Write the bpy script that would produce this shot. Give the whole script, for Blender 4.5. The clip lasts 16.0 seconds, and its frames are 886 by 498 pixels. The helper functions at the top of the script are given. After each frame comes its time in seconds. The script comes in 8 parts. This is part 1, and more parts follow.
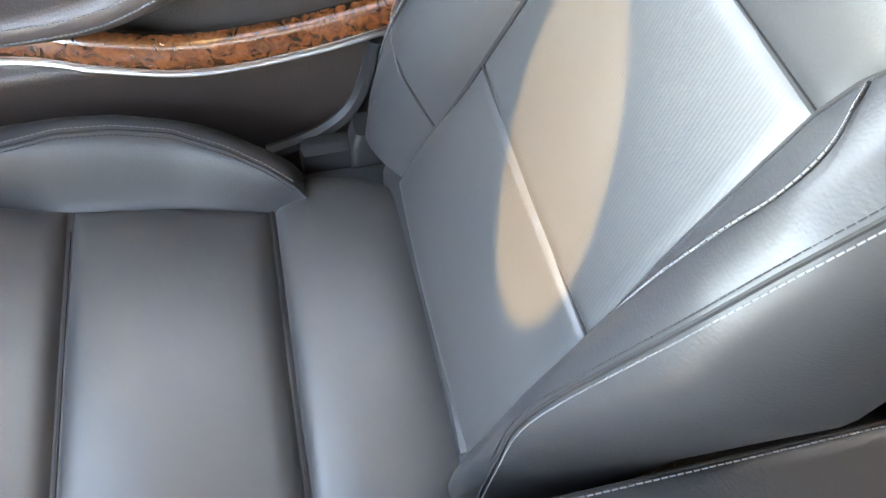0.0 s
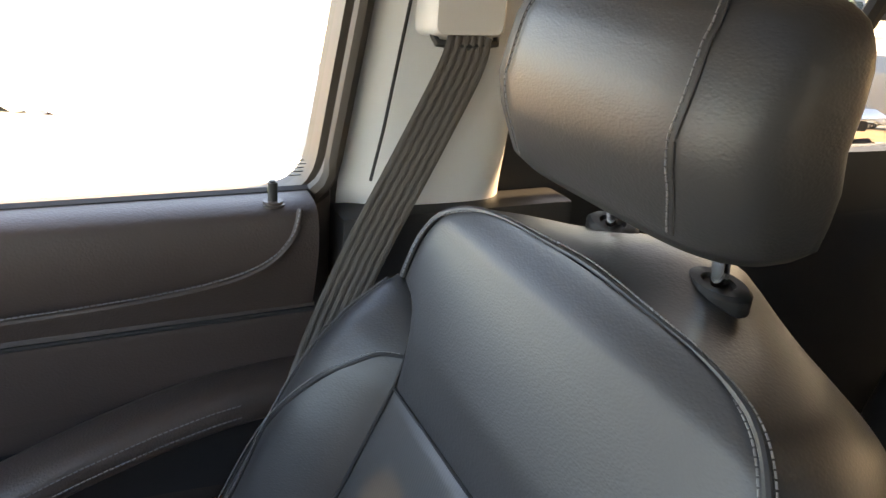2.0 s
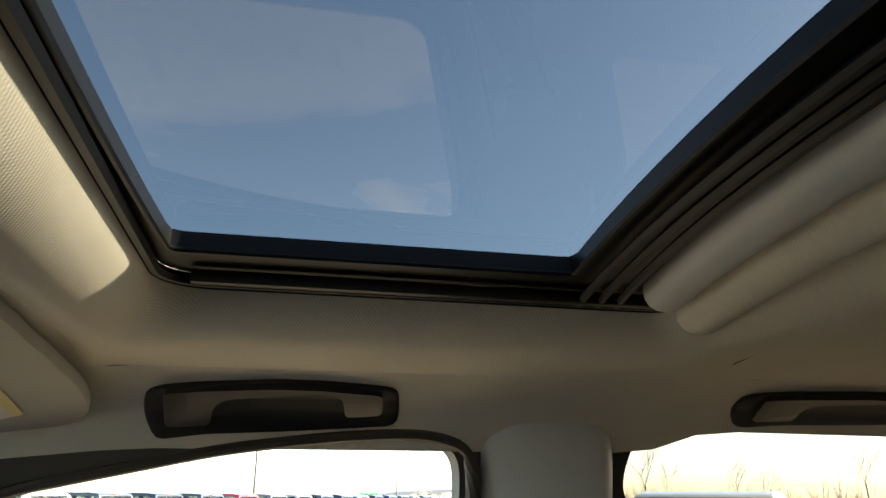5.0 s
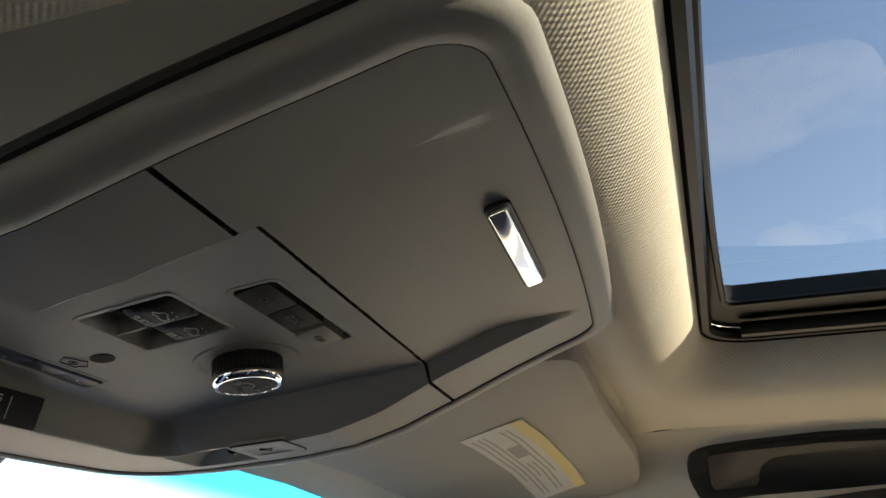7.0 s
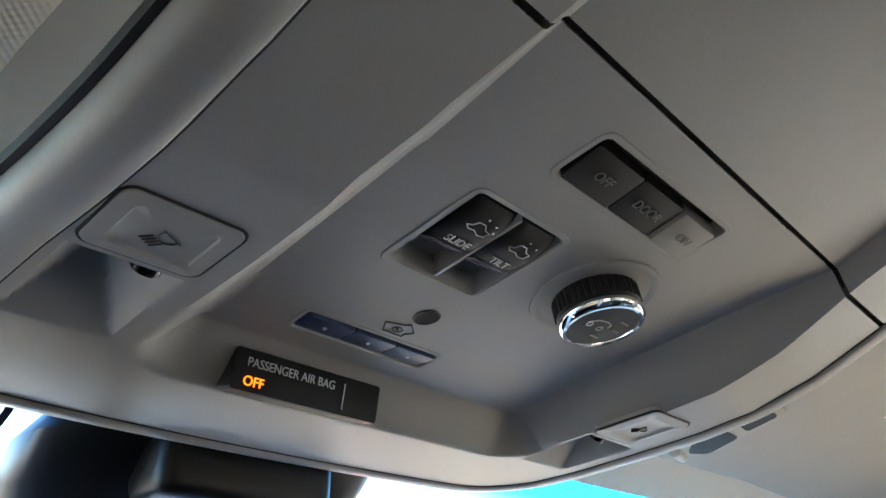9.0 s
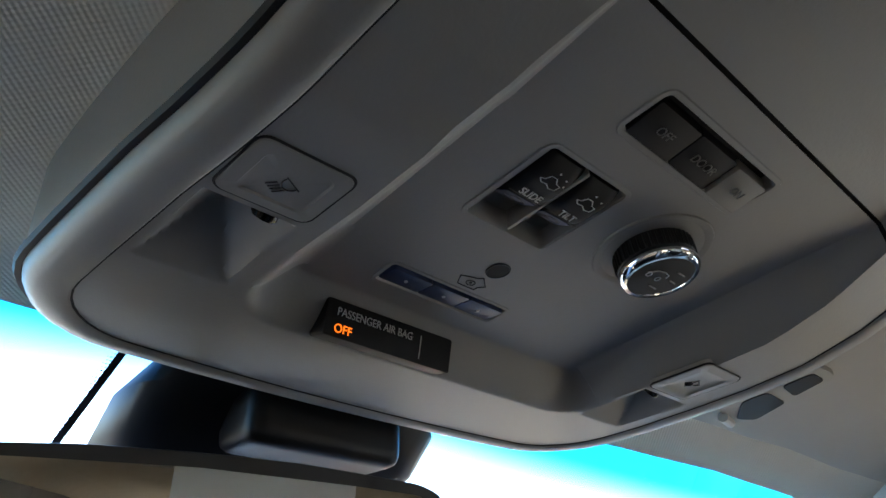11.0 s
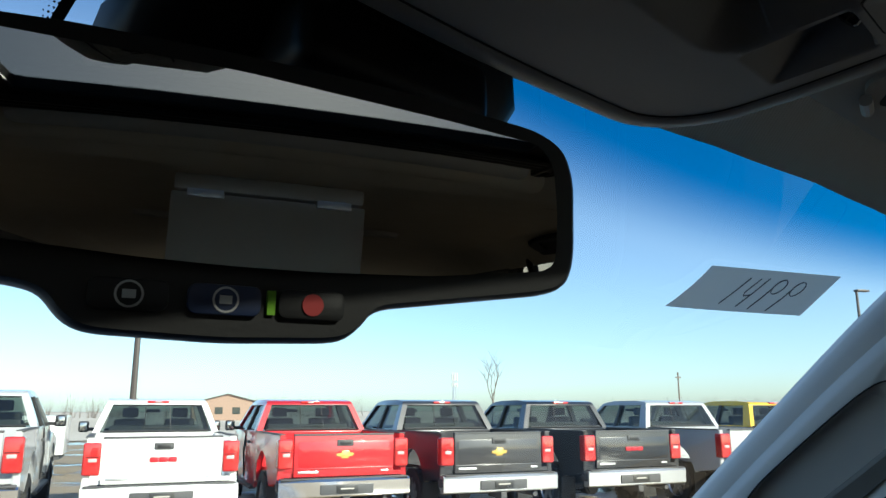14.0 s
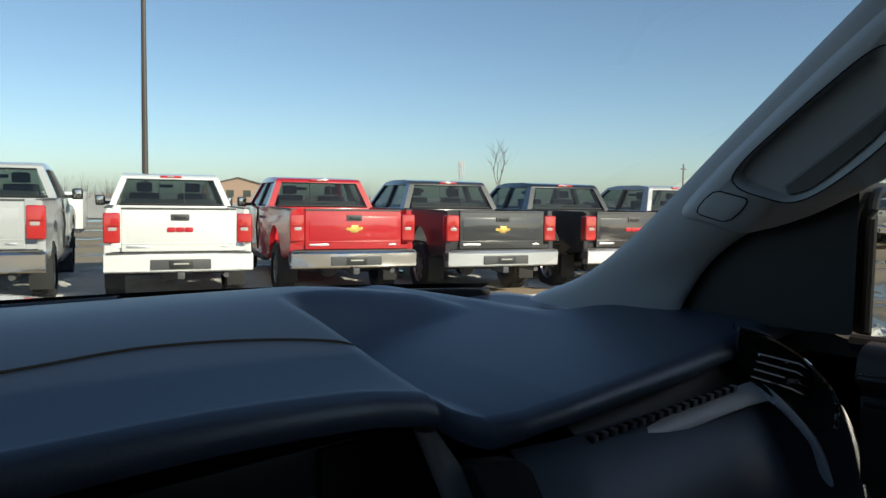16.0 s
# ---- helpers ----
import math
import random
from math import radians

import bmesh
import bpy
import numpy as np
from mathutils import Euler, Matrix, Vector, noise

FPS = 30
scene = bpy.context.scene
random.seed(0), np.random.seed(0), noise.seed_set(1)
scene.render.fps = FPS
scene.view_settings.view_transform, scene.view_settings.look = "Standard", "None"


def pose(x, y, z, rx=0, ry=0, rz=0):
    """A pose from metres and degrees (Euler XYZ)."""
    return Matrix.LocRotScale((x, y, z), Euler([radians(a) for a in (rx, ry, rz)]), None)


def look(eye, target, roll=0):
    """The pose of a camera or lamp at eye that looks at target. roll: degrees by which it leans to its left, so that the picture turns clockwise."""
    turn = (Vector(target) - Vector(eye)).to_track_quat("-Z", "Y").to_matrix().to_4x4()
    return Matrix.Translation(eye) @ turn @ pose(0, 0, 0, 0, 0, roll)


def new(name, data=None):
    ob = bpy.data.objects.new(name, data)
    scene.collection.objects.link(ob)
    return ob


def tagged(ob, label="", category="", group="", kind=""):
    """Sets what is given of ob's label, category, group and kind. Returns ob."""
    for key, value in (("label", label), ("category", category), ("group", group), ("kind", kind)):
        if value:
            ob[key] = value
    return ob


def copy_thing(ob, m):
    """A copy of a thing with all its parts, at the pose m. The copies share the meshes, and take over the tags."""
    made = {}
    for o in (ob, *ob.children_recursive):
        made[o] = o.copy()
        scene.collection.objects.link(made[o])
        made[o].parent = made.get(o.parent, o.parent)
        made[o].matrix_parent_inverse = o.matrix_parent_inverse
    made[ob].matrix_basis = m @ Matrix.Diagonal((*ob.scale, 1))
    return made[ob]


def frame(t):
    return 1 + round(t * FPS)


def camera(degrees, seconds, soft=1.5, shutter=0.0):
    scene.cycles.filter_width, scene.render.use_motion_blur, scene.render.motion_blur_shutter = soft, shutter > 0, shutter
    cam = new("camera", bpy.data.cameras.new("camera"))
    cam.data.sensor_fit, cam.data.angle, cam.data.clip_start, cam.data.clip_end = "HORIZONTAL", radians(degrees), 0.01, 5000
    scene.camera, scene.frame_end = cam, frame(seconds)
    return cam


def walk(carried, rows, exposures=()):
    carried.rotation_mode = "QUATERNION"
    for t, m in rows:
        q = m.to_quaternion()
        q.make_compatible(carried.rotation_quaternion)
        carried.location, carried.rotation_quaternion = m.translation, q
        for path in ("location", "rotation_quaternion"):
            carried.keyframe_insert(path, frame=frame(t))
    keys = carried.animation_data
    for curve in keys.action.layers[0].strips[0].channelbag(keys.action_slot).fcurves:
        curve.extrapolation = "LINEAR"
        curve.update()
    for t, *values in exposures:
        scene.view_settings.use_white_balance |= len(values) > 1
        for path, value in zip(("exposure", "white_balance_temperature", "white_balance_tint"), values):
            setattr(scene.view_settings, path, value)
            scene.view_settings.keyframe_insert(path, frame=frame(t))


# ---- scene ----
cam = camera(61.0, 16.0)
PATH = [
    (0, (0.007, 0.141, 1.571), (1.112, -0.147, -0.071), 1.9),
    (0.5, (0.0, 0.119, 1.593), (1.275, -0.347, 0.124), 2.6),
    (1, (-0.013, 0.106, 1.62), (1.41, -0.547, 0.377), 2.8),
    (1.5, (-0.025, 0.132, 1.668), (1.525, -0.659, 0.683), 4.9),
    (2, (-0.035, 0.119, 1.688), (1.616, -0.717, 0.93), 4.7),
    (2.5, (-0.051, 0.055, 1.714), (1.73, -0.701, 1.205), 2.5),
    (3, (-0.075, 0.022, 1.733), (1.777, -0.726, 1.642), 2.4),
    (3.2, (-0.104, 0.026, 1.739), (1.754, -0.706, 1.845), 2.4),
    (5.3, (-0.306, 0.08, 1.744), (1.541, -0.197, 2.459), 0.2),
    (5.5, (-0.325, 0.089, 1.738), (1.53, -0.053, 2.473), 0.7),
    (6, (-0.355, 0.121, 1.736), (1.486, 0.233, 2.51), 0.4),
    (6.5, (-0.347, 0.17, 1.732), (1.452, 0.524, 2.533), 0.1),
    (7, (-0.308, 0.214, 1.717), (1.418, 0.814, 2.53), 0.3),
    (7.5, (-0.259, 0.261, 1.698), (1.343, 1.104, 2.547), 0.1),
    (8, (-0.22, 0.282, 1.69), (1.228, 1.323, 2.595), -1.8),
    (8.5, (-0.208, 0.303, 1.694), (1.121, 1.468, 2.63), -2.1),
    (8.7, (-0.208, 0.301, 1.693), (1.086, 1.502, 2.634), -1.9),
    (10.8, (-0.231, 0.281, 1.656), (0.947, 1.545, 2.662), -0.7),
    (11, (-0.237, 0.296, 1.654), (0.955, 1.583, 2.615), -0.7),
    (11.5, (-0.233, 0.359, 1.641), (1.011, 1.696, 2.456), -0.8),
    (12, (-0.223, 0.42, 1.658), (1.06, 1.826, 2.271), -0.1),
    (12.5, (-0.211, 0.464, 1.657), (1.111, 1.867, 2.19), -0.7),
    (13, (-0.21, 0.48, 1.664), (1.133, 1.874, 2.169), -0.7),
    (13.5, (-0.203, 0.478, 1.656), (1.145, 1.866, 2.163), -0.2),
    (14, (-0.179, 0.459, 1.625), (1.186, 1.859, 2.045), -0.1),
    (14.5, (-0.174, 0.41, 1.594), (1.208, 1.828, 1.879), 0.2),
    (15, (-0.195, 0.416, 1.581), (1.2, 1.844, 1.699), 0.4),
    (15.5, (-0.21, 0.427, 1.561), (1.185, 1.861, 1.585), 0.6),
    (16, (-0.192, 0.444, 1.493), (1.19, 1.883, 1.357), 0.9),
]
EXPOSURES = [(0, 7.3, 13600, 18), (1.0, 6.7, 13400, 21), (1.5, 6.1, 12900, 21), (1.9, 5.1, 11500, 20), (2.5, 2.8, 9400, 20), (2.8, 1.95, 8900, 20), (3.2, 1.8, 8900, 20), (5.5, 3.5, 7900, 2),
             (6.5, 3.75, 8500, 5), (7.0, 3.8, 7900, 8), (7.5, 4.0, 7300, 8), (8.0, 4.6, 6900, 8), (8.5, 5.2, 6900, 8), (10.8, 4.65, 6900, 9), (11.2, 3.4, 6550, 6), (11.7, 2.2, 6500, 4), (12.2, 1.35, 6500, 3), (12.6, 1.4, 6300, 1), (13.5, 1.5, 6300, 1), (14.5, 0.62, 6900, 4), (16, 0.42, 7100, 5)]
walk(cam, [(t, look(eye, target, roll)) for t, eye, target, roll in PATH], EXPOSURES)

# ---- daylight ----
SUN_EL, SUN_AZ = radians(27), math.atan2(0.07, -0.95)   # the sun stands behind the car, a little to its right
sun_from = Vector((math.sin(SUN_AZ) * math.cos(SUN_EL), math.cos(SUN_AZ) * math.cos(SUN_EL), math.sin(SUN_EL)))
world = bpy.data.worlds.new("sky")
scene.world = world
world.use_nodes = True
wn = world.node_tree
wn.nodes.clear()
w_out, w_bg, w_sky = wn.nodes.new("ShaderNodeOutputWorld"), wn.nodes.new("ShaderNodeBackground"), wn.nodes.new("ShaderNodeTexSky")
w_sky.sky_type, w_sky.sun_disc = "NISHITA", False
w_sky.sun_elevation, w_sky.sun_rotation = SUN_EL, SUN_AZ
w_sky.air_density, w_sky.dust_density, w_sky.ozone_density = 0.75, 0.8, 2.6
w_bg.inputs["Strength"].default_value = 0.118
wn.links.new(w_sky.outputs[0], w_bg.inputs[0])
wn.links.new(w_bg.outputs[0], w_out.inputs[0])
sun_data = bpy.data.lights.new("sun", "SUN")
sun_data.energy, sun_data.angle, sun_data.color = 4.5, radians(0.55), (1.0, 0.93, 0.82)
sun = new("sun", sun_data)
sun.matrix_world = look(sun_from * 50, (0, 0, 0))

# spot lamp added before the rearview mirror, in place of sun glinting onto the seat
glint_data = bpy.data.lights.new("glint_stand_in", "SPOT")
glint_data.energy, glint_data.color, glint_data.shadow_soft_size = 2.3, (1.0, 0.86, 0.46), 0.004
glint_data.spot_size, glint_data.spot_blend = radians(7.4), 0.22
glint = new("glint_stand_in", glint_data)
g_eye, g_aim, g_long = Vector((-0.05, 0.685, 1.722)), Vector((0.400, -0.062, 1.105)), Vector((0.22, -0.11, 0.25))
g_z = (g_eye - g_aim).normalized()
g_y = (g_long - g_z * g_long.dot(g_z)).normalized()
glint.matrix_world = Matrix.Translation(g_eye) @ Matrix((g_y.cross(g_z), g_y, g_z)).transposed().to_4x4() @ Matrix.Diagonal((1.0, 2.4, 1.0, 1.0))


# ---- materials ----
def material(name, color, rough=0.5, metal=0.0, coat=0.0, spec=0.5):
    m = bpy.data.materials.new(name)
    m.use_nodes = True
    b = m.node_tree.nodes["Principled BSDF"]
    b.inputs["Base Color"].default_value = (*color, 1)
    b.inputs["Roughness"].default_value = rough
    b.inputs["Metallic"].default_value = metal
    b.inputs["Coat Weight"].default_value = coat
    b.inputs["Coat Roughness"].default_value = 0.06
    b.inputs["Specular IOR Level"].default_value = spec
    return m


def nodes_of(m):
    t = m.node_tree
    return t, t.nodes, t.links, t.nodes["Principled BSDF"]


def vary(m, scale, low, high, detail=6.0, stretch=(1, 1, 1)):
    """Stains and unevenness: the base colour wanders between two tints."""
    t, n, l, b = nodes_of(m)
    co, mp, nz, mx = n.new("ShaderNodeTexCoord"), n.new("ShaderNodeMapping"), n.new("ShaderNodeTexNoise"), n.new("ShaderNodeMix")
    mx.data_type = "RGBA"
    mp.inputs["Scale"].default_value = stretch
    nz.inputs["Scale"].default_value, nz.inputs["Detail"].default_value = scale, detail
    mx.inputs[6].default_value, mx.inputs[7].default_value = (*low, 1), (*high, 1)
    l.new(co.outputs["Object"], mp.inputs[0])
    l.new(mp.outputs[0], nz.inputs["Vector"])
    l.new(nz.outputs[0], mx.inputs[0])
    l.new(mx.outputs[2], b.inputs["Base Color"])
    return m


def grain(m, scale, strength, distance=0.001, kind="noise", stretch=(1, 1, 1), turn=0.0):
    """Fine relief: noise, leather cells or weave."""
    t, n, l, b = nodes_of(m)
    co, mp, bp = n.new("ShaderNodeTexCoord"), n.new("ShaderNodeMapping"), n.new("ShaderNodeBump")
    mp.inputs["Scale"].default_value, mp.inputs["Rotation"].default_value = stretch, (0, 0, radians(turn))
    l.new(co.outputs["Object"], mp.inputs[0])
    if kind == "cells":
        tx = n.new("ShaderNodeTexVoronoi")
        tx.feature = "SMOOTH_F1"
        tx.inputs["Scale"].default_value = scale
        l.new(mp.outputs[0], tx.inputs["Vector"])
        out = tx.outputs["Distance"]
    elif kind == "weave":
        a, c = n.new("ShaderNodeTexWave"), n.new("ShaderNodeTexWave")
        a.bands_direction, c.bands_direction = "X", "Y"
        ad = n.new("ShaderNodeMath")
        ad.operation = "ADD"
        for w in (a, c):
            w.inputs["Scale"].default_value, w.inputs["Distortion"].default_value = scale, 0.6
            l.new(mp.outputs[0], w.inputs["Vector"])
        l.new(a.outputs["Fac"], ad.inputs[0])
        l.new(c.outputs["Fac"], ad.inputs[1])
        out = ad.outputs[0]
    elif kind == "ribs":
        tx = n.new("ShaderNodeTexWave")
        tx.inputs["Scale"].default_value, tx.inputs["Distortion"].default_value, tx.inputs["Detail"].default_value = scale, 0.5, 1.0
        l.new(mp.outputs[0], tx.inputs["Vector"])
        out = tx.outputs["Fac"]
    else:
        tx = n.new("ShaderNodeTexNoise")
        tx.inputs["Scale"].default_value, tx.inputs["Detail"].default_value = scale, 4.0
        l.new(mp.outputs[0], tx.inputs["Vector"])
        out = tx.outputs[0]
    bp.inputs["Strength"].default_value, bp.inputs["Distance"].default_value = strength, distance
    l.new(out, bp.inputs["Height"])
    l.new(bp.outputs[0], b.inputs["Normal"])
    return m


def creases(m, scale, strength, distance, stretch=(1, 1, 1)):
    """Soft wrinkles under the fine grain."""
    t, n, l, b = nodes_of(m)
    fine = b.inputs["Normal"].links[0].from_node
    co, mp, tx, bp = n.new("ShaderNodeTexCoord"), n.new("ShaderNodeMapping"), n.new("ShaderNodeTexNoise"), n.new("ShaderNodeBump")
    mp.inputs["Scale"].default_value = stretch
    tx.inputs["Scale"].default_value, tx.inputs["Detail"].default_value, tx.inputs["Distortion"].default_value = scale, 5.0, 0.8
    bp.inputs["Strength"].default_value, bp.inputs["Distance"].default_value = strength, distance
    l.new(co.outputs["Object"], mp.inputs[0])
    l.new(mp.outputs[0], tx.inputs["Vector"])
    l.new(tx.outputs[0], bp.inputs["Height"])
    l.new(bp.outputs[0], fine.inputs["Normal"])
    return m


LEATHER = grain(vary(material("black_leather", (0.024, 0.025, 0.027), 0.42, spec=0.40), 9, (0.020, 0.021, 0.023), (0.029, 0.030, 0.032)), 380, 0.24, 0.0007, "cells", (1, 1, 1.7))
creases(LEATHER, 60, 0.06, 0.0016, (1, 1.6, 2.4))
LEATHER_INSERT = grain(vary(material("ribbed_leather", (0.030, 0.030, 0.031), 0.46, spec=0.75), 7, (0.025, 0.0255, 0.0265), (0.037, 0.0375, 0.0385)), 98, 0.075, 0.0009, "ribs", turn=-26.6)
creases(LEATHER_INSERT, 26, 0.12, 0.003)
DOOR_VINYL = grain(vary(material("dark_cocoa_vinyl", (0.04, 0.033, 0.03), 0.48), 6, (0.038, 0.027, 0.024), (0.056, 0.041, 0.037)), 420, 0.4, 0.0008, "cells")
creases(DOOR_VINYL, 30, 0.08, 0.003)
THREAD = material("grey_thread", (0.125, 0.125, 0.128), 0.8)
SEAM = material("seam_shadow", (0.008, 0.008, 0.009), 0.8)
HEADLINER = grain(vary(material("beige_headliner_fabric", (0.66, 0.60, 0.50), 0.95, spec=0.15), 14, (0.62, 0.565, 0.47), (0.71, 0.65, 0.55)), 118, 0.24, 0.0011, "weave", turn=45)
CONSOLE = grain(vary(material("warm_grey_plastic", (0.25, 0.24, 0.222), 0.48), 5, (0.235, 0.224, 0.207), (0.27, 0.258, 0.24)), 420, 0.20, 0.0006)
PILLAR = grain(vary(material("light_grey_plastic", (0.53, 0.525, 0.505), 0.48), 4, (0.50, 0.495, 0.475), (0.56, 0.555, 0.535)), 420, 0.18, 0.0006)
VISOR = grain(vary(material("visor_vinyl", (0.36, 0.34, 0.30), 0.7), 8, (0.345, 0.325, 0.285), (0.39, 0.365, 0.325)), 400, 0.25, 0.0006)
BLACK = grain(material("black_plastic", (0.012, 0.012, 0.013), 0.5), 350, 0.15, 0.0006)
RECESS = grain(material("dark_grey_plastic", (0.085, 0.078, 0.070), 0.6), 350, 0.15, 0.0006)
SWITCH_BLACK = material("switch_black", (0.006, 0.006, 0.007), 0.55, spec=0.18)
GLOSS_BLACK = material("gloss_black", (0.006, 0.006, 0.007), 0.12)
RUBBER = material("black_rubber", (0.012, 0.011, 0.011), 0.65)
WEATHER = material("brown_weatherstrip", (0.05, 0.04, 0.032), 0.6)
DASH = grain(vary(material("dark_dash_vinyl", (0.060, 0.080, 0.115), 0.40, spec=0.9), 6, (0.054, 0.073, 0.106), (0.068, 0.090, 0.128)), 600, 0.25, 0.0006, "cells")
CHROME = material("chrome", (0.85, 0.85, 0.86), 0.07, 1.0)
SATIN = material("satin_silver", (0.68, 0.69, 0.71), 0.36, 1.0)
SILVER = vary(material("silver_paint", (0.75, 0.76, 0.78), 0.32), 40, (0.72, 0.73, 0.75), (0.78, 0.79, 0.81))
BELT = grain(vary(material("belt_webbing", (0.09, 0.08, 0.072), 0.8), 30, (0.078, 0.070, 0.064), (0.105, 0.092, 0.083)), 260, 0.6, 0.001, "weave")
PAPER = vary(material("paper", (0.72, 0.70, 0.64), 0.9), 12, (0.66, 0.64, 0.58), (0.76, 0.74, 0.69))
SLIP = vary(material("thin_paper", (0.66, 0.65, 0.60), 0.9), 12, (0.60, 0.59, 0.54), (0.72, 0.71, 0.66))
_t, _n, _l, _b = nodes_of(SLIP)
_tr, _mx = _n.new("ShaderNodeBsdfTranslucent"), _n.new("ShaderNodeMixShader")
_tr.inputs[0].default_value, _mx.inputs[0].default_value = (0.72, 0.71, 0.64, 1), 0.58
_o = [k for k in _n if k.bl_idname == "ShaderNodeOutputMaterial"][0]
_l.new(_b.outputs[0], _mx.inputs[1])
_l.new(_tr.outputs[0], _mx.inputs[2])
_l.new(_mx.outputs[0], _o.inputs[0])
INK = material("marker_ink", (0.02, 0.02, 0.02), 0.7)
FAINT_INK = material("faint_marking", (0.09, 0.09, 0.09), 0.5)
FRAME_BLACK = material("frame_black", (0.004, 0.004, 0.005), 0.45, spec=0.3)
GRIP_GREY = grain(material("handle_plastic", (0.20, 0.187, 0.168), 0.5), 350, 0.15, 0.0006)
YELLOW = material("label_yellow", (0.75, 0.62, 0.30), 0.8)
PRINT = material("grey_print", (0.42, 0.40, 0.36), 0.8)
WHITE_INK = material("white_marking", (0.55, 0.55, 0.55), 0.6)
BLUE_KEY = material("blue_key", (0.02, 0.035, 0.09), 0.4)
RED_KEY = material("red_key", (0.45, 0.03, 0.03), 0.5)
GREEN_LED = material("green_led", (0.2, 0.5, 0.02), 0.4)
AMBER = material("amber_display", (1.0, 0.25, 0.02), 0.5)
_b = nodes_of(AMBER)[3]
_b.inputs["Emission Color"].default_value, _b.inputs["Emission Strength"].default_value = (1.0, 0.16, 0.01, 1), 0.10
SCREEN = material("screen_glass", (0.012, 0.016, 0.018), 0.15)
CARPET = grain(material("dark_carpet", (0.02, 0.019, 0.018), 0.95), 300, 0.8, 0.004)


def burl():
    m = material("burl_wood", (0.2, 0.08, 0.03), 0.18, coat=1.0)
    t, n, l, b = nodes_of(m)
    co, nz, rp = n.new("ShaderNodeTexCoord"), n.new("ShaderNodeTexNoise"), n.new("ShaderNodeValToRGB")
    nz.inputs["Scale"].default_value, nz.inputs["Detail"].default_value, nz.inputs["Distortion"].default_value = 75, 8, 1.6
    e = rp.color_ramp.elements
    e[0].position, e[0].color = 0.30, (0.045, 0.013, 0.005, 1)
    e[1].position, e[1].color = 0.64, (0.25, 0.075, 0.028, 1)
    b.inputs["Coat IOR"].default_value = 1.8
    l.new(co.outputs["Object"], nz.inputs["Vector"])
    l.new(nz.outputs[0], rp.inputs[0])
    l.new(rp.outputs[0], b.inputs["Base Color"])
    return m


BURL = burl()


def thin_glass(name, tint, gloss=0.05, band=None):
    """A pane: clear with a tint, and a sharp reflection that grows at grazing angles. band: heights over which a blue sun strip fades in."""
    m = bpy.data.materials.new(name)
    m.use_nodes = True
    t = m.node_tree
    n, l = t.nodes, t.links
    n.clear()
    out, mix, tr, gl, fr = (n.new("ShaderNode" + k) for k in ("OutputMaterial", "MixShader", "BsdfTransparent", "BsdfGlossy", "LayerWeight"))
    tr.inputs[0].default_value = (*tint, 1)
    gl.inputs["Roughness"].default_value = 0.0
    fr.inputs["Blend"].default_value = 0.5
    pw, ma = n.new("ShaderNodeMath"), n.new("ShaderNodeMath")
    pw.operation, ma.operation = "POWER", "MULTIPLY_ADD"
    pw.inputs[1].default_value, ma.inputs[1].default_value, ma.inputs[2].default_value = 6.0, 0.8, gloss
    l.new(fr.outputs["Facing"], pw.inputs[0])
    l.new(pw.outputs[0], ma.inputs[0])
    l.new(ma.outputs[0], mix.inputs[0])
    l.new(tr.outputs[0], mix.inputs[1])
    l.new(gl.outputs[0], mix.inputs[2])
    l.new(mix.outputs[0], out.inputs[0])
    if band:
        co, sx, mr, mx = n.new("ShaderNodeTexCoord"), n.new("ShaderNodeSeparateXYZ"), n.new("ShaderNodeMapRange"), n.new("ShaderNodeMix")
        mx.data_type, mr.interpolation_type = "RGBA", "SMOOTHSTEP"
        mr.inputs[1].default_value, mr.inputs[2].default_value = band
        mx.inputs[6].default_value, mx.inputs[7].default_value = (*tint, 1), (0.006, 0.34, 0.60, 1)
        l.new(co.outputs["Object"], sx.inputs[0])
        ab, ml, ad = n.new("ShaderNodeMath"), n.new("ShaderNodeMath"), n.new("ShaderNodeMath")
        ab.operation, ml.operation, ad.operation = "ABSOLUTE", "MULTIPLY", "ADD"
        ml.inputs[1].default_value = 0.1
        l.new(sx.outputs[0], ab.inputs[0])
        l.new(ab.outputs[0], ml.inputs[0])
        l.new(ml.outputs[0], ad.inputs[0])
        l.new(sx.outputs[2], ad.inputs[1])
        l.new(ad.outputs[0], mr.inputs[0])
        l.new(mr.outputs[0], mx.inputs[0])
        l.new(mx.outputs[2], tr.inputs[0])
    return m


GLASS_CLEAR = thin_glass("clear_glass", (0.88, 0.92, 0.90))
GLASS_SHIELD = thin_glass("windshield_glass", (0.86, 0.92, 0.92), band=(1.806, 1.858))
GLASS_ROOF = thin_glass("sunroof_glass", (0.135, 0.143, 0.143), 0.035)
GLASS_PRIVACY = thin_glass("privacy_glass", (0.275, 0.262, 0.236))
GLASS_CARGO = thin_glass("cargo_privacy_glass", (0.13, 0.125, 0.11))
# unseen driver's window, tinted dark to hold light off the seat
GLASS_DRIVER_DIM = thin_glass("dimmed_driver_glass", (0.09, 0.09, 0.088))
MIRROR = material("mirror_silver", (0.50, 0.50, 0.48), 0.01, 1.0)


# ---- mesh helpers ----
def finish(ob, mat, smooth=True):
    ob.data.materials.append(mat)
    for p in ob.data.polygons:
        p.use_smooth = smooth
    return ob


def mesh_of(bm, name, angle=35):
    bmesh.ops.recalc_face_normals(bm, faces=bm.faces)
    me = bpy.data.meshes.new(name)
    bm.to_mesh(me)
    bm.free()
    me.set_sharp_from_angle(angle=radians(angle)) if len(me.polygons) < 60000 else None
    return me


def place_of(o):
    m = o.matrix_basis.copy()
    return place_of(o.parent) @ o.matrix_parent_inverse @ m if o.parent else m


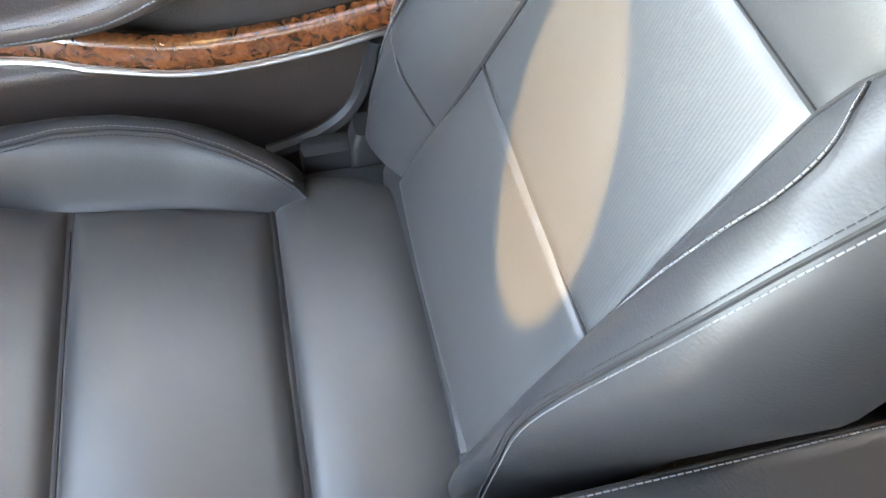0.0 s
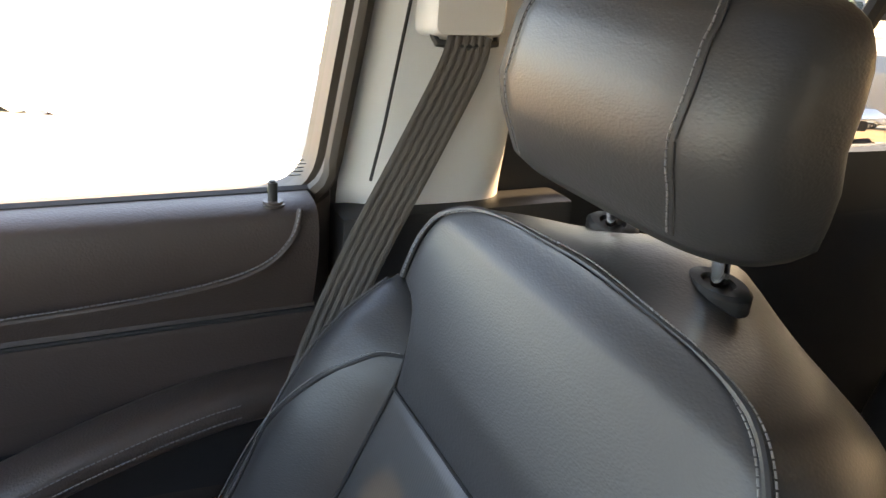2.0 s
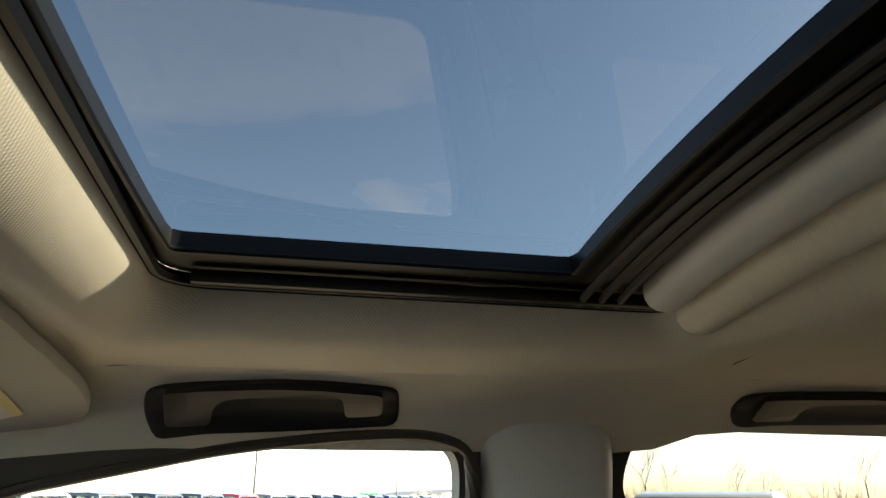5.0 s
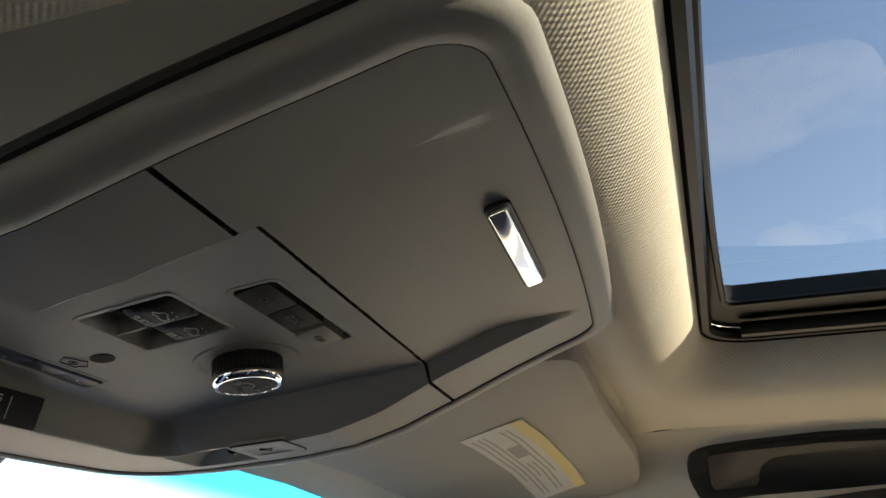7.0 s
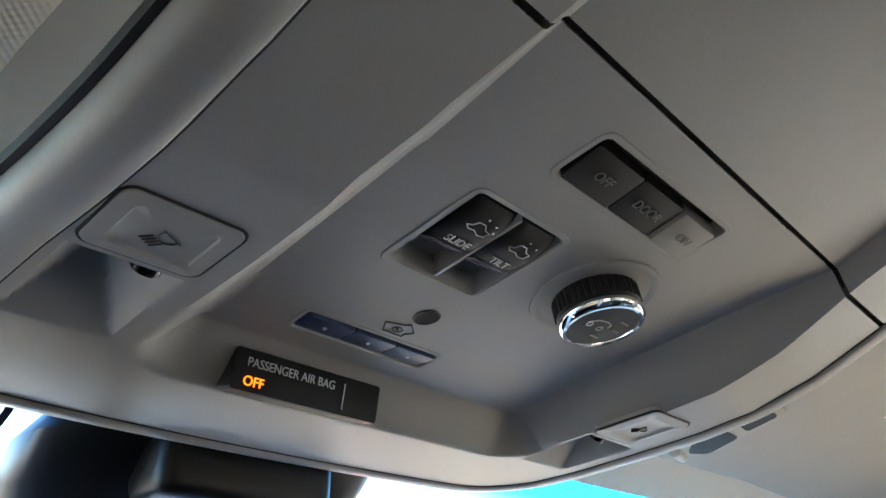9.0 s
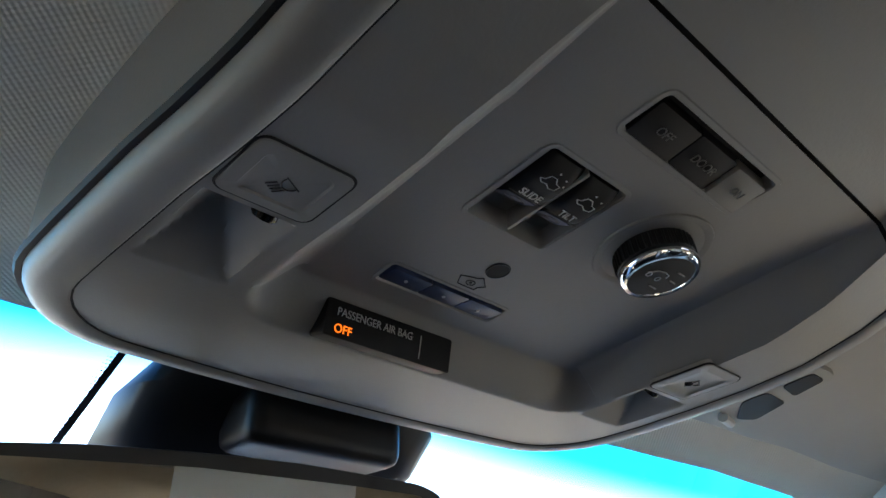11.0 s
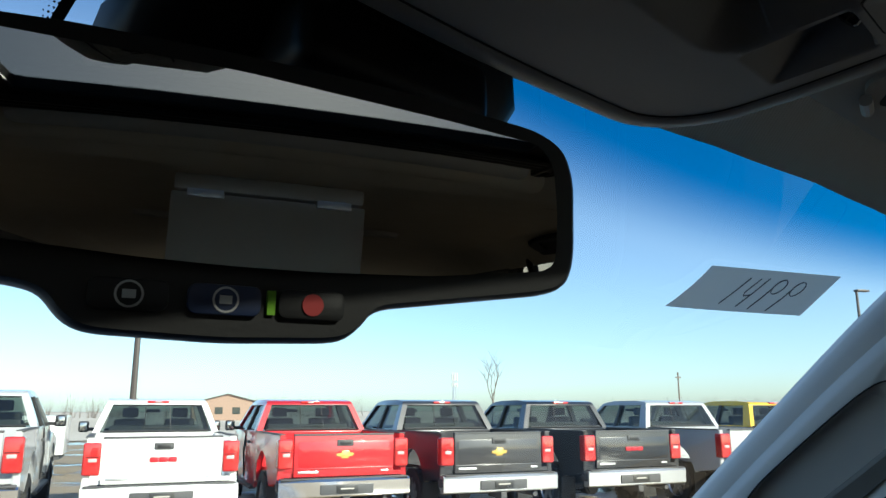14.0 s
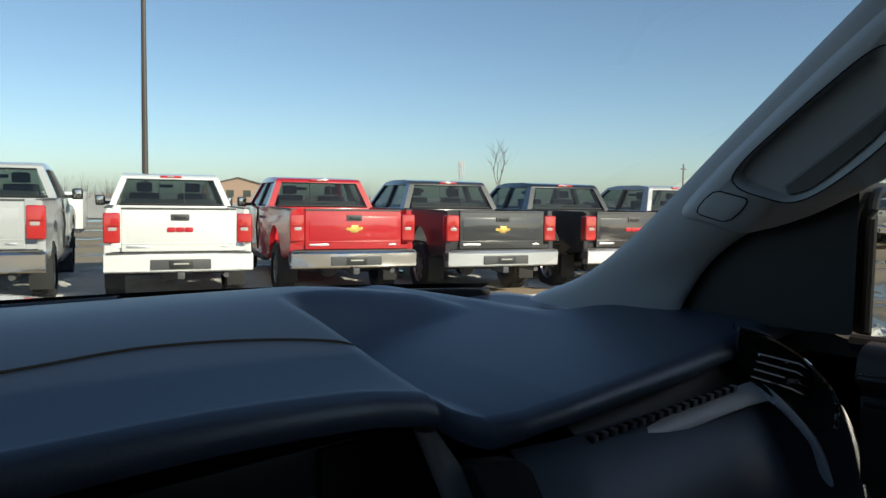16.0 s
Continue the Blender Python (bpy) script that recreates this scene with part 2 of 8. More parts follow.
def under(ob, parent):
    if parent:
        ob.parent = parent
        ob.matrix_parent_inverse = place_of(parent).inverted()
    return ob


def part(name, bm, mat, parent=None, label="", smooth=True, angle=35):
    ob = finish(new(name, mesh_of(bm, name, angle)), mat, smooth)
    return tagged(under(ob, parent), label)


def thing(name, label, category, group="", kind="", at=(0, 0, 0)):
    ob = new(name)
    ob.location = at
    ob.empty_display_size = 0.05
    return tagged(ob, label, category, group, kind)


def box(x0, x1, y0, y1, z0, z1, bevel=0.0, seg=2, bm=None):
    own = bmesh.new()
    bmesh.ops.create_cube(own, size=1)
    for v in own.verts:
        v.co = Vector((x0 + (v.co.x + 0.5) * (x1 - x0), y0 + (v.co.y + 0.5) * (y1 - y0), z0 + (v.co.z + 0.5) * (z1 - z0)))
    if bevel:
        bmesh.ops.bevel(own, geom=own.edges[:], offset=bevel, segments=seg, profile=0.6, affect="EDGES", clamp_overlap=True)
    return merge(bm, own)


def merge(bm, own):
    if bm is None:
        return own
    me = bpy.data.meshes.new("tmp")
    own.to_mesh(me)
    own.free()
    bm.from_mesh(me)
    bpy.data.meshes.remove(me)
    return bm


def grid(nu, nv, fn, close_u=False, bm=None):
    """A sheet of (nu + 1) x (nv + 1) points fn(s, r), s and r from 0 to 1."""
    bm = bm or bmesh.new()
    rows = [[bm.verts.new(fn(i / nu, j / nv)) for i in range(nu + (0 if close_u else 1))] for j in range(nv + 1)]
    for j in range(nv):
        for i in range(nu):
            k = (i + 1) % len(rows[j])
            bm.faces.new((rows[j][i], rows[j][k], rows[j + 1][k], rows[j + 1][i]))
    return bm


def thick(bm, t):
    """Gives a sheet a back, t behind its faces."""
    bmesh.ops.recalc_face_normals(bm, faces=bm.faces)
    bmesh.ops.solidify(bm, geom=bm.faces[:], thickness=t)
    return bm


def loft(rings, cap=True, bm=None):
    """Joins rings of equally many points; caps the ends."""
    bm = bm or bmesh.new()
    vs = [[bm.verts.new(p) for p in ring] for ring in rings]
    n = len(vs[0])
    for a, b in zip(vs, vs[1:]):
        for i in range(n):
            bm.faces.new((a[i], a[(i + 1) % n], b[(i + 1) % n], b[i]))
    if cap:
        bm.faces.new(vs[0])
        bm.faces.new(vs[-1])
    return bm


def prism(outline, fn, depth, bevel=0.0, bm=None):
    """An outline of (a, b) pairs pushed through depth; fn(a, b, c) gives the place, c from 0 to depth."""
    own = loft([[fn(a, b, 0) for a, b in outline], [fn(a, b, depth) for a, b in outline]])
    if bevel:
        bmesh.ops.bevel(own, geom=own.edges[:], offset=bevel, segments=2, profile=0.6, affect="EDGES", clamp_overlap=True)
    return merge(bm, own)


def rounded(x0, x1, y0, y1, r, n=5):
    pts = []
    for cx, cy, a in ((x1 - r, y1 - r, 0), (x0 + r, y1 - r, 90), (x0 + r, y0 + r, 180), (x1 - r, y0 + r, 270)):
        for i in range(n + 1):
            t = radians(a + 90 * i / n)
            pts.append((cx + r * math.cos(t), cy + r * math.sin(t)))
    return pts


def soften(pts, r, n=4):
    """Rounds the corners of a closed outline."""
    out, m = [], len(pts)
    for i in range(m):
        p, a, b = Vector(pts[i]), Vector(pts[i - 1]), Vector(pts[(i + 1) % m])
        ra, rb = min(r, (a - p).length * 0.45), min(r, (b - p).length * 0.45)
        q0, q1 = p + (a - p).normalized() * ra, p + (b - p).normalized() * rb
        for k in range(n + 1):
            t = k / n
            out.append(tuple((1 - t) ** 2 * q0 + 2 * t * (1 - t) * p + t * t * q1))
    return out


def tube(path, radius, sides=8, bm=None, cap=True):
    path = [Vector(p) for p in path]
    rings = []
    for i, p in enumerate(path):
        d = (path[min(i + 1, len(path) - 1)] - path[max(i - 1, 0)]).normalized()
        u = d.cross(Vector((0, 0, 1)))
        u = d.cross(Vector((0, 1, 0))) if u.length < 0.05 else u
        u.normalize()
        w = d.cross(u)
        r = radius[i] if isinstance(radius, (list, tuple)) else radius
        rings.append([p + r * (math.cos(2 * math.pi * k / sides) * u + math.sin(2 * math.pi * k / sides) * w) for k in range(sides)])
    return loft(rings, cap, bm)


def smooth_path(pts, n=8):
    """A Catmull-Rom curve through the points."""
    pts = [Vector(p) for p in pts]
    out = []
    for i in range(len(pts) - 1):
        a, b, c, d = pts[max(i - 1, 0)], pts[i], pts[i + 1], pts[min(i + 2, len(pts) - 1)]
        for k in range(n):
            t = k / n
            out.append(0.5 * ((2 * b) + (c - a) * t + (2 * a - 5 * b + 4 * c - d) * t * t + (3 * b - a - 3 * c + d) * t ** 3))
    return out + [pts[-1]]


def stitches(path, length=0.0055, gap=0.0022, radius=0.0007, lift=Vector((0, 0, 0))):
    """A row of separate thread stitches along a path."""
    bm, path = bmesh.new(), [Vector(p) + lift for p in path]
    seg, draw, left, cur = 0, True, length, path[0]
    first = cur
    while seg < len(path) - 1:
        d = path[seg + 1] - cur
        if d.length < left:
            left -= d.length
            seg += 1
            cur = path[seg]
        else:
            cur = cur + d.normalized() * left
            if draw:
                tube((first, cur), radius, 5, bm)
            draw, left, first = not draw, (gap if draw else length), cur
    return bm


def cylinder(c, axis, r, h, n=24, bevel=0.0, bm=None):
    axis = Vector(axis).normalized()
    u = axis.orthogonal().normalized()
    w = axis.cross(u)
    c = Vector(c)
    own = loft([[c + axis * t + r * (math.cos(2 * math.pi * k / n) * u + math.sin(2 * math.pi * k / n) * w) for k in range(n)] for t in (0, h)])
    if bevel:
        bmesh.ops.bevel(own, geom=[e for e in own.edges if len(e.link_faces) == 2 and max(len(f.verts) for f in e.link_faces) > 4], offset=bevel, segments=2, affect="EDGES")
    return merge(bm, own)


def lettering(text, size, m, mat, parent, name="lettering", align="LEFT"):
    cu = bpy.data.curves.new(name, "FONT")
    cu.body, cu.size, cu.extrude, cu.align_x = text, size, 0.0002, align
    tmp = new("tmp_text", cu)
    me = bpy.data.meshes.new_from_object(tmp.evaluated_get(bpy.context.evaluated_depsgraph_get()))
    bpy.data.objects.remove(tmp)
    ob = new(name, me)
    me.materials.clear()
    me.materials.append(mat)
    ob.matrix_basis = m
    return under(ob, parent)


def sstep(a, b, x):
    t = min(1, max(0, (x - a) / (b - a)))
    return t * t * (3 - 2 * t)


def interp(x, pts):
    for (a, p), (b, q) in zip(pts, pts[1:]):
        if x <= b:
            return p + (q - p) * (max(a, x) - a) / (b - a)
    return pts[-1][1]


def along(path, t):
    k = t * (len(path) - 1)
    i = min(int(k), len(path) - 2)
    return path[i].lerp(path[i + 1], k - i)


# ---- the cabin's shell ----
def side_x(z):
    return 0.80 - 0.14 * (z - 1.40) if z > 1.40 else 0.80


def roof_mid(y):
    return interp(y, [(-3.4, 1.86), (-2.0, 1.905), (-0.4, 1.915), (0.26, 1.912), (0.45, 1.892), (0.62, 1.866), (0.78, 1.846), (0.95, 1.82)])


def header_z(x):
    return interp(abs(x), [(0, 1.842), (0.25, 1.840), (0.38, 1.834), (0.50, 1.823), (0.60, 1.807), (0.67, 1.789), (0.75, 1.762)])


def roof_base(x, y):
    return roof_mid(y) - interp(abs(x), [(0, 0), (0.46, 0.004), (0.575, 0.010), (0.64, 0.025), (0.67, 0.037), (0.69, 0.048), (0.71, 0.064), (0.728, 0.086), (0.742, 0.112)]) * (1 - 0.3 * sstep(-0.40, -0.55, y))


def shield_y(x, z):
    f = 1.62 - 1.84 * (z - 1.34) if z < 1.72 else 0.921 - 1.22 * (z - 1.72)
    return f - 0.42 * x * x


def header_y(x):
    return shield_y(x, header_z(x)) - 0.002


def roof_z(x, y):
    """The headliner, dipping to the windshield's upper edge."""
    h = header_y(x)
    return roof_base(x, y) - max(0.0, roof_base(x, h) - header_z(x)) * sstep(h - 0.20, h, y)


LIP_LOW = rounded(-0.555, 0.555, -0.44, 0.262, 0.075, 8)
LIP_TOP = rounded(-0.503, 0.503, -0.375, 0.208, 0.055, 8)


def headliner():
    bm = bmesh.new()
    # round the sunroof
    out = []
    for x, y in LIP_LOW:
        k = min(0.64 / abs(x) if x else 9, (0.30 - -0.09) / abs(y + 0.09) if y > -0.09 else 0.39 / abs(y + 0.09))
        out.append((x * k, -0.09 + (y + 0.09) * k))
    for cx in (-0.64, 0.64):
        for cy in (-0.48, 0.30):
            j = min(range(len(out)), key=lambda i: math.hypot(out[i][0] - cx, out[i][1] - cy))
            out[j] = (cx, cy)
    fine = [(lambda t: [(a[0] + (b[0] - a[0]) * t, a[1] + (b[1] - a[1]) * t) for a, b in zip(out, LIP_LOW)])(t) for t in (0, 0.5, 1)]
    sag = lambda y: 0.013 * sstep(0.12, 0.25, y)
    rings = [[(x, y, roof_z(x, y) - sag(y) * t) for x, y in ring] for t, ring in zip((0, 0.7, 1), fine)]
    for k, t in enumerate((0.12, 0.25, 0.38, 0.5, 0.62, 0.75, 0.88, 1.0)):
        dz, dx = 0.5 * (1 - math.cos(t * math.pi / 2)) + 0.5 * t, 0.5 * math.sin(t * math.pi / 2) + 0.5 * t
        rings.append([(a[0] + (b[0] - a[0]) * dx, a[1] + (b[1] - a[1]) * dx,
                       (roof_z(a[0], a[1]) - sag(a[1])) * (1 - dz) + 1.946 * dz) for a, b in zip(LIP_LOW, LIP_TOP)])
    loft(rings, False, bm)
    # the rest in four sheets
    grid(10, 60, lambda s, r: (0.64 + s * 0.102, -3.4 + r * (header_y(0.64 + s * 0.102) + 3.4), roof_z(0.64 + s * 0.102, -3.4 + r * (header_y(0.64 + s * 0.102) + 3.4))), bm=bm)
    grid(10, 60, lambda s, r: (-0.64 - s * 0.102, -3.4 + r * (header_y(0.64 + s * 0.102) + 3.4), roof_z(0.64 + s * 0.102, -3.4 + r * (header_y(0.64 + s * 0.102) + 3.4))), bm=bm)
    grid(64, 20, lambda s, r: (-0.645 + 1.29 * s, 0.275 + r * (header_y(-0.645 + 1.29 * s) - 0.275), roof_z(-0.645 + 1.29 * s, 0.275 + r * (header_y(-0.645 + 1.29 * s) - 0.275)) + 0.0025 * sstep(0.32, 0.285, 0.275 + r * (header_y(-0.645 + 1.29 * s) - 0.275))), bm=bm)
    grid(24, 40, lambda s, r: (-0.64 + 1.28 * s, -0.48 - r * 2.92, roof_z(-0.64 + 1.28 * s, -0.48 - r * 2.92)), bm=bm)
    bmesh.ops.remove_doubles(bm, verts=bm.verts[:], dist=0.0004)
    return bm


ceiling = tagged(part("ceiling", headliner(), HEADLINER, angle=50), "beige woven fabric headliner with rolled edge round the sunroof", "ceiling", kind="structure")

# outer roof skin, with its opening, closes the cabin above
def roof_skin():
    bm = bmesh.new()
    hole = rounded(-0.52, 0.52, -0.40, 0.245, 0.06, 6)
    outer = []
    for x, y in hole:
        k = min(0.85 / abs(x) if x else 99, 0.5 / (y + 0.08) if y > -0.08 else 0.5 / abs(y + 0.08))
        outer.append((x * k, -0.08 + (y + 0.08) * k))
    loft([[(x, y, 1.975) for x, y in outer], [(x, y, 1.975) for x, y in hole], [(x, y, 1.966) for x, y in hole]], False, bm)
    for y0, y1 in ((0.42, 0.80), (-3.45, -0.58)):
        grid(8, 6, lambda s, r: (-0.85 + 1.7 * s, y0 + (min(y1, header_y(-0.85 + 1.7 * s) - 0.03) - y0) * r, 1.975 - 0.13 * max(0, y0 + (y1 - y0) * r - 0.42)), bm=bm)
    for sx in (-1, 1):
        grid(1, 1, lambda s, r: (sx * (0.85 - 0.03 * s), -3.45 + 3.87 * r, 1.975 - 0.075 * s), bm=bm)
    return bm


PAINT_PEARL = material("pearl_white_paint", (0.72, 0.70, 0.68), 0.3, coat=1.0)
PAINT_DARK = material("dark_car_paint", (0.02, 0.02, 0.022), 0.3, coat=1.0)
tagged(part("roof_panel", roof_skin(), PAINT_DARK), "dark painted roof panel of the vehicle", "roof", kind="structure")

# sunroof
def matched_xy(outline, z, n=288):
    """n places round an outline at even bearings from its middle."""
    cx, cy = 0.0, 0.01
    res = []
    for k in range(n):
        a = 2 * math.pi * k / n
        d, best = Vector((math.cos(a), math.sin(a))), None
        for p, q in zip(outline, outline[1:] + outline[:1]):
            e, w = Vector(q) - Vector(p), Vector(p) - Vector((cx, cy))
            den = d.x * e.y - d.y * e.x
            if abs(den) > 1e-9:
                t, u = (w.x * e.y - w.y * e.x) / den, (w.x * d.y - w.y * d.x) / den
                if t > 0 and -1e-6 <= u <= 1 + 1e-6 and (best is None or t > best):
                    best = t
        res.append((cx + d.x * best, cy + d.y * best, z))
    return res


sunroof = thing("sunroof", "tinted glass sunroof in a black frame, shade rolled back", "sunroof", at=(0, -0.08, 1.93))
GL = soften([(x, 0.195 - 0.07 * x * x if y > 0 else -0.174 - 0.17 * x * x) for x, y in [(-0.397 + 0.794 * k / 12, 1) for k in range(12, -1, -1)] + [(-0.397 + 0.794 * k / 14, -1) for k in range(15)]], 0.012, 3)
mid1 = rounded(-0.484, 0.484, -0.360, 0.202, 0.045, 8)
part("frame", loft([[(x, y, 1.946) for x, y in LIP_TOP], [(x, y, 1.950) for x, y in LIP_TOP], [(x, y, 1.950) for x, y in mid1],
                    [(x, y, 1.958) for x, y in mid1]], False, loft([matched_xy(mid1, 1.957), matched_xy(GL, 1.953), matched_xy(GL, 1.972)], False)), FRAME_BLACK, sunroof, "black sunroof frame")
part("seal", tube([(x, y, 1.949) for x, y in mid1] + [(mid1[0][0], mid1[0][1], 1.949)], 0.006, 6), FRAME_BLACK, sunroof)
part("seal", tube([(x, y, 1.954) for x, y in GL] + [(GL[0][0], GL[0][1], 1.954)], 0.003, 6), FRAME_BLACK, sunroof)
pane = part("pane", grid(2, 2, lambda s, r: (-0.43 + 0.86 * s, -0.215 + 0.425 * r, 1.9705)), GLASS_ROOF, sunroof, "grey tinted glass pane")
bow = lambda y, c, n=16: [(-0.47 + 0.94 * k / n, y - c * (-0.47 + 0.94 * k / n) ** 2, 1.943) for k in range(n + 1)]
for k in range(3):
    part("rail", tube(bow(-0.190 - 0.015 * k, 0.19 + 0.03 * k), 0.0045, 6), FRAME_BLACK, sunroof)
for sx in (-1, 1):
    part("guide_rail", box(sx * 0.452 - 0.006, sx * 0.452 + 0.006, -0.32, 0.17, 1.938, 1.952, 0.003), FRAME_BLACK, sunroof)
curved = lambda y, z, w: smooth_path([(w * u, y - 0.27 * (w * u) ** 2, z) for u in (-1, -0.97, -0.75, -0.5, -0.25, 0, 0.25, 0.5, 0.75, 0.97, 1)], 3)
shade = part("blind", tube(curved(-0.318, 1.944, 0.487), [0.012, 0.019, 0.025] + [0.028] * 25 + [0.025, 0.019, 0.012], 18), HEADLINER, sunroof, "rolled beige fabric blind")
part("pull_bar", tube(curved(-0.262, 1.950, 0.432), [0.010, 0.016, 0.021] + [0.024] * 25 + [0.021, 0.016, 0.010], 16), PILLAR, shade, "grey pull bar")


def pane_wall(outline_in, y0, y1, z0, z1, depth, sx=1):
    """A side wall panel between y0..y1 and z0..z1 with one window opening through it."""
    k = len(outline_in)
    cy = sum(p[0] for p in outline_in) / k
    cz = sum(p[1] for p in outline_in) / k
    outer = []
    for y, z in outline_in:
        dy, dz = y - cy, z - cz
        f = min((y1 - cy) / dy if dy > 1e-6 else 99, (y0 - cy) / dy if dy < -1e-6 else 99, (z1 - cz) / dz if dz > 1e-6 else 99, (z0 - cz) / dz if dz < -1e-6 else 99)
        outer.append((min(cy + dy * f, shield_y(0.78, cz + dz * f) - 0.03), cz + dz * f))
    X = lambda z, d: sx * (side_x(z) + d)
    return loft([[(X(z, depth), y, z) for y, z in outer], [(X(z, 0), y, z) for y, z in outer], [(X(z, 0), y, z) for y, z in outline_in],
                 [(X(z, depth), y, z) for y, z in outline_in], [(X(z, depth), y, z) for y, z in outer]], False)


FRONT_WIN = soften([(-0.120, 1.395), (-0.164, 1.745), (-0.158, 1.806), (-0.09, 1.824), (0.03, 1.816), (0.16, 1.800), (0.42, 1.745), (0.792, 1.535), (0.792, 1.322), (0.68, 1.335), (0.45, 1.395)], 0.05, 5)
REAR_WIN = soften([(-0.445, 1.42), (-0.447, 1.69), (-0.402, 1.735), (-0.394, 1.765), (-0.412, 1.818), (-0.462, 1.849), (-0.70, 1.860), (-1.08, 1.858), (-1.26, 1.84), (-1.26, 1.40)], 0.03, 5)
QUARTER_WIN = soften([(-1.75, 1.48), (-1.75, 1.79), (-2.30, 1.78), (-2.42, 1.48)], 0.06, 5)
for sx, tag in ((1, "passenger"), (-1, "driver")):
    tagged(part("wall_%s_front" % tag, pane_wall(FRONT_WIN, -0.24, 0.86, 1.29, 1.90, 0.05, sx), WEATHER), "dark brown window surround of the front door", "window frame", kind="structure")
    tagged(part("wall_%s_rear" % tag, pane_wall(REAR_WIN, -1.60, -0.37, 1.29, 1.90, 0.05, sx), BLACK), "black window surround of the rear door", "window frame", kind="structure")
    tagged(part("wall_%s_quarter" % tag, pane_wall(QUARTER_WIN, -3.45, -1.60, 1.29, 1.90, 0.05, sx), RECESS), "dark grey trim round the cargo side window", "window frame", kind="structure")
    low = box(0.80 * sx, 0.90 * sx, -3.45, 1.22, 0.35, 1.30) if sx > 0 else box(-0.90, -0.80, -3.45, 1.22, 0.35, 1.30)
    tagged(part("wall_%s_lower" % tag, low, PAINT_DARK), "dark painted body side of the vehicle", "body side", kind="structure")
    # the driver's front pane is dimmed to cut light, the rear ones are privacy glass
    for nm, ol, gm in (("window_front_%s" % tag, FRONT_WIN, GLASS_CLEAR if sx > 0 else GLASS_DRIVER_DIM), ("window_rear_%s" % tag, REAR_WIN, GLASS_PRIVACY), ("window_cargo_%s" % tag, QUARTER_WIN, GLASS_CARGO)):
        bm = bmesh.new()
        bm.faces.new([bm.verts.new((sx * (side_x(z) + 0.03), y, z)) for y, z in ol])
        w = tagged(part(nm, bm, gm, smooth=False), "clear side window glass" if gm is GLASS_CLEAR else "dark side window glass with privacy or light-cutting tint", "window", kind="structure")
        w.visible_shadow = gm is not GLASS_CLEAR
    # division bar in the rear door window
    bar = tube([(sx * side_x(1.40), -0.893, 1.385), (sx * side_x(1.83), -1.062, 1.852)], 0.016, 8)
    tagged(part("trim_division_bar_%s" % tag, bar, RUBBER), "black division bar in the rear door window", "trim", kind="structure")

tagged(part("floor", box(-0.86, 0.86, -3.4, 1.6, 0.42, 0.50), CARPET), "dark carpeted vehicle floor", "floor", kind="structure")


# rear end with its window
def rear_end():
    hole = rounded(-0.62, 0.62, 1.30, 1.74, 0.08, 5)
    outer = []
    for x, z in hole:
        dx, dz = x, z - 1.5
        f = min(0.86 / abs(dx) if dx else 99, 0.46 / dz if dz > 0 else 1.05 / abs(dz))
        outer.append((x * f, 1.5 + dz * f))
    return loft([[(x, -3.40, z) for x, z in outer], [(x, -3.40, z) for x, z in hole], [(x, -3.46, z) for x, z in hole], [(x, -3.46, z) for x, z in outer]], False)


tagged(part("wall_rear", rear_end(), RECESS), "dark grey plastic trim of the tailgate", "tailgate", kind="structure")
rw = tagged(part("window_rear", grid(1, 1, lambda s, r: (-0.64 + 1.28 * s, -3.43, 1.28 + 0.48 * r)), GLASS_PRIVACY), "dark privacy glass rear window", "window", kind="structure")

# windshield, its dark dotted edge and the firewall under it
shield = thing("windshield", "curved laminated windshield with a blue sun strip", "windshield", kind="structure", at=(0, 1.2, 1.5))
zz = lambda r: 1.335 + 0.535 * r
glass = part("pane", grid(30, 24, lambda s, r: ((-0.83 + 1.66 * s) * (1 - 0.02 * r), shield_y((-0.83 + 1.66 * s) * (1 - 0.02 * r), zz(r)), zz(r))), GLASS_SHIELD, shield, "clear glass shading to blue at the top")
glass.visible_shadow = False


def on_shield(x, z, off=0.003):
    return Vector((x, shield_y(x, z) - off, z - off * 0.8))


part("ceramic_band", grid(30, 1, lambda s, r: on_shield(-0.70 + 1.40 * s, 1.848 - 0.02 * abs(2 * s - 1) ** 2 + 0.02 * r)), BLACK, shield, "black ceramic edge band")
part("ceramic_band", grid(30, 2, lambda s, r: on_shield(-0.79 + 1.58 * s, 1.335 + 0.010 * r)), RUBBER, shield, "black ceramic edge band")
part("ceramic_patch", grid(16, 12, lambda s, r: on_shield((-0.060 + 0.004 * r) * (1 - s) + (0.168 + 0.012 * (1 - r)) * s, 1.738 + 0.120 * r, 0.004)), BLACK, shield, "black ceramic patch behind the mirror")
part("ceramic_line", grid(2, 12, lambda s, r: on_shield(-0.0755 - 0.028 * (1 - r) + 0.0055 * s, 1.738 + 0.120 * r, 0.004)), BLACK, shield, "black ceramic line")
for side in (-0.0775, 0.172):
    bm = bmesh.new()
    for j in range(66):
        for i in range(3):
            q = on_shield(side + (0.0022 * i - 0.003 if side > 0 else 0.002 - 0.0022 * i) + (0.0011 if j % 2 else 0) + (0.012 if side > 0 else -0.028) * (1 - j / 66), 1.738 + 0.0018 * j, 0.004)
            r = 0.00085 - 0.0002 * i
            bm.faces.new([bm.verts.new(q + Vector((r * math.cos(2 * math.pi * k / 6), -0.5 * r * math.sin(2 * math.pi * k / 6), r * 0.8 * math.sin(2 * math.pi * k / 6)))) for k in range(6)])
    tagged(part("ceramic_dots", bm, BLACK, shield, "rows of black ceramic dots"), kind="stuff")
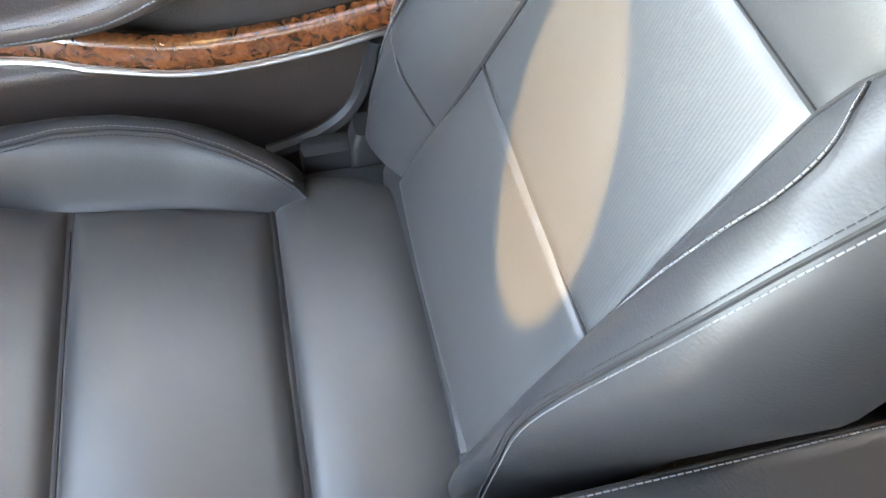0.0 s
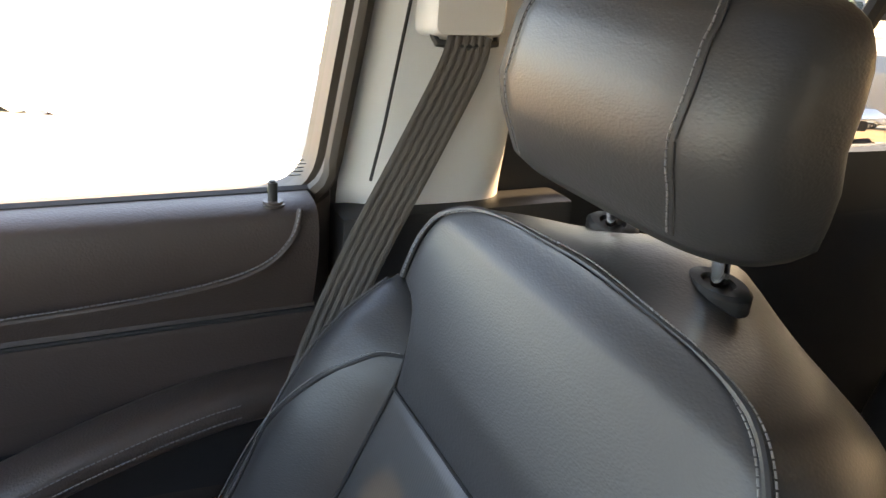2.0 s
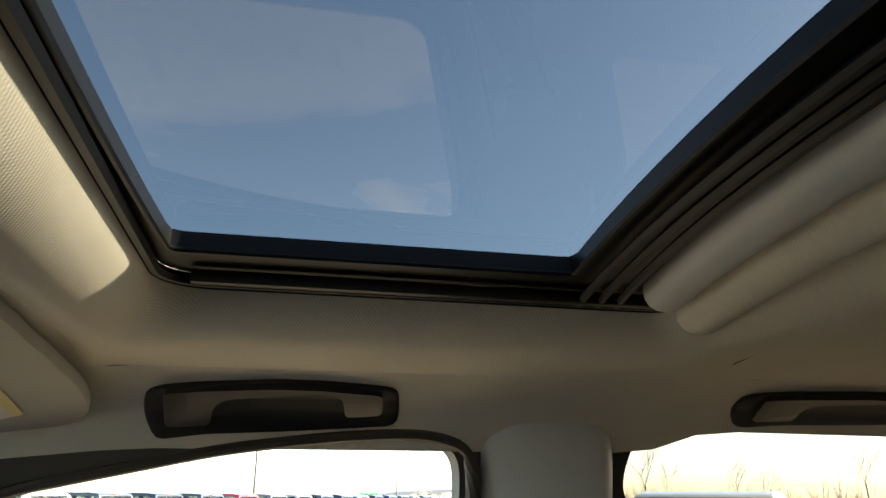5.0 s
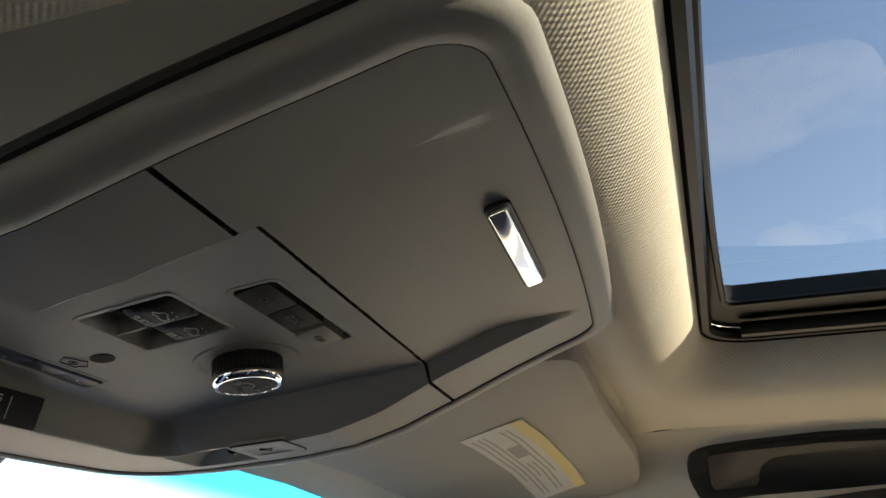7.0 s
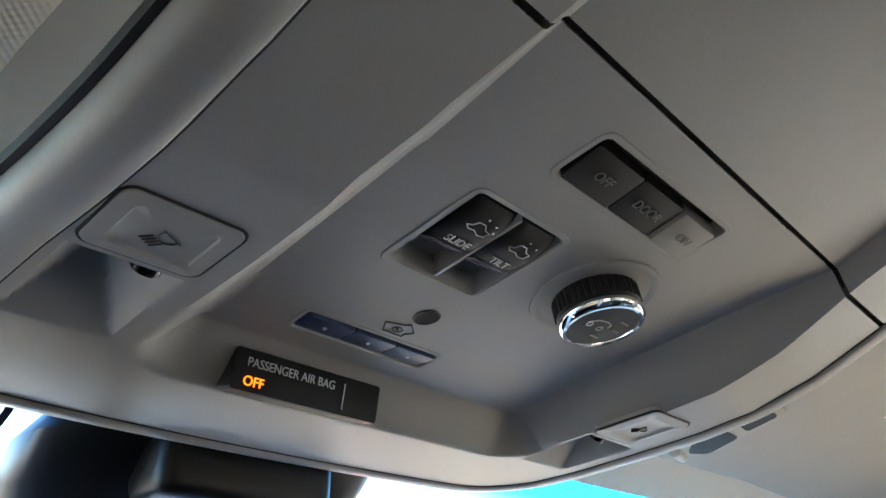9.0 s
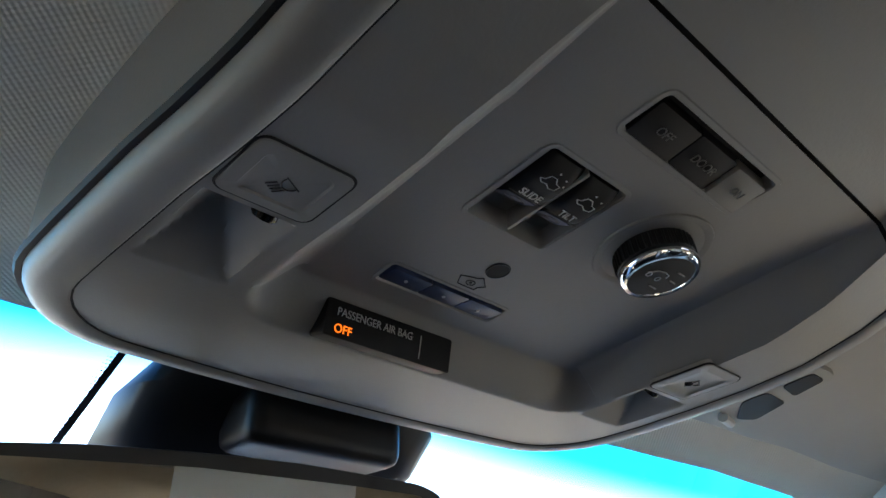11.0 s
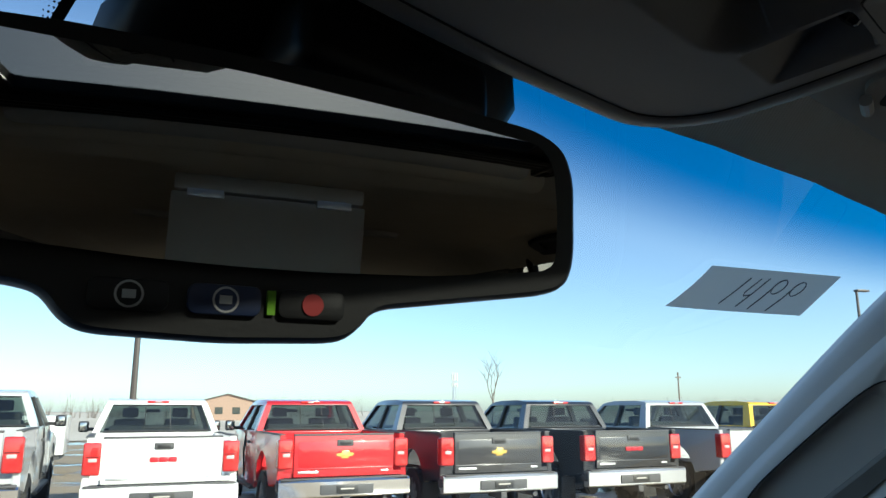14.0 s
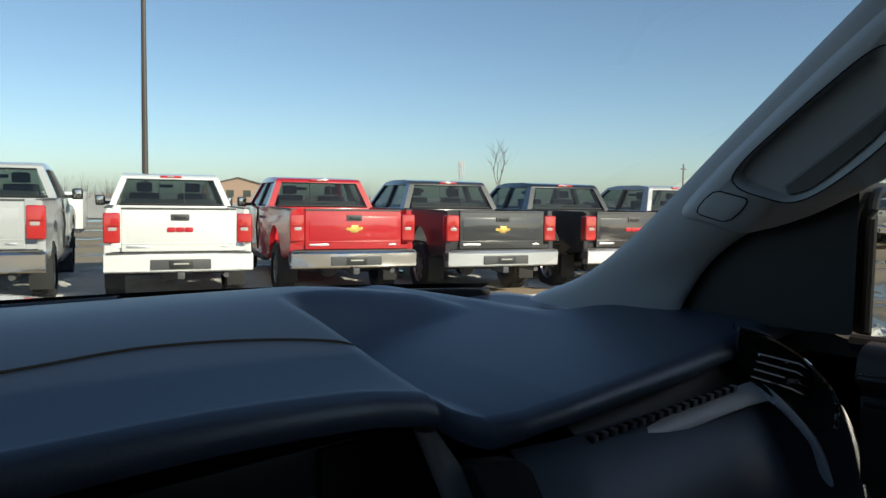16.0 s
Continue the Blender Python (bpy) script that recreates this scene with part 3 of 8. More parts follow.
tagged(part("wall_front", thick(grid(24, 6, lambda s, r: (-0.80 + 1.6 * s, shield_y(-0.80 + 1.6 * s, 1.336) + 0.004, 0.40 + 0.932 * r)), 0.03), BLACK), "dark firewall and cowl under the windshield", "firewall", kind="structure")

def own_bonnet(s, r):
    x, y = -0.82 + 1.64 * s, 1.60 + 1.25 * r
    return (x, y - 0.36 * x * x, 1.268 - 0.075 * r ** 1.6 + 0.022 * (1 - sstep(0.30, 0.42, abs(x))) - 0.05 * abs(x) ** 3)


tagged(part("bonnet", thick(grid(40, 24, own_bonnet), 0.02), PAINT_PEARL), "pearl white bonnet in front of the windshield", "bonnet", kind="structure")

# ---- passenger seat ----
SEAT_X = 0.403


def back_y(z):
    """The reclined plane of the backrest."""
    return 0.031 - (z - 0.909) * 0.467


BACK_N = Vector((0, 1, 0.467)).normalized()


def on_back(u, z, out=0.0):
    return Vector((SEAT_X + u, back_y(z), z)) + BACK_N * out


def edge(s, r, w=0.16):
    """1 inside a panel, falling to 0 in a soft roll at its seams."""
    d = min(s, 1 - s, r, 1 - r) / w
    return math.sqrt(max(0.0, 1 - (1 - min(1, d)) ** 2))


seat = thing("passenger_seat", "black leather front seat with perforated inserts and grey stitching", "car seat", at=(SEAT_X, 0.15, 0.5))
# backrest shell
def shell_ring(z, grow=0.0):
    hw = interp(z, [(0.84, 0.235), (0.95, 0.262), (1.10, 0.276), (1.27, 0.266), (1.33, 0.247), (1.353, 0.236), (1.39, 0.229), (1.41, 0.222), (1.43, 0.206), (1.445, 0.182), (1.455, 0.145), (1.460, 0.10), (1.462, 0.05)])
    back = interp(z, [(0.84, 0.13), (1.2, 0.12), (1.38, 0.11), (1.42, 0.095), (1.45, 0.065), (1.462, 0.03)])
    front = interp(z, [(0.84, 0.02), (0.95, 0.0), (1.42, -0.002), (1.45, -0.008), (1.462, -0.02)])
    pts = []
    for k in range(28):
        a = 2 * math.pi * k / 28
        c, sn = math.cos(a), math.sin(a)
        u = (hw if c > 0 else min(hw, interp(z, [(0.84, 0.21), (0.95, 0.226), (1.03, 0.236), (1.10, 0.256), (1.16, 0.274)]) if z < 1.16 else hw)) * math.copysign(abs(c) ** 0.45, c)
        d = (front if sn > 0 else back) * math.copysign(abs(sn) ** 0.6, sn)
        pts.append(on_back(u, z, d - 0.012))
    return pts


backrest = part("backrest", loft([shell_ring(z) for z in (0.84, 0.90, 0.96, 1.03, 1.10, 1.18, 1.26, 1.32, 1.36, 1.39, 1.41, 1.425, 1.438, 1.447, 1.454, 1.459, 1.462)]), LEATHER, seat, "black leather backrest shell")
# the front of the backrest: edge of the bolsters and outline of the upper panel, half widths by height
BOLSTER_EDGE = [(0.88, 0.166), (0.95, 0.166), (1.06, 0.158), (1.17, 0.151), (1.27, 0.150), (1.30, 0.156), (1.322, 0.166), (1.337, 0.180), (1.348, 0.200), (1.353, 0.226)]
PANEL_EDGE = BOLSTER_EDGE[4:] + [(1.372, 0.230), (1.390, 0.231), (1.405, 0.228), (1.419, 0.219), (1.430, 0.207), (1.438, 0.195), (1.445, 0.178), (1.450, 0.158), (1.4545, 0.125), (1.4575, 0.08), (1.459, 0.03)]
UP_SEAM, LOW_SEAM = 1.271, 1.059


def back_panel(z0, z1, edges, bulge, roll=0.012, nu=36, nv=40):
    """A stuffed panel of the backrest, flush with its neighbours, rolling into its seams."""
    def fn(s, r):
        z = z0 + (z1 - z0) * (r if z1 < 1.4 else r ** 0.75)
        hw = interp(z, edges)
        u = hw * (2 * s - 1)
        d = min((hw - abs(u)) * 0.9, z - z0, (z1 - z) if z1 < 1.4 else 9)
        k = min(1, max(0, d) / roll)
        return on_back(u, z, bulge(u, z) + 0.003 * math.sqrt(1 - (1 - k) ** 2))
    return grid(nu, nv, fn)


part("upper_panel", back_panel(UP_SEAM, 1.459, PANEL_EDGE, lambda u, z: 0.010 * (1 - (u / 0.24) ** 2) * sstep(UP_SEAM, 1.33, z) - 0.012 * sstep(1.42, 1.46, z), 0.014, 48, 60), LEATHER, backrest, "smooth leather upper panel")
part("insert", back_panel(LOW_SEAM, UP_SEAM, BOLSTER_EDGE, lambda u, z: 0.004 - 0.004 * (u / 0.15) ** 2, 0.010), LEATHER_INSERT, backrest, "ribbed perforated leather insert")
part("lower_insert", back_panel(0.885, LOW_SEAM, BOLSTER_EDGE, lambda u, z: 0.004 + 0.010 * sstep(1.05, 0.92, z) - 0.004 * (u / 0.15) ** 2, 0.008), LEATHER_INSERT, backrest, "ribbed perforated leather lower insert")
# a bolster's section: share of the way out from its seam, height
SECTION = [(0, 0.0), (0.10, 0.020), (0.25, 0.042), (0.42, 0.058), (0.56, 0.0645), (0.70, 0.062), (0.82, 0.050), (0.92, 0.028), (0.98, -0.004), (1.0, -0.045), (0.99, -0.075)]
SECTION = [(p.x, p.y) for p in smooth_path([Vector((a, b, 0)) for a, b in SECTION], 3)]


def bolster_pt(sx, k, z, out=0.0):
    """k from 0 at the seam to 1 at the outer side."""
    i = k * (len(SECTION) - 1)
    j = min(int(i), len(SECTION) - 2)
    a, h = (SECTION[j][c] + (SECTION[j + 1][c] - SECTION[j][c]) * (i - j) for c in (0, 1))
    e = interp(z, BOLSTER_EDGE)
    o = interp(z, [(0.88, 0.266), (0.95, 0.288), (1.05, 0.304), (1.15, 0.298), (1.25, 0.280), (1.31, 0.262), (1.353, 0.240)] if sx > 0 else [(0.88, 0.228), (0.95, 0.236), (1.03, 0.246), (1.10, 0.266), (1.16, 0.284), (1.25, 0.277), (1.31, 0.262), (1.353, 0.240)])
    lift = interp(z, [(0.88, 0.60), (0.94, 0.85), (1.02, 1.0), (1.20, 1.0), (1.26, 0.88), (1.30, 0.68), (1.33, 0.44), (1.346, 0.24), (1.353, 0.08)])
    return on_back(sx * (e + (o - e) * a), z, h * (lift if h > 0 else 1) + 0.001 + out)


for sx in (-1, 1):
    def roll_rows(s, r, sx=sx):
        return bolster_pt(sx, s, 0.89 + 0.463 * (1 - (1 - r) ** 1.5))
    b = part("side_bolster", grid(30, 44, roll_rows), LEATHER, backrest, "smooth leather side bolster", angle=60)
    crest = smooth_path([bolster_pt(sx, k, z) for z, k in (((1.300, 0.02), (1.292, 0.13), (1.275, 0.20), (1.24, 0.29), (1.19, 0.39), (1.14, 0.46), (1.08, 0.50), (1.03, 0.47), (1.00, 0.27), (0.985, 0.16), (0.970, 0.04)) if sx > 0 else ((1.301, 0.06), (1.297, 0.16), (1.283, 0.27), (1.258, 0.30), (1.22, 0.255), (1.16, 0.185), (1.07, 0.05), (1.02, 0.035), (0.955, 0.06), (0.90, 0.10)))], 6)
    part("seam", tube([p + BACK_N * 0.0004 for p in crest], 0.0018, 6), SEAM, b)
    part("stitching", stitches([p + Vector((sx * 0.003, 0, 0.0010)) + BACK_N * (0.0034 if sx > 0 else 0.0056) for p in crest], 0.0040, 0.0010, 0.0007), THREAD, b, "grey thread")
    outer = smooth_path([bolster_pt(sx, k, z) for z, k in ((0.90, 0.66), (0.94, 0.60), (0.985, 0.52), (1.03, 0.44), (1.081, 0.41), (1.182, 0.45), (1.242, 0.505), (1.288, 0.565), (1.308, 0.585), (1.345, 0.63))], 6)
    part("stitching", stitches([p + BACK_N * 0.0026 - Vector((sx * 0.004, 0, 0)) for p in outer], 0.0042, 0.0012, 0.0005), SEAM, b)
    part("seam", tube([p + BACK_N * 0.0004 for p in outer], 0.0018, 6), SEAM, b)
    part("stitching", stitches([p + Vector((sx * 0.005, 0, 0)) + BACK_N * 0.0006 for p in outer], 0.0040, 0.0010, 0.0006), THREAD, b, "grey thread")
    part("seam", tube([bolster_pt(sx, 0.0, z, 0.001) for z in [0.89 + 0.45 * k / 40 for k in range(41)]], 0.0022, 6), SEAM, b)
# piping and double stitching round the upper panel
side_up = [on_back(-interp(z, PANEL_EDGE) - 0.003, z, 0.004 - 0.012 * sstep(1.42, 1.46, z)) for z in (1.353, 1.365, 1.38, 1.395, 1.41, 1.422, 1.432, 1.440, 1.446, 1.451, 1.455, 1.458)]
rim = smooth_path(side_up + [on_back(0, 1.461, -0.008)] + [Vector((2 * SEAT_X - p.x, p.y, p.z)) for p in reversed(side_up)], 5)
part("piping", tube(rim, 0.0034, 8), LEATHER, backrest, "black leather piping")
seat_mid = on_back(0, 1.37)
outward = lambda p, d: (lambda v: Vector((v.x, 0, v.z)).normalized() * d)(p - seat_mid)
for d, o in ((0.0055, -0.001), (-0.0045, 0.0035)):
    part("stitching", stitches([p + outward(p, d) + BACK_N * o for p in rim], 0.0042, 0.0016, 0.0008), THREAD, backrest, "grey double stitching")
for zc in (UP_SEAM, LOW_SEAM):
    part("seam", tube([on_back((2 * k / 16 - 1) * interp(zc, BOLSTER_EDGE), zc, 0.0012) for k in range(17)], 0.0020, 6), SEAM, backrest)

# headrest on its posts
HR = Vector((0.407, -0.250, 1.583))
def headrest_ring(t):
    """t from 0 (bottom) to 1 (top)."""
    z = 1.499 + 0.177 * t
    hw = interp(t, [(0, 0.095), (0.02, 0.116), (0.06, 0.134), (0.12, 0.146), (0.3, 0.154), (0.72, 0.155), (0.86, 0.150), (0.94, 0.142), (0.98, 0.132), (1, 0.118)])
    dp = interp(t, [(0, 0.012), (0.02, 0.026), (0.06, 0.038), (0.12, 0.048), (0.4, 0.056), (0.8, 0.050), (0.94, 0.038), (1, 0.02)])
    yc = -0.282 + 0.018 * min(1, t / 0.5) - 0.028 * max(0, t - 0.5)
    return [headrest_pt(2 * math.pi * k / 72, hw, dp, yc, z) for k in range(72)]


def headrest_pt(a, hw, dp, yc, z):
    c, sn = math.cos(a), math.sin(a)
    return Vector((HR.x + hw * math.copysign(abs(c) ** 0.40, c), yc + dp * math.copysign(abs(sn) ** 0.55, sn) + 0.012 * (1 - (c * c)) * (1 if sn > 0 else 0), z))


def headrest_seam(k0, f, t):
    ring = headrest_ring(t)
    p = ring[k0].lerp(ring[k0 + 1], f)
    return p + Vector((0, 0.0006, 0.0008))


headrest = part("headrest", loft([headrest_ring(t) for t in (0, 0.01, 0.02, 0.04, 0.06, 0.09, 0.12, 0.22, 0.35, 0.5, 0.65, 0.78, 0.84, 0.89, 0.93, 0.96, 0.98, 0.99, 1.0)]), LEATHER, seat, "black leather headrest")
for sx in (-1, 1):
    k0, f = (13, 0.6) if sx > 0 else (22, 0.4)
    sm = smooth_path([headrest_seam(k0, f, 0.13 + 0.87 * j / 14) for j in range(15)], 4)
    part("seam", tube([p - Vector((0, 0.0006, 0)) for p in sm], 0.0011, 6), SEAM, headrest)
    part("stitching", stitches([p + Vector((-sx * 0.0045, 0.0014, 0.0006)) for p in sm], 0.0042, 0.0014, 0.0008), THREAD, headrest, "grey thread")
for px in (0.337, 0.468):
    post = part("post", cylinder((px, -0.310, 1.42), (0, 0.12, 1), 0.0068, 0.105, 16), CHROME, headrest, "chrome post")
    ring = bmesh.new()
    loft([[(px + r * 1.5 * math.cos(a), -0.304 + 0.8 * r * math.sin(a), 1.463 + h + 0.15 * (-r * math.sin(a))) for a in [2 * math.pi * k / 24 for k in range(24)]] for r, h in ((0.021, -0.012), (0.021, 0.0), (0.018, 0.003), (0.011, 0.003), (0.009, 0.0))], True, ring)
    part("post_guide", ring, SWITCH_BLACK, seat, "black plastic post guide")
# the leather that rolls back from the piping over the top and sides
def top_roll(s, r):
    p = along(rim, s)
    w = outward(p, 1.0)
    drop = max(0.0, r - 0.72) / 0.28
    back = (-BACK_N).lerp(Vector((0, -1, -0.10)), max(0.0, w.z) ** 2)
    return p + w * (0.004 + 0.016 * math.sin(math.pi * min(1, r * 1.25)) - 0.055 * drop * drop) + back * (0.002 + 0.195 * r)


part("top_roll", grid(72, 16, top_roll), LEATHER, backrest, "smooth leather seat top")

# cushion
def on_cushion(u, y, out=0.0):
    return Vector((SEAT_X + u, y, 0.846 + 0.10 * max(0, y - 0.2) + out))


cushion = part("cushion", loft([[(SEAT_X + u * g, y, z) for u, z in rounded(-0.27, 0.27, 0.58, 0.846 + 0.1 * max(0, y - 0.2), 0.05, 4)] for y, g in ((-0.06, 0.9), (0.02, 0.98), (0.2, 1), (0.45, 1), (0.62, 0.97), (0.66, 0.88))]), LEATHER, seat, "black leather seat cushion")
PAD_EDGE = [(0.03, 0.188), (0.10, 0.222), (0.155, 0.236), (0.200, 0.190), (0.315, 0.209), (0.43, 0.221), (0.50, 0.238), (0.64, 0.250)]


def cushion_pad(y0, y1):
    def fn(s, r):
        y = y0 + (y1 - y0) * r
        hw = interp(y, PAD_EDGE)
        return on_cushion(-hw + 2 * hw * s, y, 0.013 * edge(s, r, 0.11) + 0.020 * math.sin(math.pi * r) ** 0.7 * math.sin(math.pi * s) ** 0.5 - 0.004)
    return grid(56, 44, fn)


part("rear_panel", cushion_pad(0.035, 0.2015), LEATHER_INSERT, cushion, "ribbed leather panel")
part("middle_panel", cushion_pad(0.2055, 0.427), LEATHER_INSERT, cushion, "ribbed leather panel")
part("front_panel", cushion_pad(0.431, 0.63), LEATHER_INSERT, cushion, "ribbed leather panel")
for yc in (0.2035, 0.429):
    part("seam", tube([on_cushion(-0.19 + 0.38 * k / 12, yc, -0.001) for k in range(13)], 0.0026, 6), SEAM, cushion)
CB_TOP = [(0.160, 0.020), (0.172, 0.038), (0.20, 0.052), (0.24, 0.064), (0.30, 0.074), (0.36, 0.079), (0.42, 0.079), (0.50, 0.070), (0.63, 0.040)]
CB_STITCH = [(0.160, 0.186), (0.172, 0.193), (0.20, 0.213), (0.24, 0.235), (0.30, 0.260), (0.36, 0.268), (0.42, 0.269), (0.48, 0.260), (0.63, 0.250)]
CB_OUT = [(0.160, 0.236), (0.20, 0.256), (0.27, 0.288), (0.36, 0.304), (0.48, 0.306), (0.63, 0.29)]
for sx in (-1, 1):
    def cb(s, r, sx=sx):
        y = 0.160 + 0.47 * r
        u0, u1, u2, h = interp(y, PAD_EDGE) - 0.004 if y > 0.2 else 0.186, interp(y, CB_STITCH), interp(y, CB_OUT), interp(y, CB_TOP)
        if s < 0.5:
            k = s / 0.5
            return on_cushion(sx * (u0 + (u1 - u0) * k ** 0.8), y, -0.002 + h * (math.sin(k * math.pi / 2) ** 1.1))
        k = (s - 0.5) / 0.5
        return on_cushion(sx * (u1 + (u2 - u1) * math.sin(min(1, k / 0.7) * math.pi / 2)), y, h + 0.006 * math.sin(math.pi * min(1, k * 2)) - 0.016 * k - 0.16 * max(0, k - 0.55) ** 1.5)
    bo = part("side_bolster", grid(32, 44, cb), LEATHER, cushion, "smooth leather side bolster", angle=60)
    line = [cb(0.5, 0.025 + 0.97 * k / 40) + Vector((0, 0, 0.0008)) for k in range(41)]
    part("seam", tube([p - Vector((0, 0, 0.001)) for p in line], 0.0018, 6), SEAM, bo)
    for du in (0.006, -0.005):
        part("stitching", stitches([p + Vector((sx * du, 0, 0.0005 if du > 0 else -0.0035)) for p in line], 0.0042, 0.0016, 0.0007), THREAD if du > 0 else SEAM, bo, "grey thread" if du > 0 else "")
part("trim_roll", tube(smooth_path([on_cushion(-0.16, 0.046, 0.016), on_cushion(0, 0.040, 0.022), on_cushion(0.19, 0.034, 0.016)], 8), 0.0115, 10), LEATHER, cushion, "leather roll between cushion and backrest")
part("side_shield", tube(smooth_path([(0.702, 0.20, 0.83), (0.712, 0.14, 0.838), (0.722, 0.09, 0.862), (0.728, 0.06, 0.91), (0.730, 0.045, 0.97)], 6), 0.012, 8), BLACK, seat, "black plastic side shield")
part("buckle_cover", loft([[Vector((x, y, z + h)) for x, y in rounded(x - 0.020, x + 0.020, y - 0.03, y + 0.03, 0.008, 3)] for x, y, z, h in ((0.668, 0.07, 0.80, 0), (0.674, 0.065, 0.865, 0), (0.679, 0.057, 0.882, 0.0))]), BLACK, seat, "black plastic cover")
part("seat_base", box(SEAT_X - 0.24, SEAT_X + 0.24, -0.05, 0.55, 0.50, 0.62, 0.02), BLACK, seat)
part("recliner_cover", box(SEAT_X + 0.255, SEAT_X + 0.295, -0.10, 0.16, 0.62, 0.86, 0.015), BLACK, seat, "black plastic recliner cover")

# ---- passenger door ----
door = thing("passenger_door", "closed dark cocoa vinyl front door with burl wood trim", "door", at=(0.75, 0.25, 0.6))


def door_sheet(y0, y1, profile, n=40):
    """A panel along the door; profile lists (z, x)."""
    m = len(profile) - 1
    dip = lambda y, z: -0.075 * sstep(0.42, 0.70, y) * sstep(1.26, 1.39, z)   # the sill falls towards the door mirror
    return grid(n, m, lambda s, r: (profile[min(m, round(r * m))][1], y0 + (y1 - y0) * s, profile[min(m, round(r * m))][0] + dip(y0 + (y1 - y0) * s, profile[min(m, round(r * m))][0])))


def curve_prof(pts, n=5):
    return [(p.x, p.y) for p in smooth_path([Vector((a, b, 0)) for a, b in pts], n)]


part("upper_panel", door_sheet(-0.110, 0.725, curve_prof([(1.275, 0.752), (1.300, 0.742), (1.350, 0.728), (1.390, 0.730), (1.404, 0.745), (1.408, 0.775), (1.404, 0.80)])), DOOR_VINYL, door, "padded vinyl upper panel")
part("middle_panel", door_sheet(-0.125, 0.725, curve_prof([(1.165, 0.765), (1.20, 0.758), (1.240, 0.752), (1.262, 0.748), (1.276, 0.753)])), DOOR_VINYL, door, "vinyl middle panel")
part("rear_end", grid(6, 20, lambda s, r: (0.738 + 0.05 * s + 0.02 * (1 - r), -0.110 - 0.03 * math.sin(s * math.pi / 2), 0.90 + 0.505 * r)), DOOR_VINYL, door)
part("crease", tube([(0.7475, -0.12, 1.270), (0.7475, 0.72, 1.264)], 0.003, 6), SEAM, door)
part("lower_panel", door_sheet(-0.125, 0.725, curve_prof([(0.55, 0.775), (0.75, 0.765), (0.92, 0.750), (0.965, 0.742), (0.985, 0.757), (1.03, 0.772), (1.17, 0.768)])), DOOR_VINYL, door, "dark vinyl lower panel")
stitch_line = smooth_path([(0.7265, 0.72, 1.298), (0.7275, 0.40, 1.305), (0.7285, 0.15, 1.312), (0.729, 0.02, 1.322), (0.7275, -0.045, 1.340), (0.727, -0.078, 1.370), (0.735, -0.090, 1.402)], 10)
part("stitching", stitches([Vector(p) + Vector((-0.006, 0, 0.006)) for p in stitch_line], 0.0042, 0.0016, 0.0009), THREAD, door, "grey thread")
part("piping", tube([Vector(p) + Vector((-0.0035, 0, 0)) for p in stitch_line], 0.004, 8), DOOR_VINYL, door)
# armrest with its pull
arm_path = smooth_path([(0.716, -0.10, 1.178), (0.705, 0.02, 1.172), (0.690, 0.14, 1.150), (0.682, 0.24, 1.118), (0.690, 0.32, 1.082), (0.705, 0.40, 1.062), (0.715, 0.55, 1.055), (0.72, 0.85, 1.05)], 8)


def arm_ring(p, i):
    k = i / (len(arm_path) - 1)
    h, w = 0.052 - 0.016 * sstep(0.35, 0.8, k), 0.075
    return [Vector((p.x - 0.012 + w * (0.5 + 0.5 * math.copysign(abs(math.cos(a)) ** 0.6, math.cos(a))), p.y, p.z + h * 0.5 * math.copysign(abs(math.sin(a)) ** 0.7, math.sin(a)))) for a in [2 * math.pi * j / 20 for j in range(20)]]


arm = part("armrest", loft([arm_ring(p, i) for i, p in enumerate(arm_path)]), DOOR_VINYL, door, "padded vinyl armrest")
for dz, dx in ((0.010, -0.011), (-0.004, -0.0145)):
    part("stitching", stitches([p + Vector((dx, 0, dz)) for p in arm_path[6:]], 0.0042, 0.0016, 0.0009), THREAD, arm, "grey thread")
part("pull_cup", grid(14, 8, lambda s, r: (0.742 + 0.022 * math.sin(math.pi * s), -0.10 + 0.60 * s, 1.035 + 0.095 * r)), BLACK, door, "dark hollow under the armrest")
wood_path = smooth_path([(0.742, -0.10, 1.022), (0.732, 0.03, 1.004), (0.722, 0.15, 0.993), (0.716, 0.26, 0.994), (0.722, 0.36, 1.012), (0.733, 0.46, 1.032), (0.742, 0.75, 1.05)], 8)
part("wood_trim", loft([[Vector((p.x - 0.010 + 0.03 * (0.5 + 0.5 * math.cos(a)), p.y, p.z + (0.019 + 0.005 * math.sin(math.pi * i / (len(wood_path) - 1))) * math.copysign(abs(math.sin(a)) ** 0.75, math.sin(a)))) for a in [2 * math.pi * j / 16 for j in range(16)]] for i, p in enumerate(wood_path)]), BURL, door, "glossy burl wood trim strip")
part("wood_edge", tube([p + Vector((-0.004, 0, -0.024)) for p in wood_path], 0.0035, 8), SATIN, door, "thin silver edge")
pin = part("lock_pin", cylinder((0.752, -0.064, 1.405), (0, 0, 1), 0.0055, 0.026, 14, 0.002), BLACK, door, "black lock pin")
part("pin_collar", cylinder((0.752, -0.064, 1.400), (0, 0, 1), 0.014, 0.008, 20, 0.003), DOOR_VINYL, pin)
part("window_seal", tube([(0.787, y, 1.402 - 0.075 * sstep(0.42, 0.70, y)) for y in [-0.12 + 0.87 * k / 30 for k in range(31)]], 0.010, 8), RUBBER, door, "black window seal")
for k in range(5):
    part("glass_print", box(0.8215, 0.8222, -0.118 - 0.003 * (k % 2), -0.100 + 0.004 * (k % 3), 1.4125 + 0.0046 * k, 1.4138 + 0.0046 * k), BLACK, door)
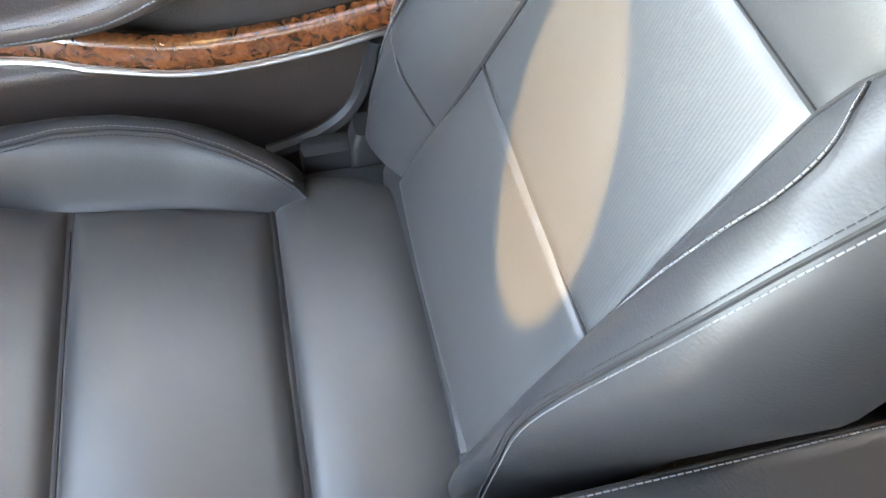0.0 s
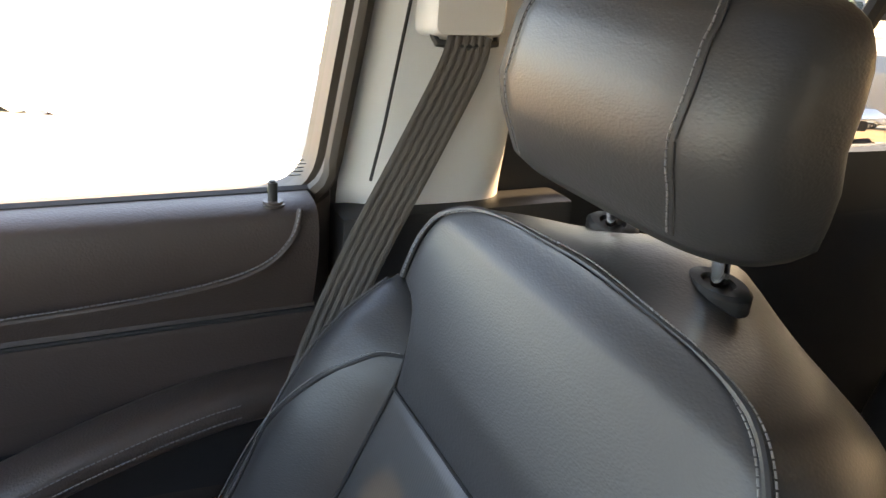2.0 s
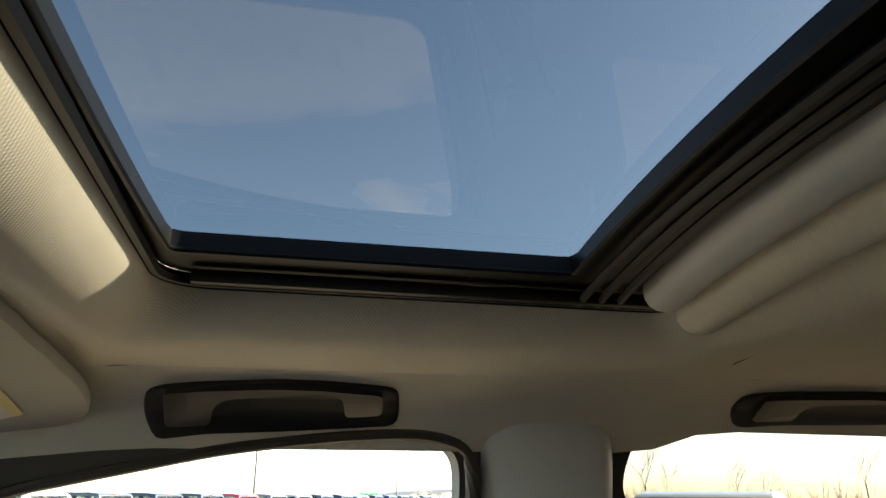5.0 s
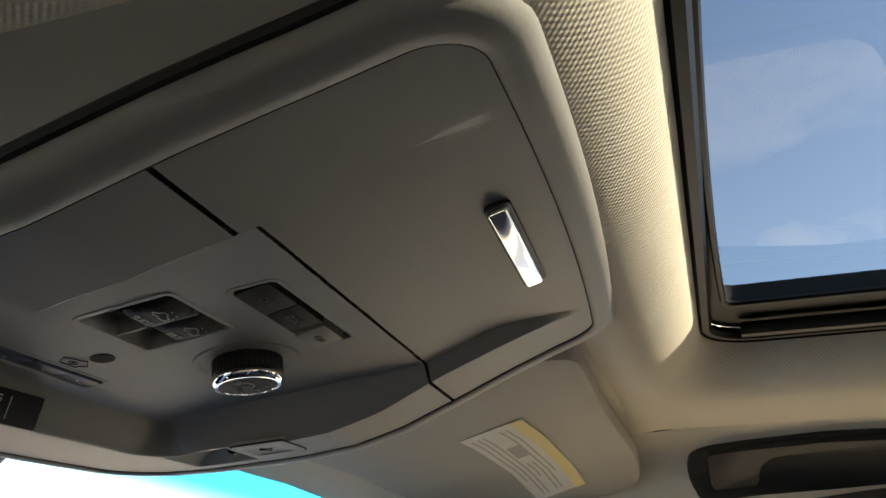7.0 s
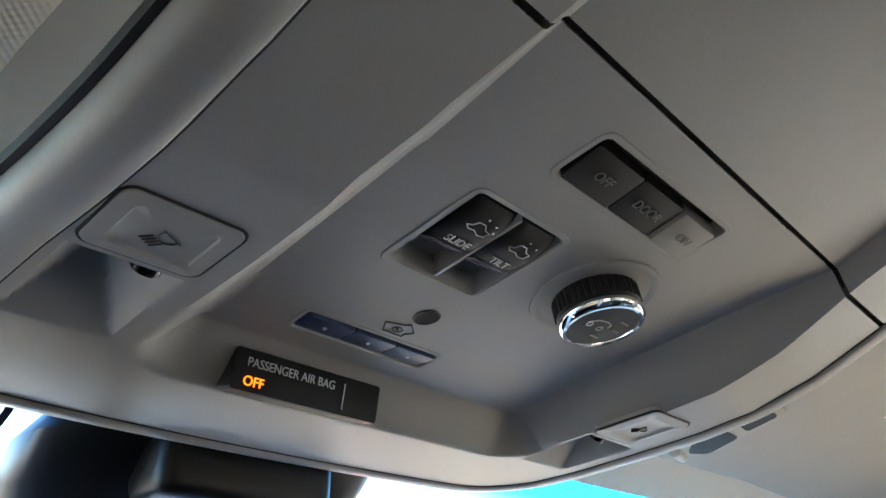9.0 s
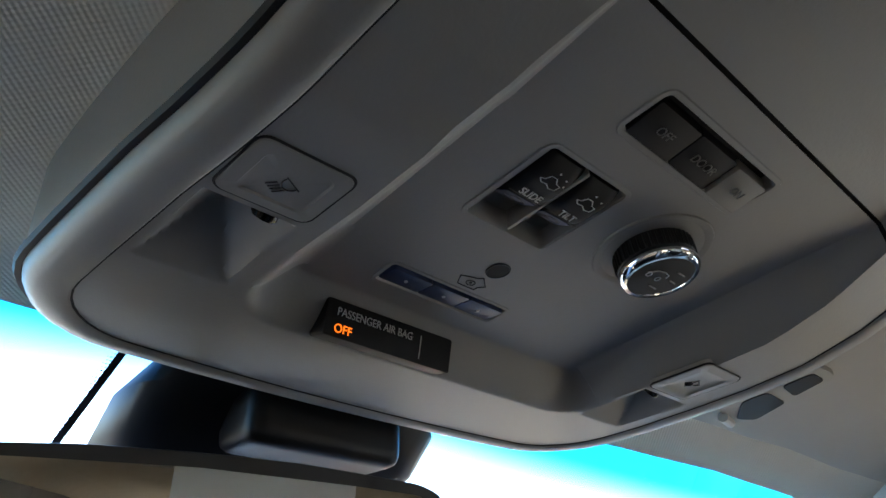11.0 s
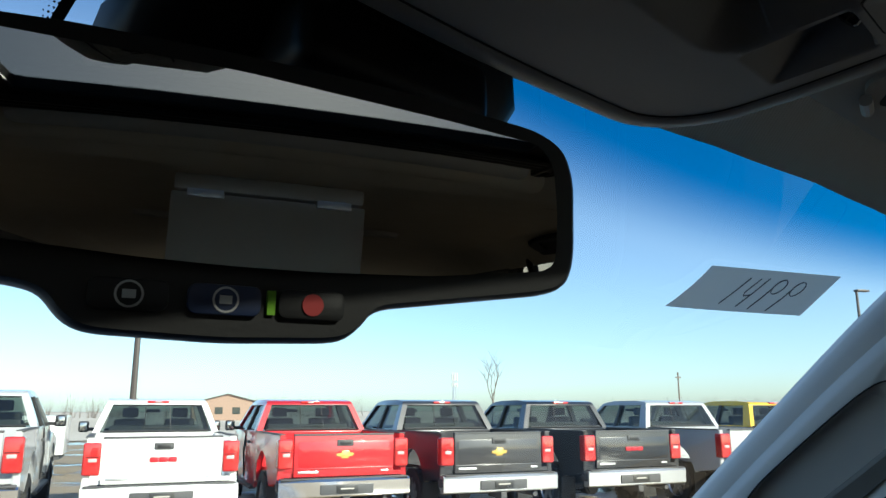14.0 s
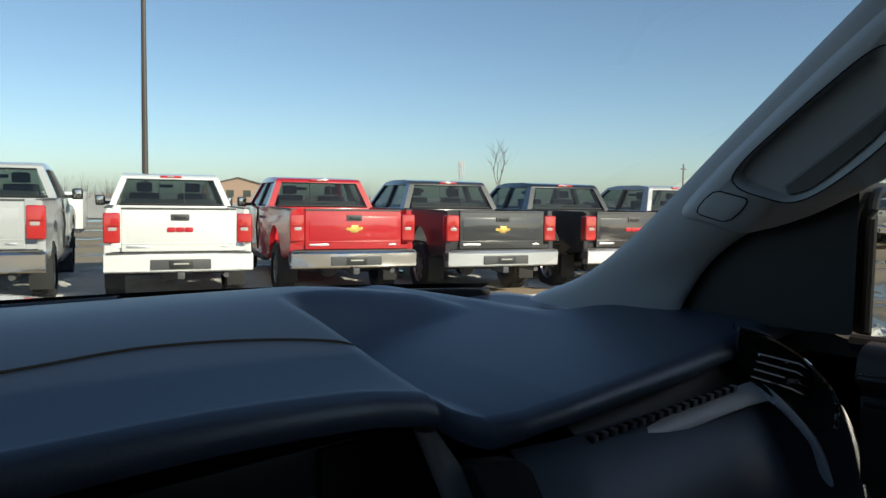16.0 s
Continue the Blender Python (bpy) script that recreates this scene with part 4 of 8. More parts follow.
for k in range(3):
    part("glass_mark", cylinder((0.8215, -0.127, 1.414 + 0.008 * k), (1, 0, 0), 0.0028, 0.0007, 12), BLACK, door)
part("handle", box(0.712, 0.735, 0.40, 0.47, 1.17, 1.23, 0.008), SATIN, door, "silver inner handle")

# door surround and centre pillar
tagged(part("trim_door_front", box(0.800, 0.830, 0.70, 1.15, 0.50, 1.31, 0.004), BLACK), "black front end of the door opening", "trim", kind="structure")
tagged(part("trim_door_seal", tube([(side_x(z) - 0.014, y - 0.016, z) for y, z in FRONT_WIN[2:46]], [0.011] * 12 + [0.0075] * 32, 8), WEATHER), "dark brown rubber door seal", "trim", kind="structure")


PILLAR_PROF = [(p.x, p.y) for p in smooth_path([Vector((a, b, 0)) for a, b in ((-0.02, -0.188), (0.004, -0.194), (0.014, -0.206), (0.028, -0.232), (0.036, -0.262), (0.039, -0.31), (0.038, -0.340), (0.032, -0.362), (0.012, -0.376), (-0.02, -0.382))], 3)]


def pillar_b(sx):
    def fn(s, r):
        z = 0.55 + 1.33 * r
        dx, y = PILLAR_PROF[round(s * (len(PILLAR_PROF) - 1))]
        flare = sstep(1.80, 1.88, z)
        y = y + (0.046 - 0.112 * max(0, z - 1.40)) * (1 - s) + flare * 0.055 * (1 - s)
        return (sx * (side_x(z) - dx + 0.035 * flare), y, z)
    return grid(len(PILLAR_PROF) - 1, 60, fn)


for sx, tag in ((1, "passenger"), (-1, "driver")):
    pb = tagged(part("trim_centre_pillar_%s" % tag, thick(pillar_b(sx), 0.012), PILLAR), "light grey plastic centre pillar trim", "pillar trim", kind="structure")
bp = thing("belt_height_guide", "light grey plastic belt guide on the centre pillar", "belt guide", at=(0.73, -0.28, 1.58))
part("cover", loft([[Vector((0.742 - d, -0.269 + a * g, 1.618 + b * g)) for a, b in rounded(-0.047, 0.047, -0.026, 0.026, 0.010, 4)] for d, g in ((0, 1.08), (0.014, 1.04), (0.028, 0.96), (0.034, 0.85))]), PILLAR, bp, "light grey cover")
part("loop", tube([(0.728, -0.312, 1.604), (0.716, -0.306, 1.586), (0.713, -0.270, 1.582), (0.716, -0.234, 1.586), (0.728, -0.226, 1.606)], 0.0045, 8), BLACK, bp, "black metal loop")
part("slot_line", tube([(0.747, -0.176, 1.425), (0.744, -0.188, 1.485), (0.738, -0.218, 1.672)], 0.002, 6), SEAM, bp)
part("slot_line", tube([(0.736, -0.326, 1.63), (0.733, -0.333, 1.672)], 0.002, 6), SEAM, bp)
belt = thing("seat_belt", "dark brown woven seat belt hanging from the centre pillar", "seat belt", at=(0.70, -0.15, 1.2))
strap_c = smooth_path([(0.712, -0.272, 1.600), (0.710, -0.262, 1.560), (0.704, -0.215, 1.47), (0.700, -0.150, 1.345), (0.698, -0.095, 1.21), (0.70, -0.05, 1.05), (0.71, -0.02, 0.85)], 8)
part("strap", thick(grid(36, len(strap_c) - 1, lambda s, r: strap_c[round(r * (len(strap_c) - 1))] + Vector((0.0007 * math.cos(2 * math.pi * 6 * s), -0.026 + 0.052 * s, 0.018 * (s - 0.5)))), 0.0015), BELT, belt)
part("stop_button", cylinder((0.697, -0.115, 1.262), (-1, 0.3, 0), 0.012, 0.008, 18, 0.003), BLACK, belt, "black stop button")
tagged(part("trim_pillar_lower_passenger", box(0.735, 0.80, -0.46, -0.14, 0.5, 1.385, 0.01), BLACK), "black lower trim of the centre pillar", "pillar trim", kind="structure")

# ---- overhead console ----
CX, CONSOLE_MID = 0.050, Vector((0.045, 0.47, 0.0))
console = thing("overhead_console", "warm grey plastic overhead console with lamps, switches and a sunglasses bin", "overhead console", at=(CX, 0.48, 1.86))


def pod_z(y):
    return interp(y, [(0.24, 1.896), (0.26, 1.892), (0.28, 1.887), (0.30, 1.881), (0.345, 1.8635), (0.388, 1.8455), (0.43, 1.828), (0.47, 1.8165), (0.51, 1.811), (0.56, 1.807), (0.60, 1.804), (0.72, 1.799)])


def tray_z(y):
    return 1.8535 - (y - 0.407) * 0.15


def console_half(y):
    return interp(y, [(0.25, 0.170), (0.286, 0.1735), (0.332, 0.178), (0.378, 0.184), (0.44, 0.189), (0.49, 0.192), (0.54, 0.196), (0.60, 0.198), (0.70, 0.198)])


def ridge_at(y):
    return interp(y, [(0.27, 0.126), (0.32, 0.1245), (0.38, 0.126), (0.42, 0.134), (0.455, 0.1385), (0.55, 0.1385), (0.625, 0.135)])


def ridge_w(y):
    return interp(y, [(0.27, 0.007), (0.388, 0.011), (0.42, 0.020), (0.45, 0.026), (0.55, 0.028)])


SEAM_Y, WALL_Y = 0.388, 0.616
# the two lamp hollows: x range, y range, side on which the lens sits
HOLLOWS = ((-0.142, -0.099, 0.534, 0.592, -1), (0.186, 0.233, 0.550, 0.606, 1))


def console_z(x, y):
    u, base, half = abs(x - CX), pod_z(y), ridge_at(y)
    if y > SEAM_Y - 0.002:
        r = 0.030
        side = half - u
        front = WALL_Y - y
        near = min(side / ridge_w(y), front / 0.024)
        if side < r and front < r:
            near = (r - math.hypot(r - side, r - front)) / 0.024
        k = min(1, max(0, near))
        k = k * k * (3 - 2 * k) * 0.55 + k * 0.45
        z = base + (max(tray_z(y), base) - base) * k
    else:
        k = min(1, max(0, (half - u) / ridge_w(y)))
        z = base + 0.0105 * k * sstep(0.272, 0.345, y)
    for x0, x1, y0, y1, sd in HOLLOWS:
        if x0 < x < x1 and y0 < y < y1:
            inner, outer = (x1 - x, x - x0) if sd < 0 else (x - x0, x1 - x)
            z += min(0.85 * inner, 1.1 * outer, 0.52 * (y1 - y), 6.0 * (y - y0), 0.024)
    return z


def many(ol):
    return [(p[0] + (q[0] - p[0]) * k / m, p[1] + (q[1] - p[1]) * k / m) for p, q in zip(ol, ol[1:] + ol[:1]) for m in [30 if abs(p[0] - q[0]) + abs(p[1] - q[1]) > 0.06 else 1] for k in range(m)]


def tapered(grow, r_back, r_front):
    """The console's outline, wider towards the windshield, pushed out by grow."""
    x1, y0, y1 = 0.198 + grow, 0.276 - grow * 0.85, 0.675 + grow * 0.8
    pts = []
    for cx, cy, a, r in ((x1 - r_front, y1 - r_front, 0, r_front), (-x1 + r_front, y1 - r_front, 90, r_front), (-x1 + r_back, y0 + r_back, 180, r_back), (x1 - r_back, y0 + r_back, 270, r_back)):
        for i in range(9):
            t = radians(a + 90 * i / 8)
            pts.append((cx + r * math.cos(t), cy + r * math.sin(t)))
    bow = lambda u, y: y + 0.012 * (1 - (u / x1) ** 2) * sstep(0.50, 0.69, y) - 0.006 * (1 - (u / x1) ** 2) * sstep(0.40, 0.27, y)
    return [(CX + u * (console_half(y) + grow) / x1, bow(u, y)) for u, y in many(pts)]


INNER, OUTER = tapered(0.0, 0.022, 0.045), tapered(0.0225, 0.040, 0.060)


def inside_outline(x, y):
    n, hit = len(INNER), False
    for i in range(n):
        (xa, ya), (xb, yb) = INNER[i - 1], INNER[i]
        if (ya > y) != (yb > y) and x < (xb - xa) * (y - ya) / (yb - ya) + xa:
            hit = not hit
    return hit


def in_rect(x, y, rc, grow=0.0):
    return rc[0] - grow < x < rc[1] + grow and rc[2] - grow < y < rc[3] + grow


ROCKER_HOLE, SWITCH_HOLE, KEY_HOLE = (-0.0255, 0.0305, 0.4572, 0.5100), (-0.0112, 0.0855, 0.4080, 0.4322), (-0.0235, 0.0615, 0.5620, 0.5770)


def console_sheet(rows, nx=150):
    rows = [a + (b - a) * k / n for a, b, n in rows for k in range(n)] + [rows[-1][1]]
    def fn(s, r):
        y = rows[round(r * (len(rows) - 1))]
        t, h = abs(2 * s - 1), ridge_at(y)
        u = interp(t, [(0, 0), (0.52, h - ridge_w(y)), (0.64, h), (1.0, 0.2005)])
        x = CX + math.copysign(u, s - 0.5)
        return (x, y, console_z(x, y))
    bm = grid(nx, len(rows) - 1, fn)
    gone = []
    for f in bm.faces:
        c = f.calc_center_median()
        mid = Vector((CX, 0.47, 0))
        q = mid + (c - mid) * 0.992
        if not inside_outline(q.x, q.y) or any(in_rect(c.x, c.y, h) for h in (ROCKER_HOLE, SWITCH_HOLE, KEY_HOLE)):
            gone.append(f)
    bmesh.ops.delete(bm, geom=gone, context="FACES")
    return bm


part("switch_panel", console_sheet([(SEAM_Y + 0.0012, 0.585, 84), (0.585, 0.622, 26), (0.622, 0.690, 22)]), CONSOLE, console, "warm grey plastic switch panel", angle=28)
bin_door = part("bin_door", console_sheet([(0.270, SEAM_Y - 0.0012, 48)]), CONSOLE, console, "warm grey flip-down bin door", angle=24)
part("gap", grid(190, 1, lambda s, r: (CX - 0.184 + 0.368 * s, SEAM_Y - 0.003 + 0.006 * r, console_z(CX - 0.184 + 0.368 * s, SEAM_Y - 0.004) + 0.003)), SEAM, console)


def ring_at(outline, z):
    return [(x, y, z(x, y)) for x, y in outline]


def mixed(t):
    return [(a[0] + (b[0] - a[0]) * t, a[1] + (b[1] - a[1]) * t) for a, b in zip(INNER, OUTER)]


bez = [ring_at(INNER, lambda x, y: pod_z(y) + 0.006), ring_at(INNER, lambda x, y: pod_z(y) - 0.0005)]
for t, dz in ((0.06, -0.0016), (0.30, -0.0020), (0.62, -0.0012), (0.80, 0.0012), (0.91, 0.0050), (0.98, 0.0110), (1.0, 0.022)):
    bez.append(ring_at(mixed(t), lambda x, y, dz=dz: pod_z(y) + dz))
bez.append(ring_at(OUTER, lambda x, y: roof_z(x, min(y, 0.70)) + 0.004))
part("bezel", loft(bez, False), CONSOLE, console, "rounded grey bezel", angle=60)
part("bezel_joint", tube([(x, y, pod_z(y) + 0.0006) for x, y in INNER] + [(INNER[0][0], INNER[0][1], pod_z(INNER[0][1]) + 0.0006)], 0.0013, 6), SEAM, console)
part("rim_cord", tube([(x, y, pod_z(y) + 0.010) for x, y in tapered(0.0228, 0.040, 0.060)], 0.0026, 6), RUBBER, console, "dark woven edge cord")
# bin latch
latch = part("latch", prism(rounded(-0.001, 0.098, -0.0048, 0.0048, 0.002, 3), lambda a, b, c: Vector((a, 0.297 + b, pod_z(0.297 + b) + 0.0005 - c * (1 - (b / 0.009) ** 2))), 0.0034, 0.0008), CHROME, bin_door, "chrome latch")
part("latch_well", prism(rounded(-0.0030, 0.1000, -0.0066, 0.0066, 0.003, 3), lambda a, b, c: Vector((a, 0.297 + b, pod_z(0.297 + b) + 0.003 - c)), 0.0028), BLACK, bin_door)


def on_tray(x, y, drop=0.0):
    return Vector((x, y, tray_z(y) - drop))


def key(outline, drop, height, mat, name, parent=console, label="", bevel=0.0015):
    return part(name, prism(outline, lambda a, b, c: on_tray(a, b, drop - height + c), height, bevel), mat, parent, label)


def well(name, rc, depth, flange, wall_mat, floor_mat, r=0.003, label=""):
    """A recess behind the panel: a thin lip, four walls and a floor."""
    x0, x1, y0, y1 = rc
    ring = lambda g, d: [on_tray(a, b, d) for a, b in rounded(x0 - g, x1 + g, y0 - g, y1 + g, max(0.0008, r + g), 4)]
    w = part(name, loft([ring(flange, -0.0002), ring(flange * 0.8, 0.0005), ring(0.0004, 0.0004), ring(-0.0004, -0.0008), ring(-0.0016, -depth)], False), wall_mat, console, label, angle=40)
    part("well_floor", loft([ring(-0.0012, -depth), ring(-0.0012, -depth - 0.001)]), floor_mat, w)
    return w


text_down = pose(0, 0, 0, 180 - 8.5, 0, 0)
# dome light switch: three keys in one well
well("light_switch_well", SWITCH_HOLE, 0.007, 0.0036, CONSOLE, SWITCH_BLACK, label="recess of the dome light switch")
for k, (a, b) in enumerate(((-0.0090, 0.0235), (0.0242, 0.0560), (0.0575, 0.0840))):
    sw = part("light_switch", prism(rounded(a, b, 0.4130, 0.4318, 0.001, 3), lambda p, q, c: on_tray(p, q, (0.0012 if k < 2 else 0.0026) - 0.10 * (0.4318 - q) - 0.006 + c), 0.006, 0.0008), SWITCH_BLACK if k < 2 else GRIP_GREY, console, "black rocker switch" if k < 2 else "dark grey rocker switch")
    lettering(("OFF", "DOOR", "ON")[k], 0.0064, Matrix.Translation(on_tray((a + b) / 2, 0.4242, 0.0012 if k < 2 else 0.0026)) @ text_down, FAINT_INK, sw, align="CENTER")
# sunroof rockers: back half flush, front half sloping into the well
well("rocker_well", ROCKER_HOLE, 0.010, 0.0034, CONSOLE, CONSOLE, label="recess of the sunroof rockers")
ROCKER_PROF = [(0.4590, -0.0060), (0.4598, -0.0015), (0.4625, 0.0006), (0.4700, 0.0022), (0.4790, 0.0026), (0.4850, 0.0018), (0.4862, 0.0010), (0.4925, -0.0026), (0.4985, -0.0070), (0.4992, -0.0100)]
for k, a in enumerate((-0.0232, 0.0036)):
    w = 0.0246
    face = lambda s, r, a=a: on_tray(a + w * s, ROCKER_PROF[round(r * 9)][0], ROCKER_PROF[round(r * 9)][1] - 0.0016 * abs(2 * s - 1) ** 6)
    rk = part("rocker", grid(8, 9, face), SWITCH_BLACK, console, "black sunroof rocker")
    for sx in (0, 1):
        part("rocker_side", loft([[on_tray(a + w * sx, y, d - 0.0016) for y, d in ROCKER_PROF], [on_tray(a + w * sx, y, -0.010) for y, d in ROCKER_PROF]], False), SWITCH_BLACK, rk)
    part("rocker_face", prism(rounded(a + 0.0022, a + w - 0.0022, 0.4875, 0.4965, 0.001, 2), lambda p, q, c: on_tray(p, q, 0.0012 - 0.66 * (q - 0.4870) + c), 0.0003), BLUE_KEY, rk, "blue-black front face")
    part("kink_line", tube([on_tray(a + 0.001, 0.4856, 0.0020), on_tray(a + w - 0.001, 0.4856, 0.0020)], 0.00022, 4), FAINT_INK, rk)
    lettering(("SLIDE", "TILT")[k], 0.0058, Matrix.Translation(on_tray(a + 0.0123, 0.4842, 0.0028)) @ text_down, WHITE_INK, rk, align="CENTER")
    car = [(0.006, 0.0), (0.0085, 0.0018), (0.012, 0.0014), (0.0150, 0.0030), (0.0185, 0.0024), (0.0190, -0.0006), (0.0160, -0.0012), (0.0135, -0.0036), (0.0100, -0.0036), (0.0085, -0.0008), (0.006, 0.0)]
    part("icon", tube([on_tray(a + p, 0.4715 + q, 0.0028) for p, q in car], 0.00028, 4), WHITE_INK, rk)
    part("icon", tube([on_tray(a + p, 0.4925 + q * 0.8, 0.0016 - 0.66 * (0.0055 + q * 0.8)) for p, q in car], 0.00025, 4), FAINT_INK, rk)
    for dx, dy in ((0.0125, -0.0065), (0.0185, -0.0050), (0.0205, -0.0015))[: 3 - k]:
        part("dot", cylinder(on_tray(a + dx, 0.4715 + dy, 0.0024), (0, -0.15, -1), 0.0005, 0.0003, 8), WHITE_INK, rk)
key(rounded(0.0016, 0.0034, 0.4590, 0.5080, 0.0006, 2), 0.0006, 0.0100, CONSOLE, "divider", bevel=0.0005)
# liftgate knob
kc = on_tray(0.0825, 0.4765)
kn = Vector((0, -0.15, -1)).normalized()
disc = lambda r, h, n=44: [kc + kn * h + Vector((r * math.cos(a), r * math.sin(a), -0.15 * r * math.sin(a))) for a in [2 * math.pi * k / n for k in range(n)]]
knob = part("knob", loft([disc(0.0205, -0.002), disc(0.0205, 0.0095), disc(0.0200, 0.0100), disc(0.0188, 0.0104), disc(0.0188, 0.0120)], False), BLACK, console, "black ribbed rotary knob with chrome ring")
part("knob_dish", loft([disc(0.0325, -0.0006), disc(0.0318, 0.0010), disc(0.0300, 0.0012), disc(0.0250, -0.0012), disc(0.0205, -0.0030)], False), CONSOLE, console, "shallow dish round the knob")
part("ring", loft([disc(0.0188, 0.0112), disc(0.0210, 0.0118), disc(0.0216, 0.0134), disc(0.0210, 0.0156), disc(0.0194, 0.0170), disc(0.0176, 0.0168), disc(0.0172, 0.0156)], False), CHROME, knob, "chrome ring")
part("cap", loft([disc(0.0174, 0.0155), disc(0.0174, 0.0162), disc(0.0120, 0.0166), disc(0.0010, 0.0167)]), SWITCH_BLACK, knob)
on_cap = lambda x, y: kc + kn * 0.0168 + Vector((x, y, -0.15 * y))
part("icon", tube([on_cap(x, y) for x, y in ((-0.011, 0.001), (-0.007, -0.003), (-0.002, -0.0042), (0.002, -0.0035), (0.003, -0.001))], 0.00035, 4), WHITE_INK, knob)
for x in (-0.0085, -0.0005):
    part("icon", tube([on_cap(x + 0.0016 * math.cos(a), 0.0018 + 0.0016 * math.sin(a)) for a in [2 * math.pi * j / 10 for j in range(11)]], 0.0003, 4), WHITE_INK, knob)
for x, y, w in ((0.0065, -0.0080, 0.006), (0.0090, -0.0010, 0.005), (0.0040, 0.0080, 0.006)):
    part("mark", tube([on_cap(x - w / 2, y), on_cap(x + w / 2, y)], 0.0007, 4), FAINT_INK, knob)
for k in range(40):
    a = 2 * math.pi * k / 40
    part("rib", tube([kc + kn * h + Vector((0.0206 * math.cos(a), 0.0206 * math.sin(a), -0.15 * 0.0206 * math.sin(a))) for h in (0.0005, 0.0090)], 0.0008, 5), BLACK, knob)
# three garage keys, microphone hole, house mark
well("key_well", KEY_HOLE, 0.006, 0.0028, CONSOLE, SWITCH_BLACK, 0.002, "recess of the garage keys")
for k in range(3):
    a = -0.0215 + 0.0275 * k
    kb = part("garage_key", prism(rounded(a, a + 0.0270, 0.5632, 0.5768, 0.0012, 3), lambda p, q, c: on_tray(p, q, 0.0016 - 0.16 * (q - 0.5632) - 0.006 + c), 0.006, 0.0009), BLUE_KEY, console, "dark blue push key")
    part("dot", cylinder(on_tray(a + 0.0135, 0.5705, -0.0002), (0, -0.30, -1), 0.0010, 0.0012, 10), WHITE_INK, kb)
part("microphone_hole", cylinder(on_tray(0.0265, 0.5362, -0.001), (0, -0.15, -1), 0.0062, 0.0014, 24), SEAM, console, "round black hole")
part("hole_rim", tube([on_tray(0.0265 + 0.0064 * math.cos(a), 0.5362 + 0.0064 * math.sin(a), 0.0002) for a in [2 * math.pi * j / 24 for j in range(25)]], 0.0005, 5), BLACK, console)
HOUSE = [(0.0125, 0.5500), (0.0165, 0.5565), (0.0290, 0.5565), (0.0290, 0.5540), (0.0325, 0.5510), (0.0255, 0.5455), (0.0225, 0.5475), (0.0195, 0.5480), (0.0125, 0.5500)]
part("house_mark", tube([on_tray(x, y, 0.0002) for x, y in HOUSE], 0.00035, 4), INK, console)
part("house_mark", tube([on_tray(0.0225 + 0.0030 * math.cos(a), 0.5525 + 0.0020 * math.sin(a), 0.0002) for a in [2 * math.pi * j / 10 for j in range(11)]], 0.00032, 4), INK, console)
part("house_mark", cylinder(on_tray(0.0225, 0.5525, -0.0002), (0, -0.15, -1), 0.0009, 0.0005, 8), INK, console)
# airbag display on the front wall of the tray
ux, uz = Vector((1, 0, 0)), Vector((0, -0.18, 0.98)).normalized()
un = ux.cross(uz)
DISP = Vector((0.0085, 0.6000, 1.8105))
disp = part("airbag_display", prism(rounded(-0.0450, 0.0450, -0.0100, 0.0100, 0.0015, 3), lambda a, b, c: DISP + ux * a + uz * b + un * (c - 0.012), 0.0125, 0.0008), SWITCH_BLACK, console, "black display with lit amber letters")
face = lambda a, b: Matrix.Translation(DISP + ux * a + uz * b + un * 0.0009) @ Matrix((ux, uz, un)).transposed().to_4x4()
small = lettering("PASSENGER AIR BAG", 0.0062, face(-0.0385, 0.0018) @ Matrix.Diagonal((0.92, 1.0, 1.0, 1.0)), WHITE_INK, disp)
lettering("OFF", 0.0066, face(-0.0390, -0.0072), AMBER, disp, "lit_lettering")
part("bar", prism([(0.0205, -0.0070), (0.0210, -0.0070), (0.0210, 0.0062), (0.0205, 0.0062)], lambda a, b, c: DISP + ux * a + uz * b + un * (0.0004 + c), 0.0005), WHITE_INK, disp)
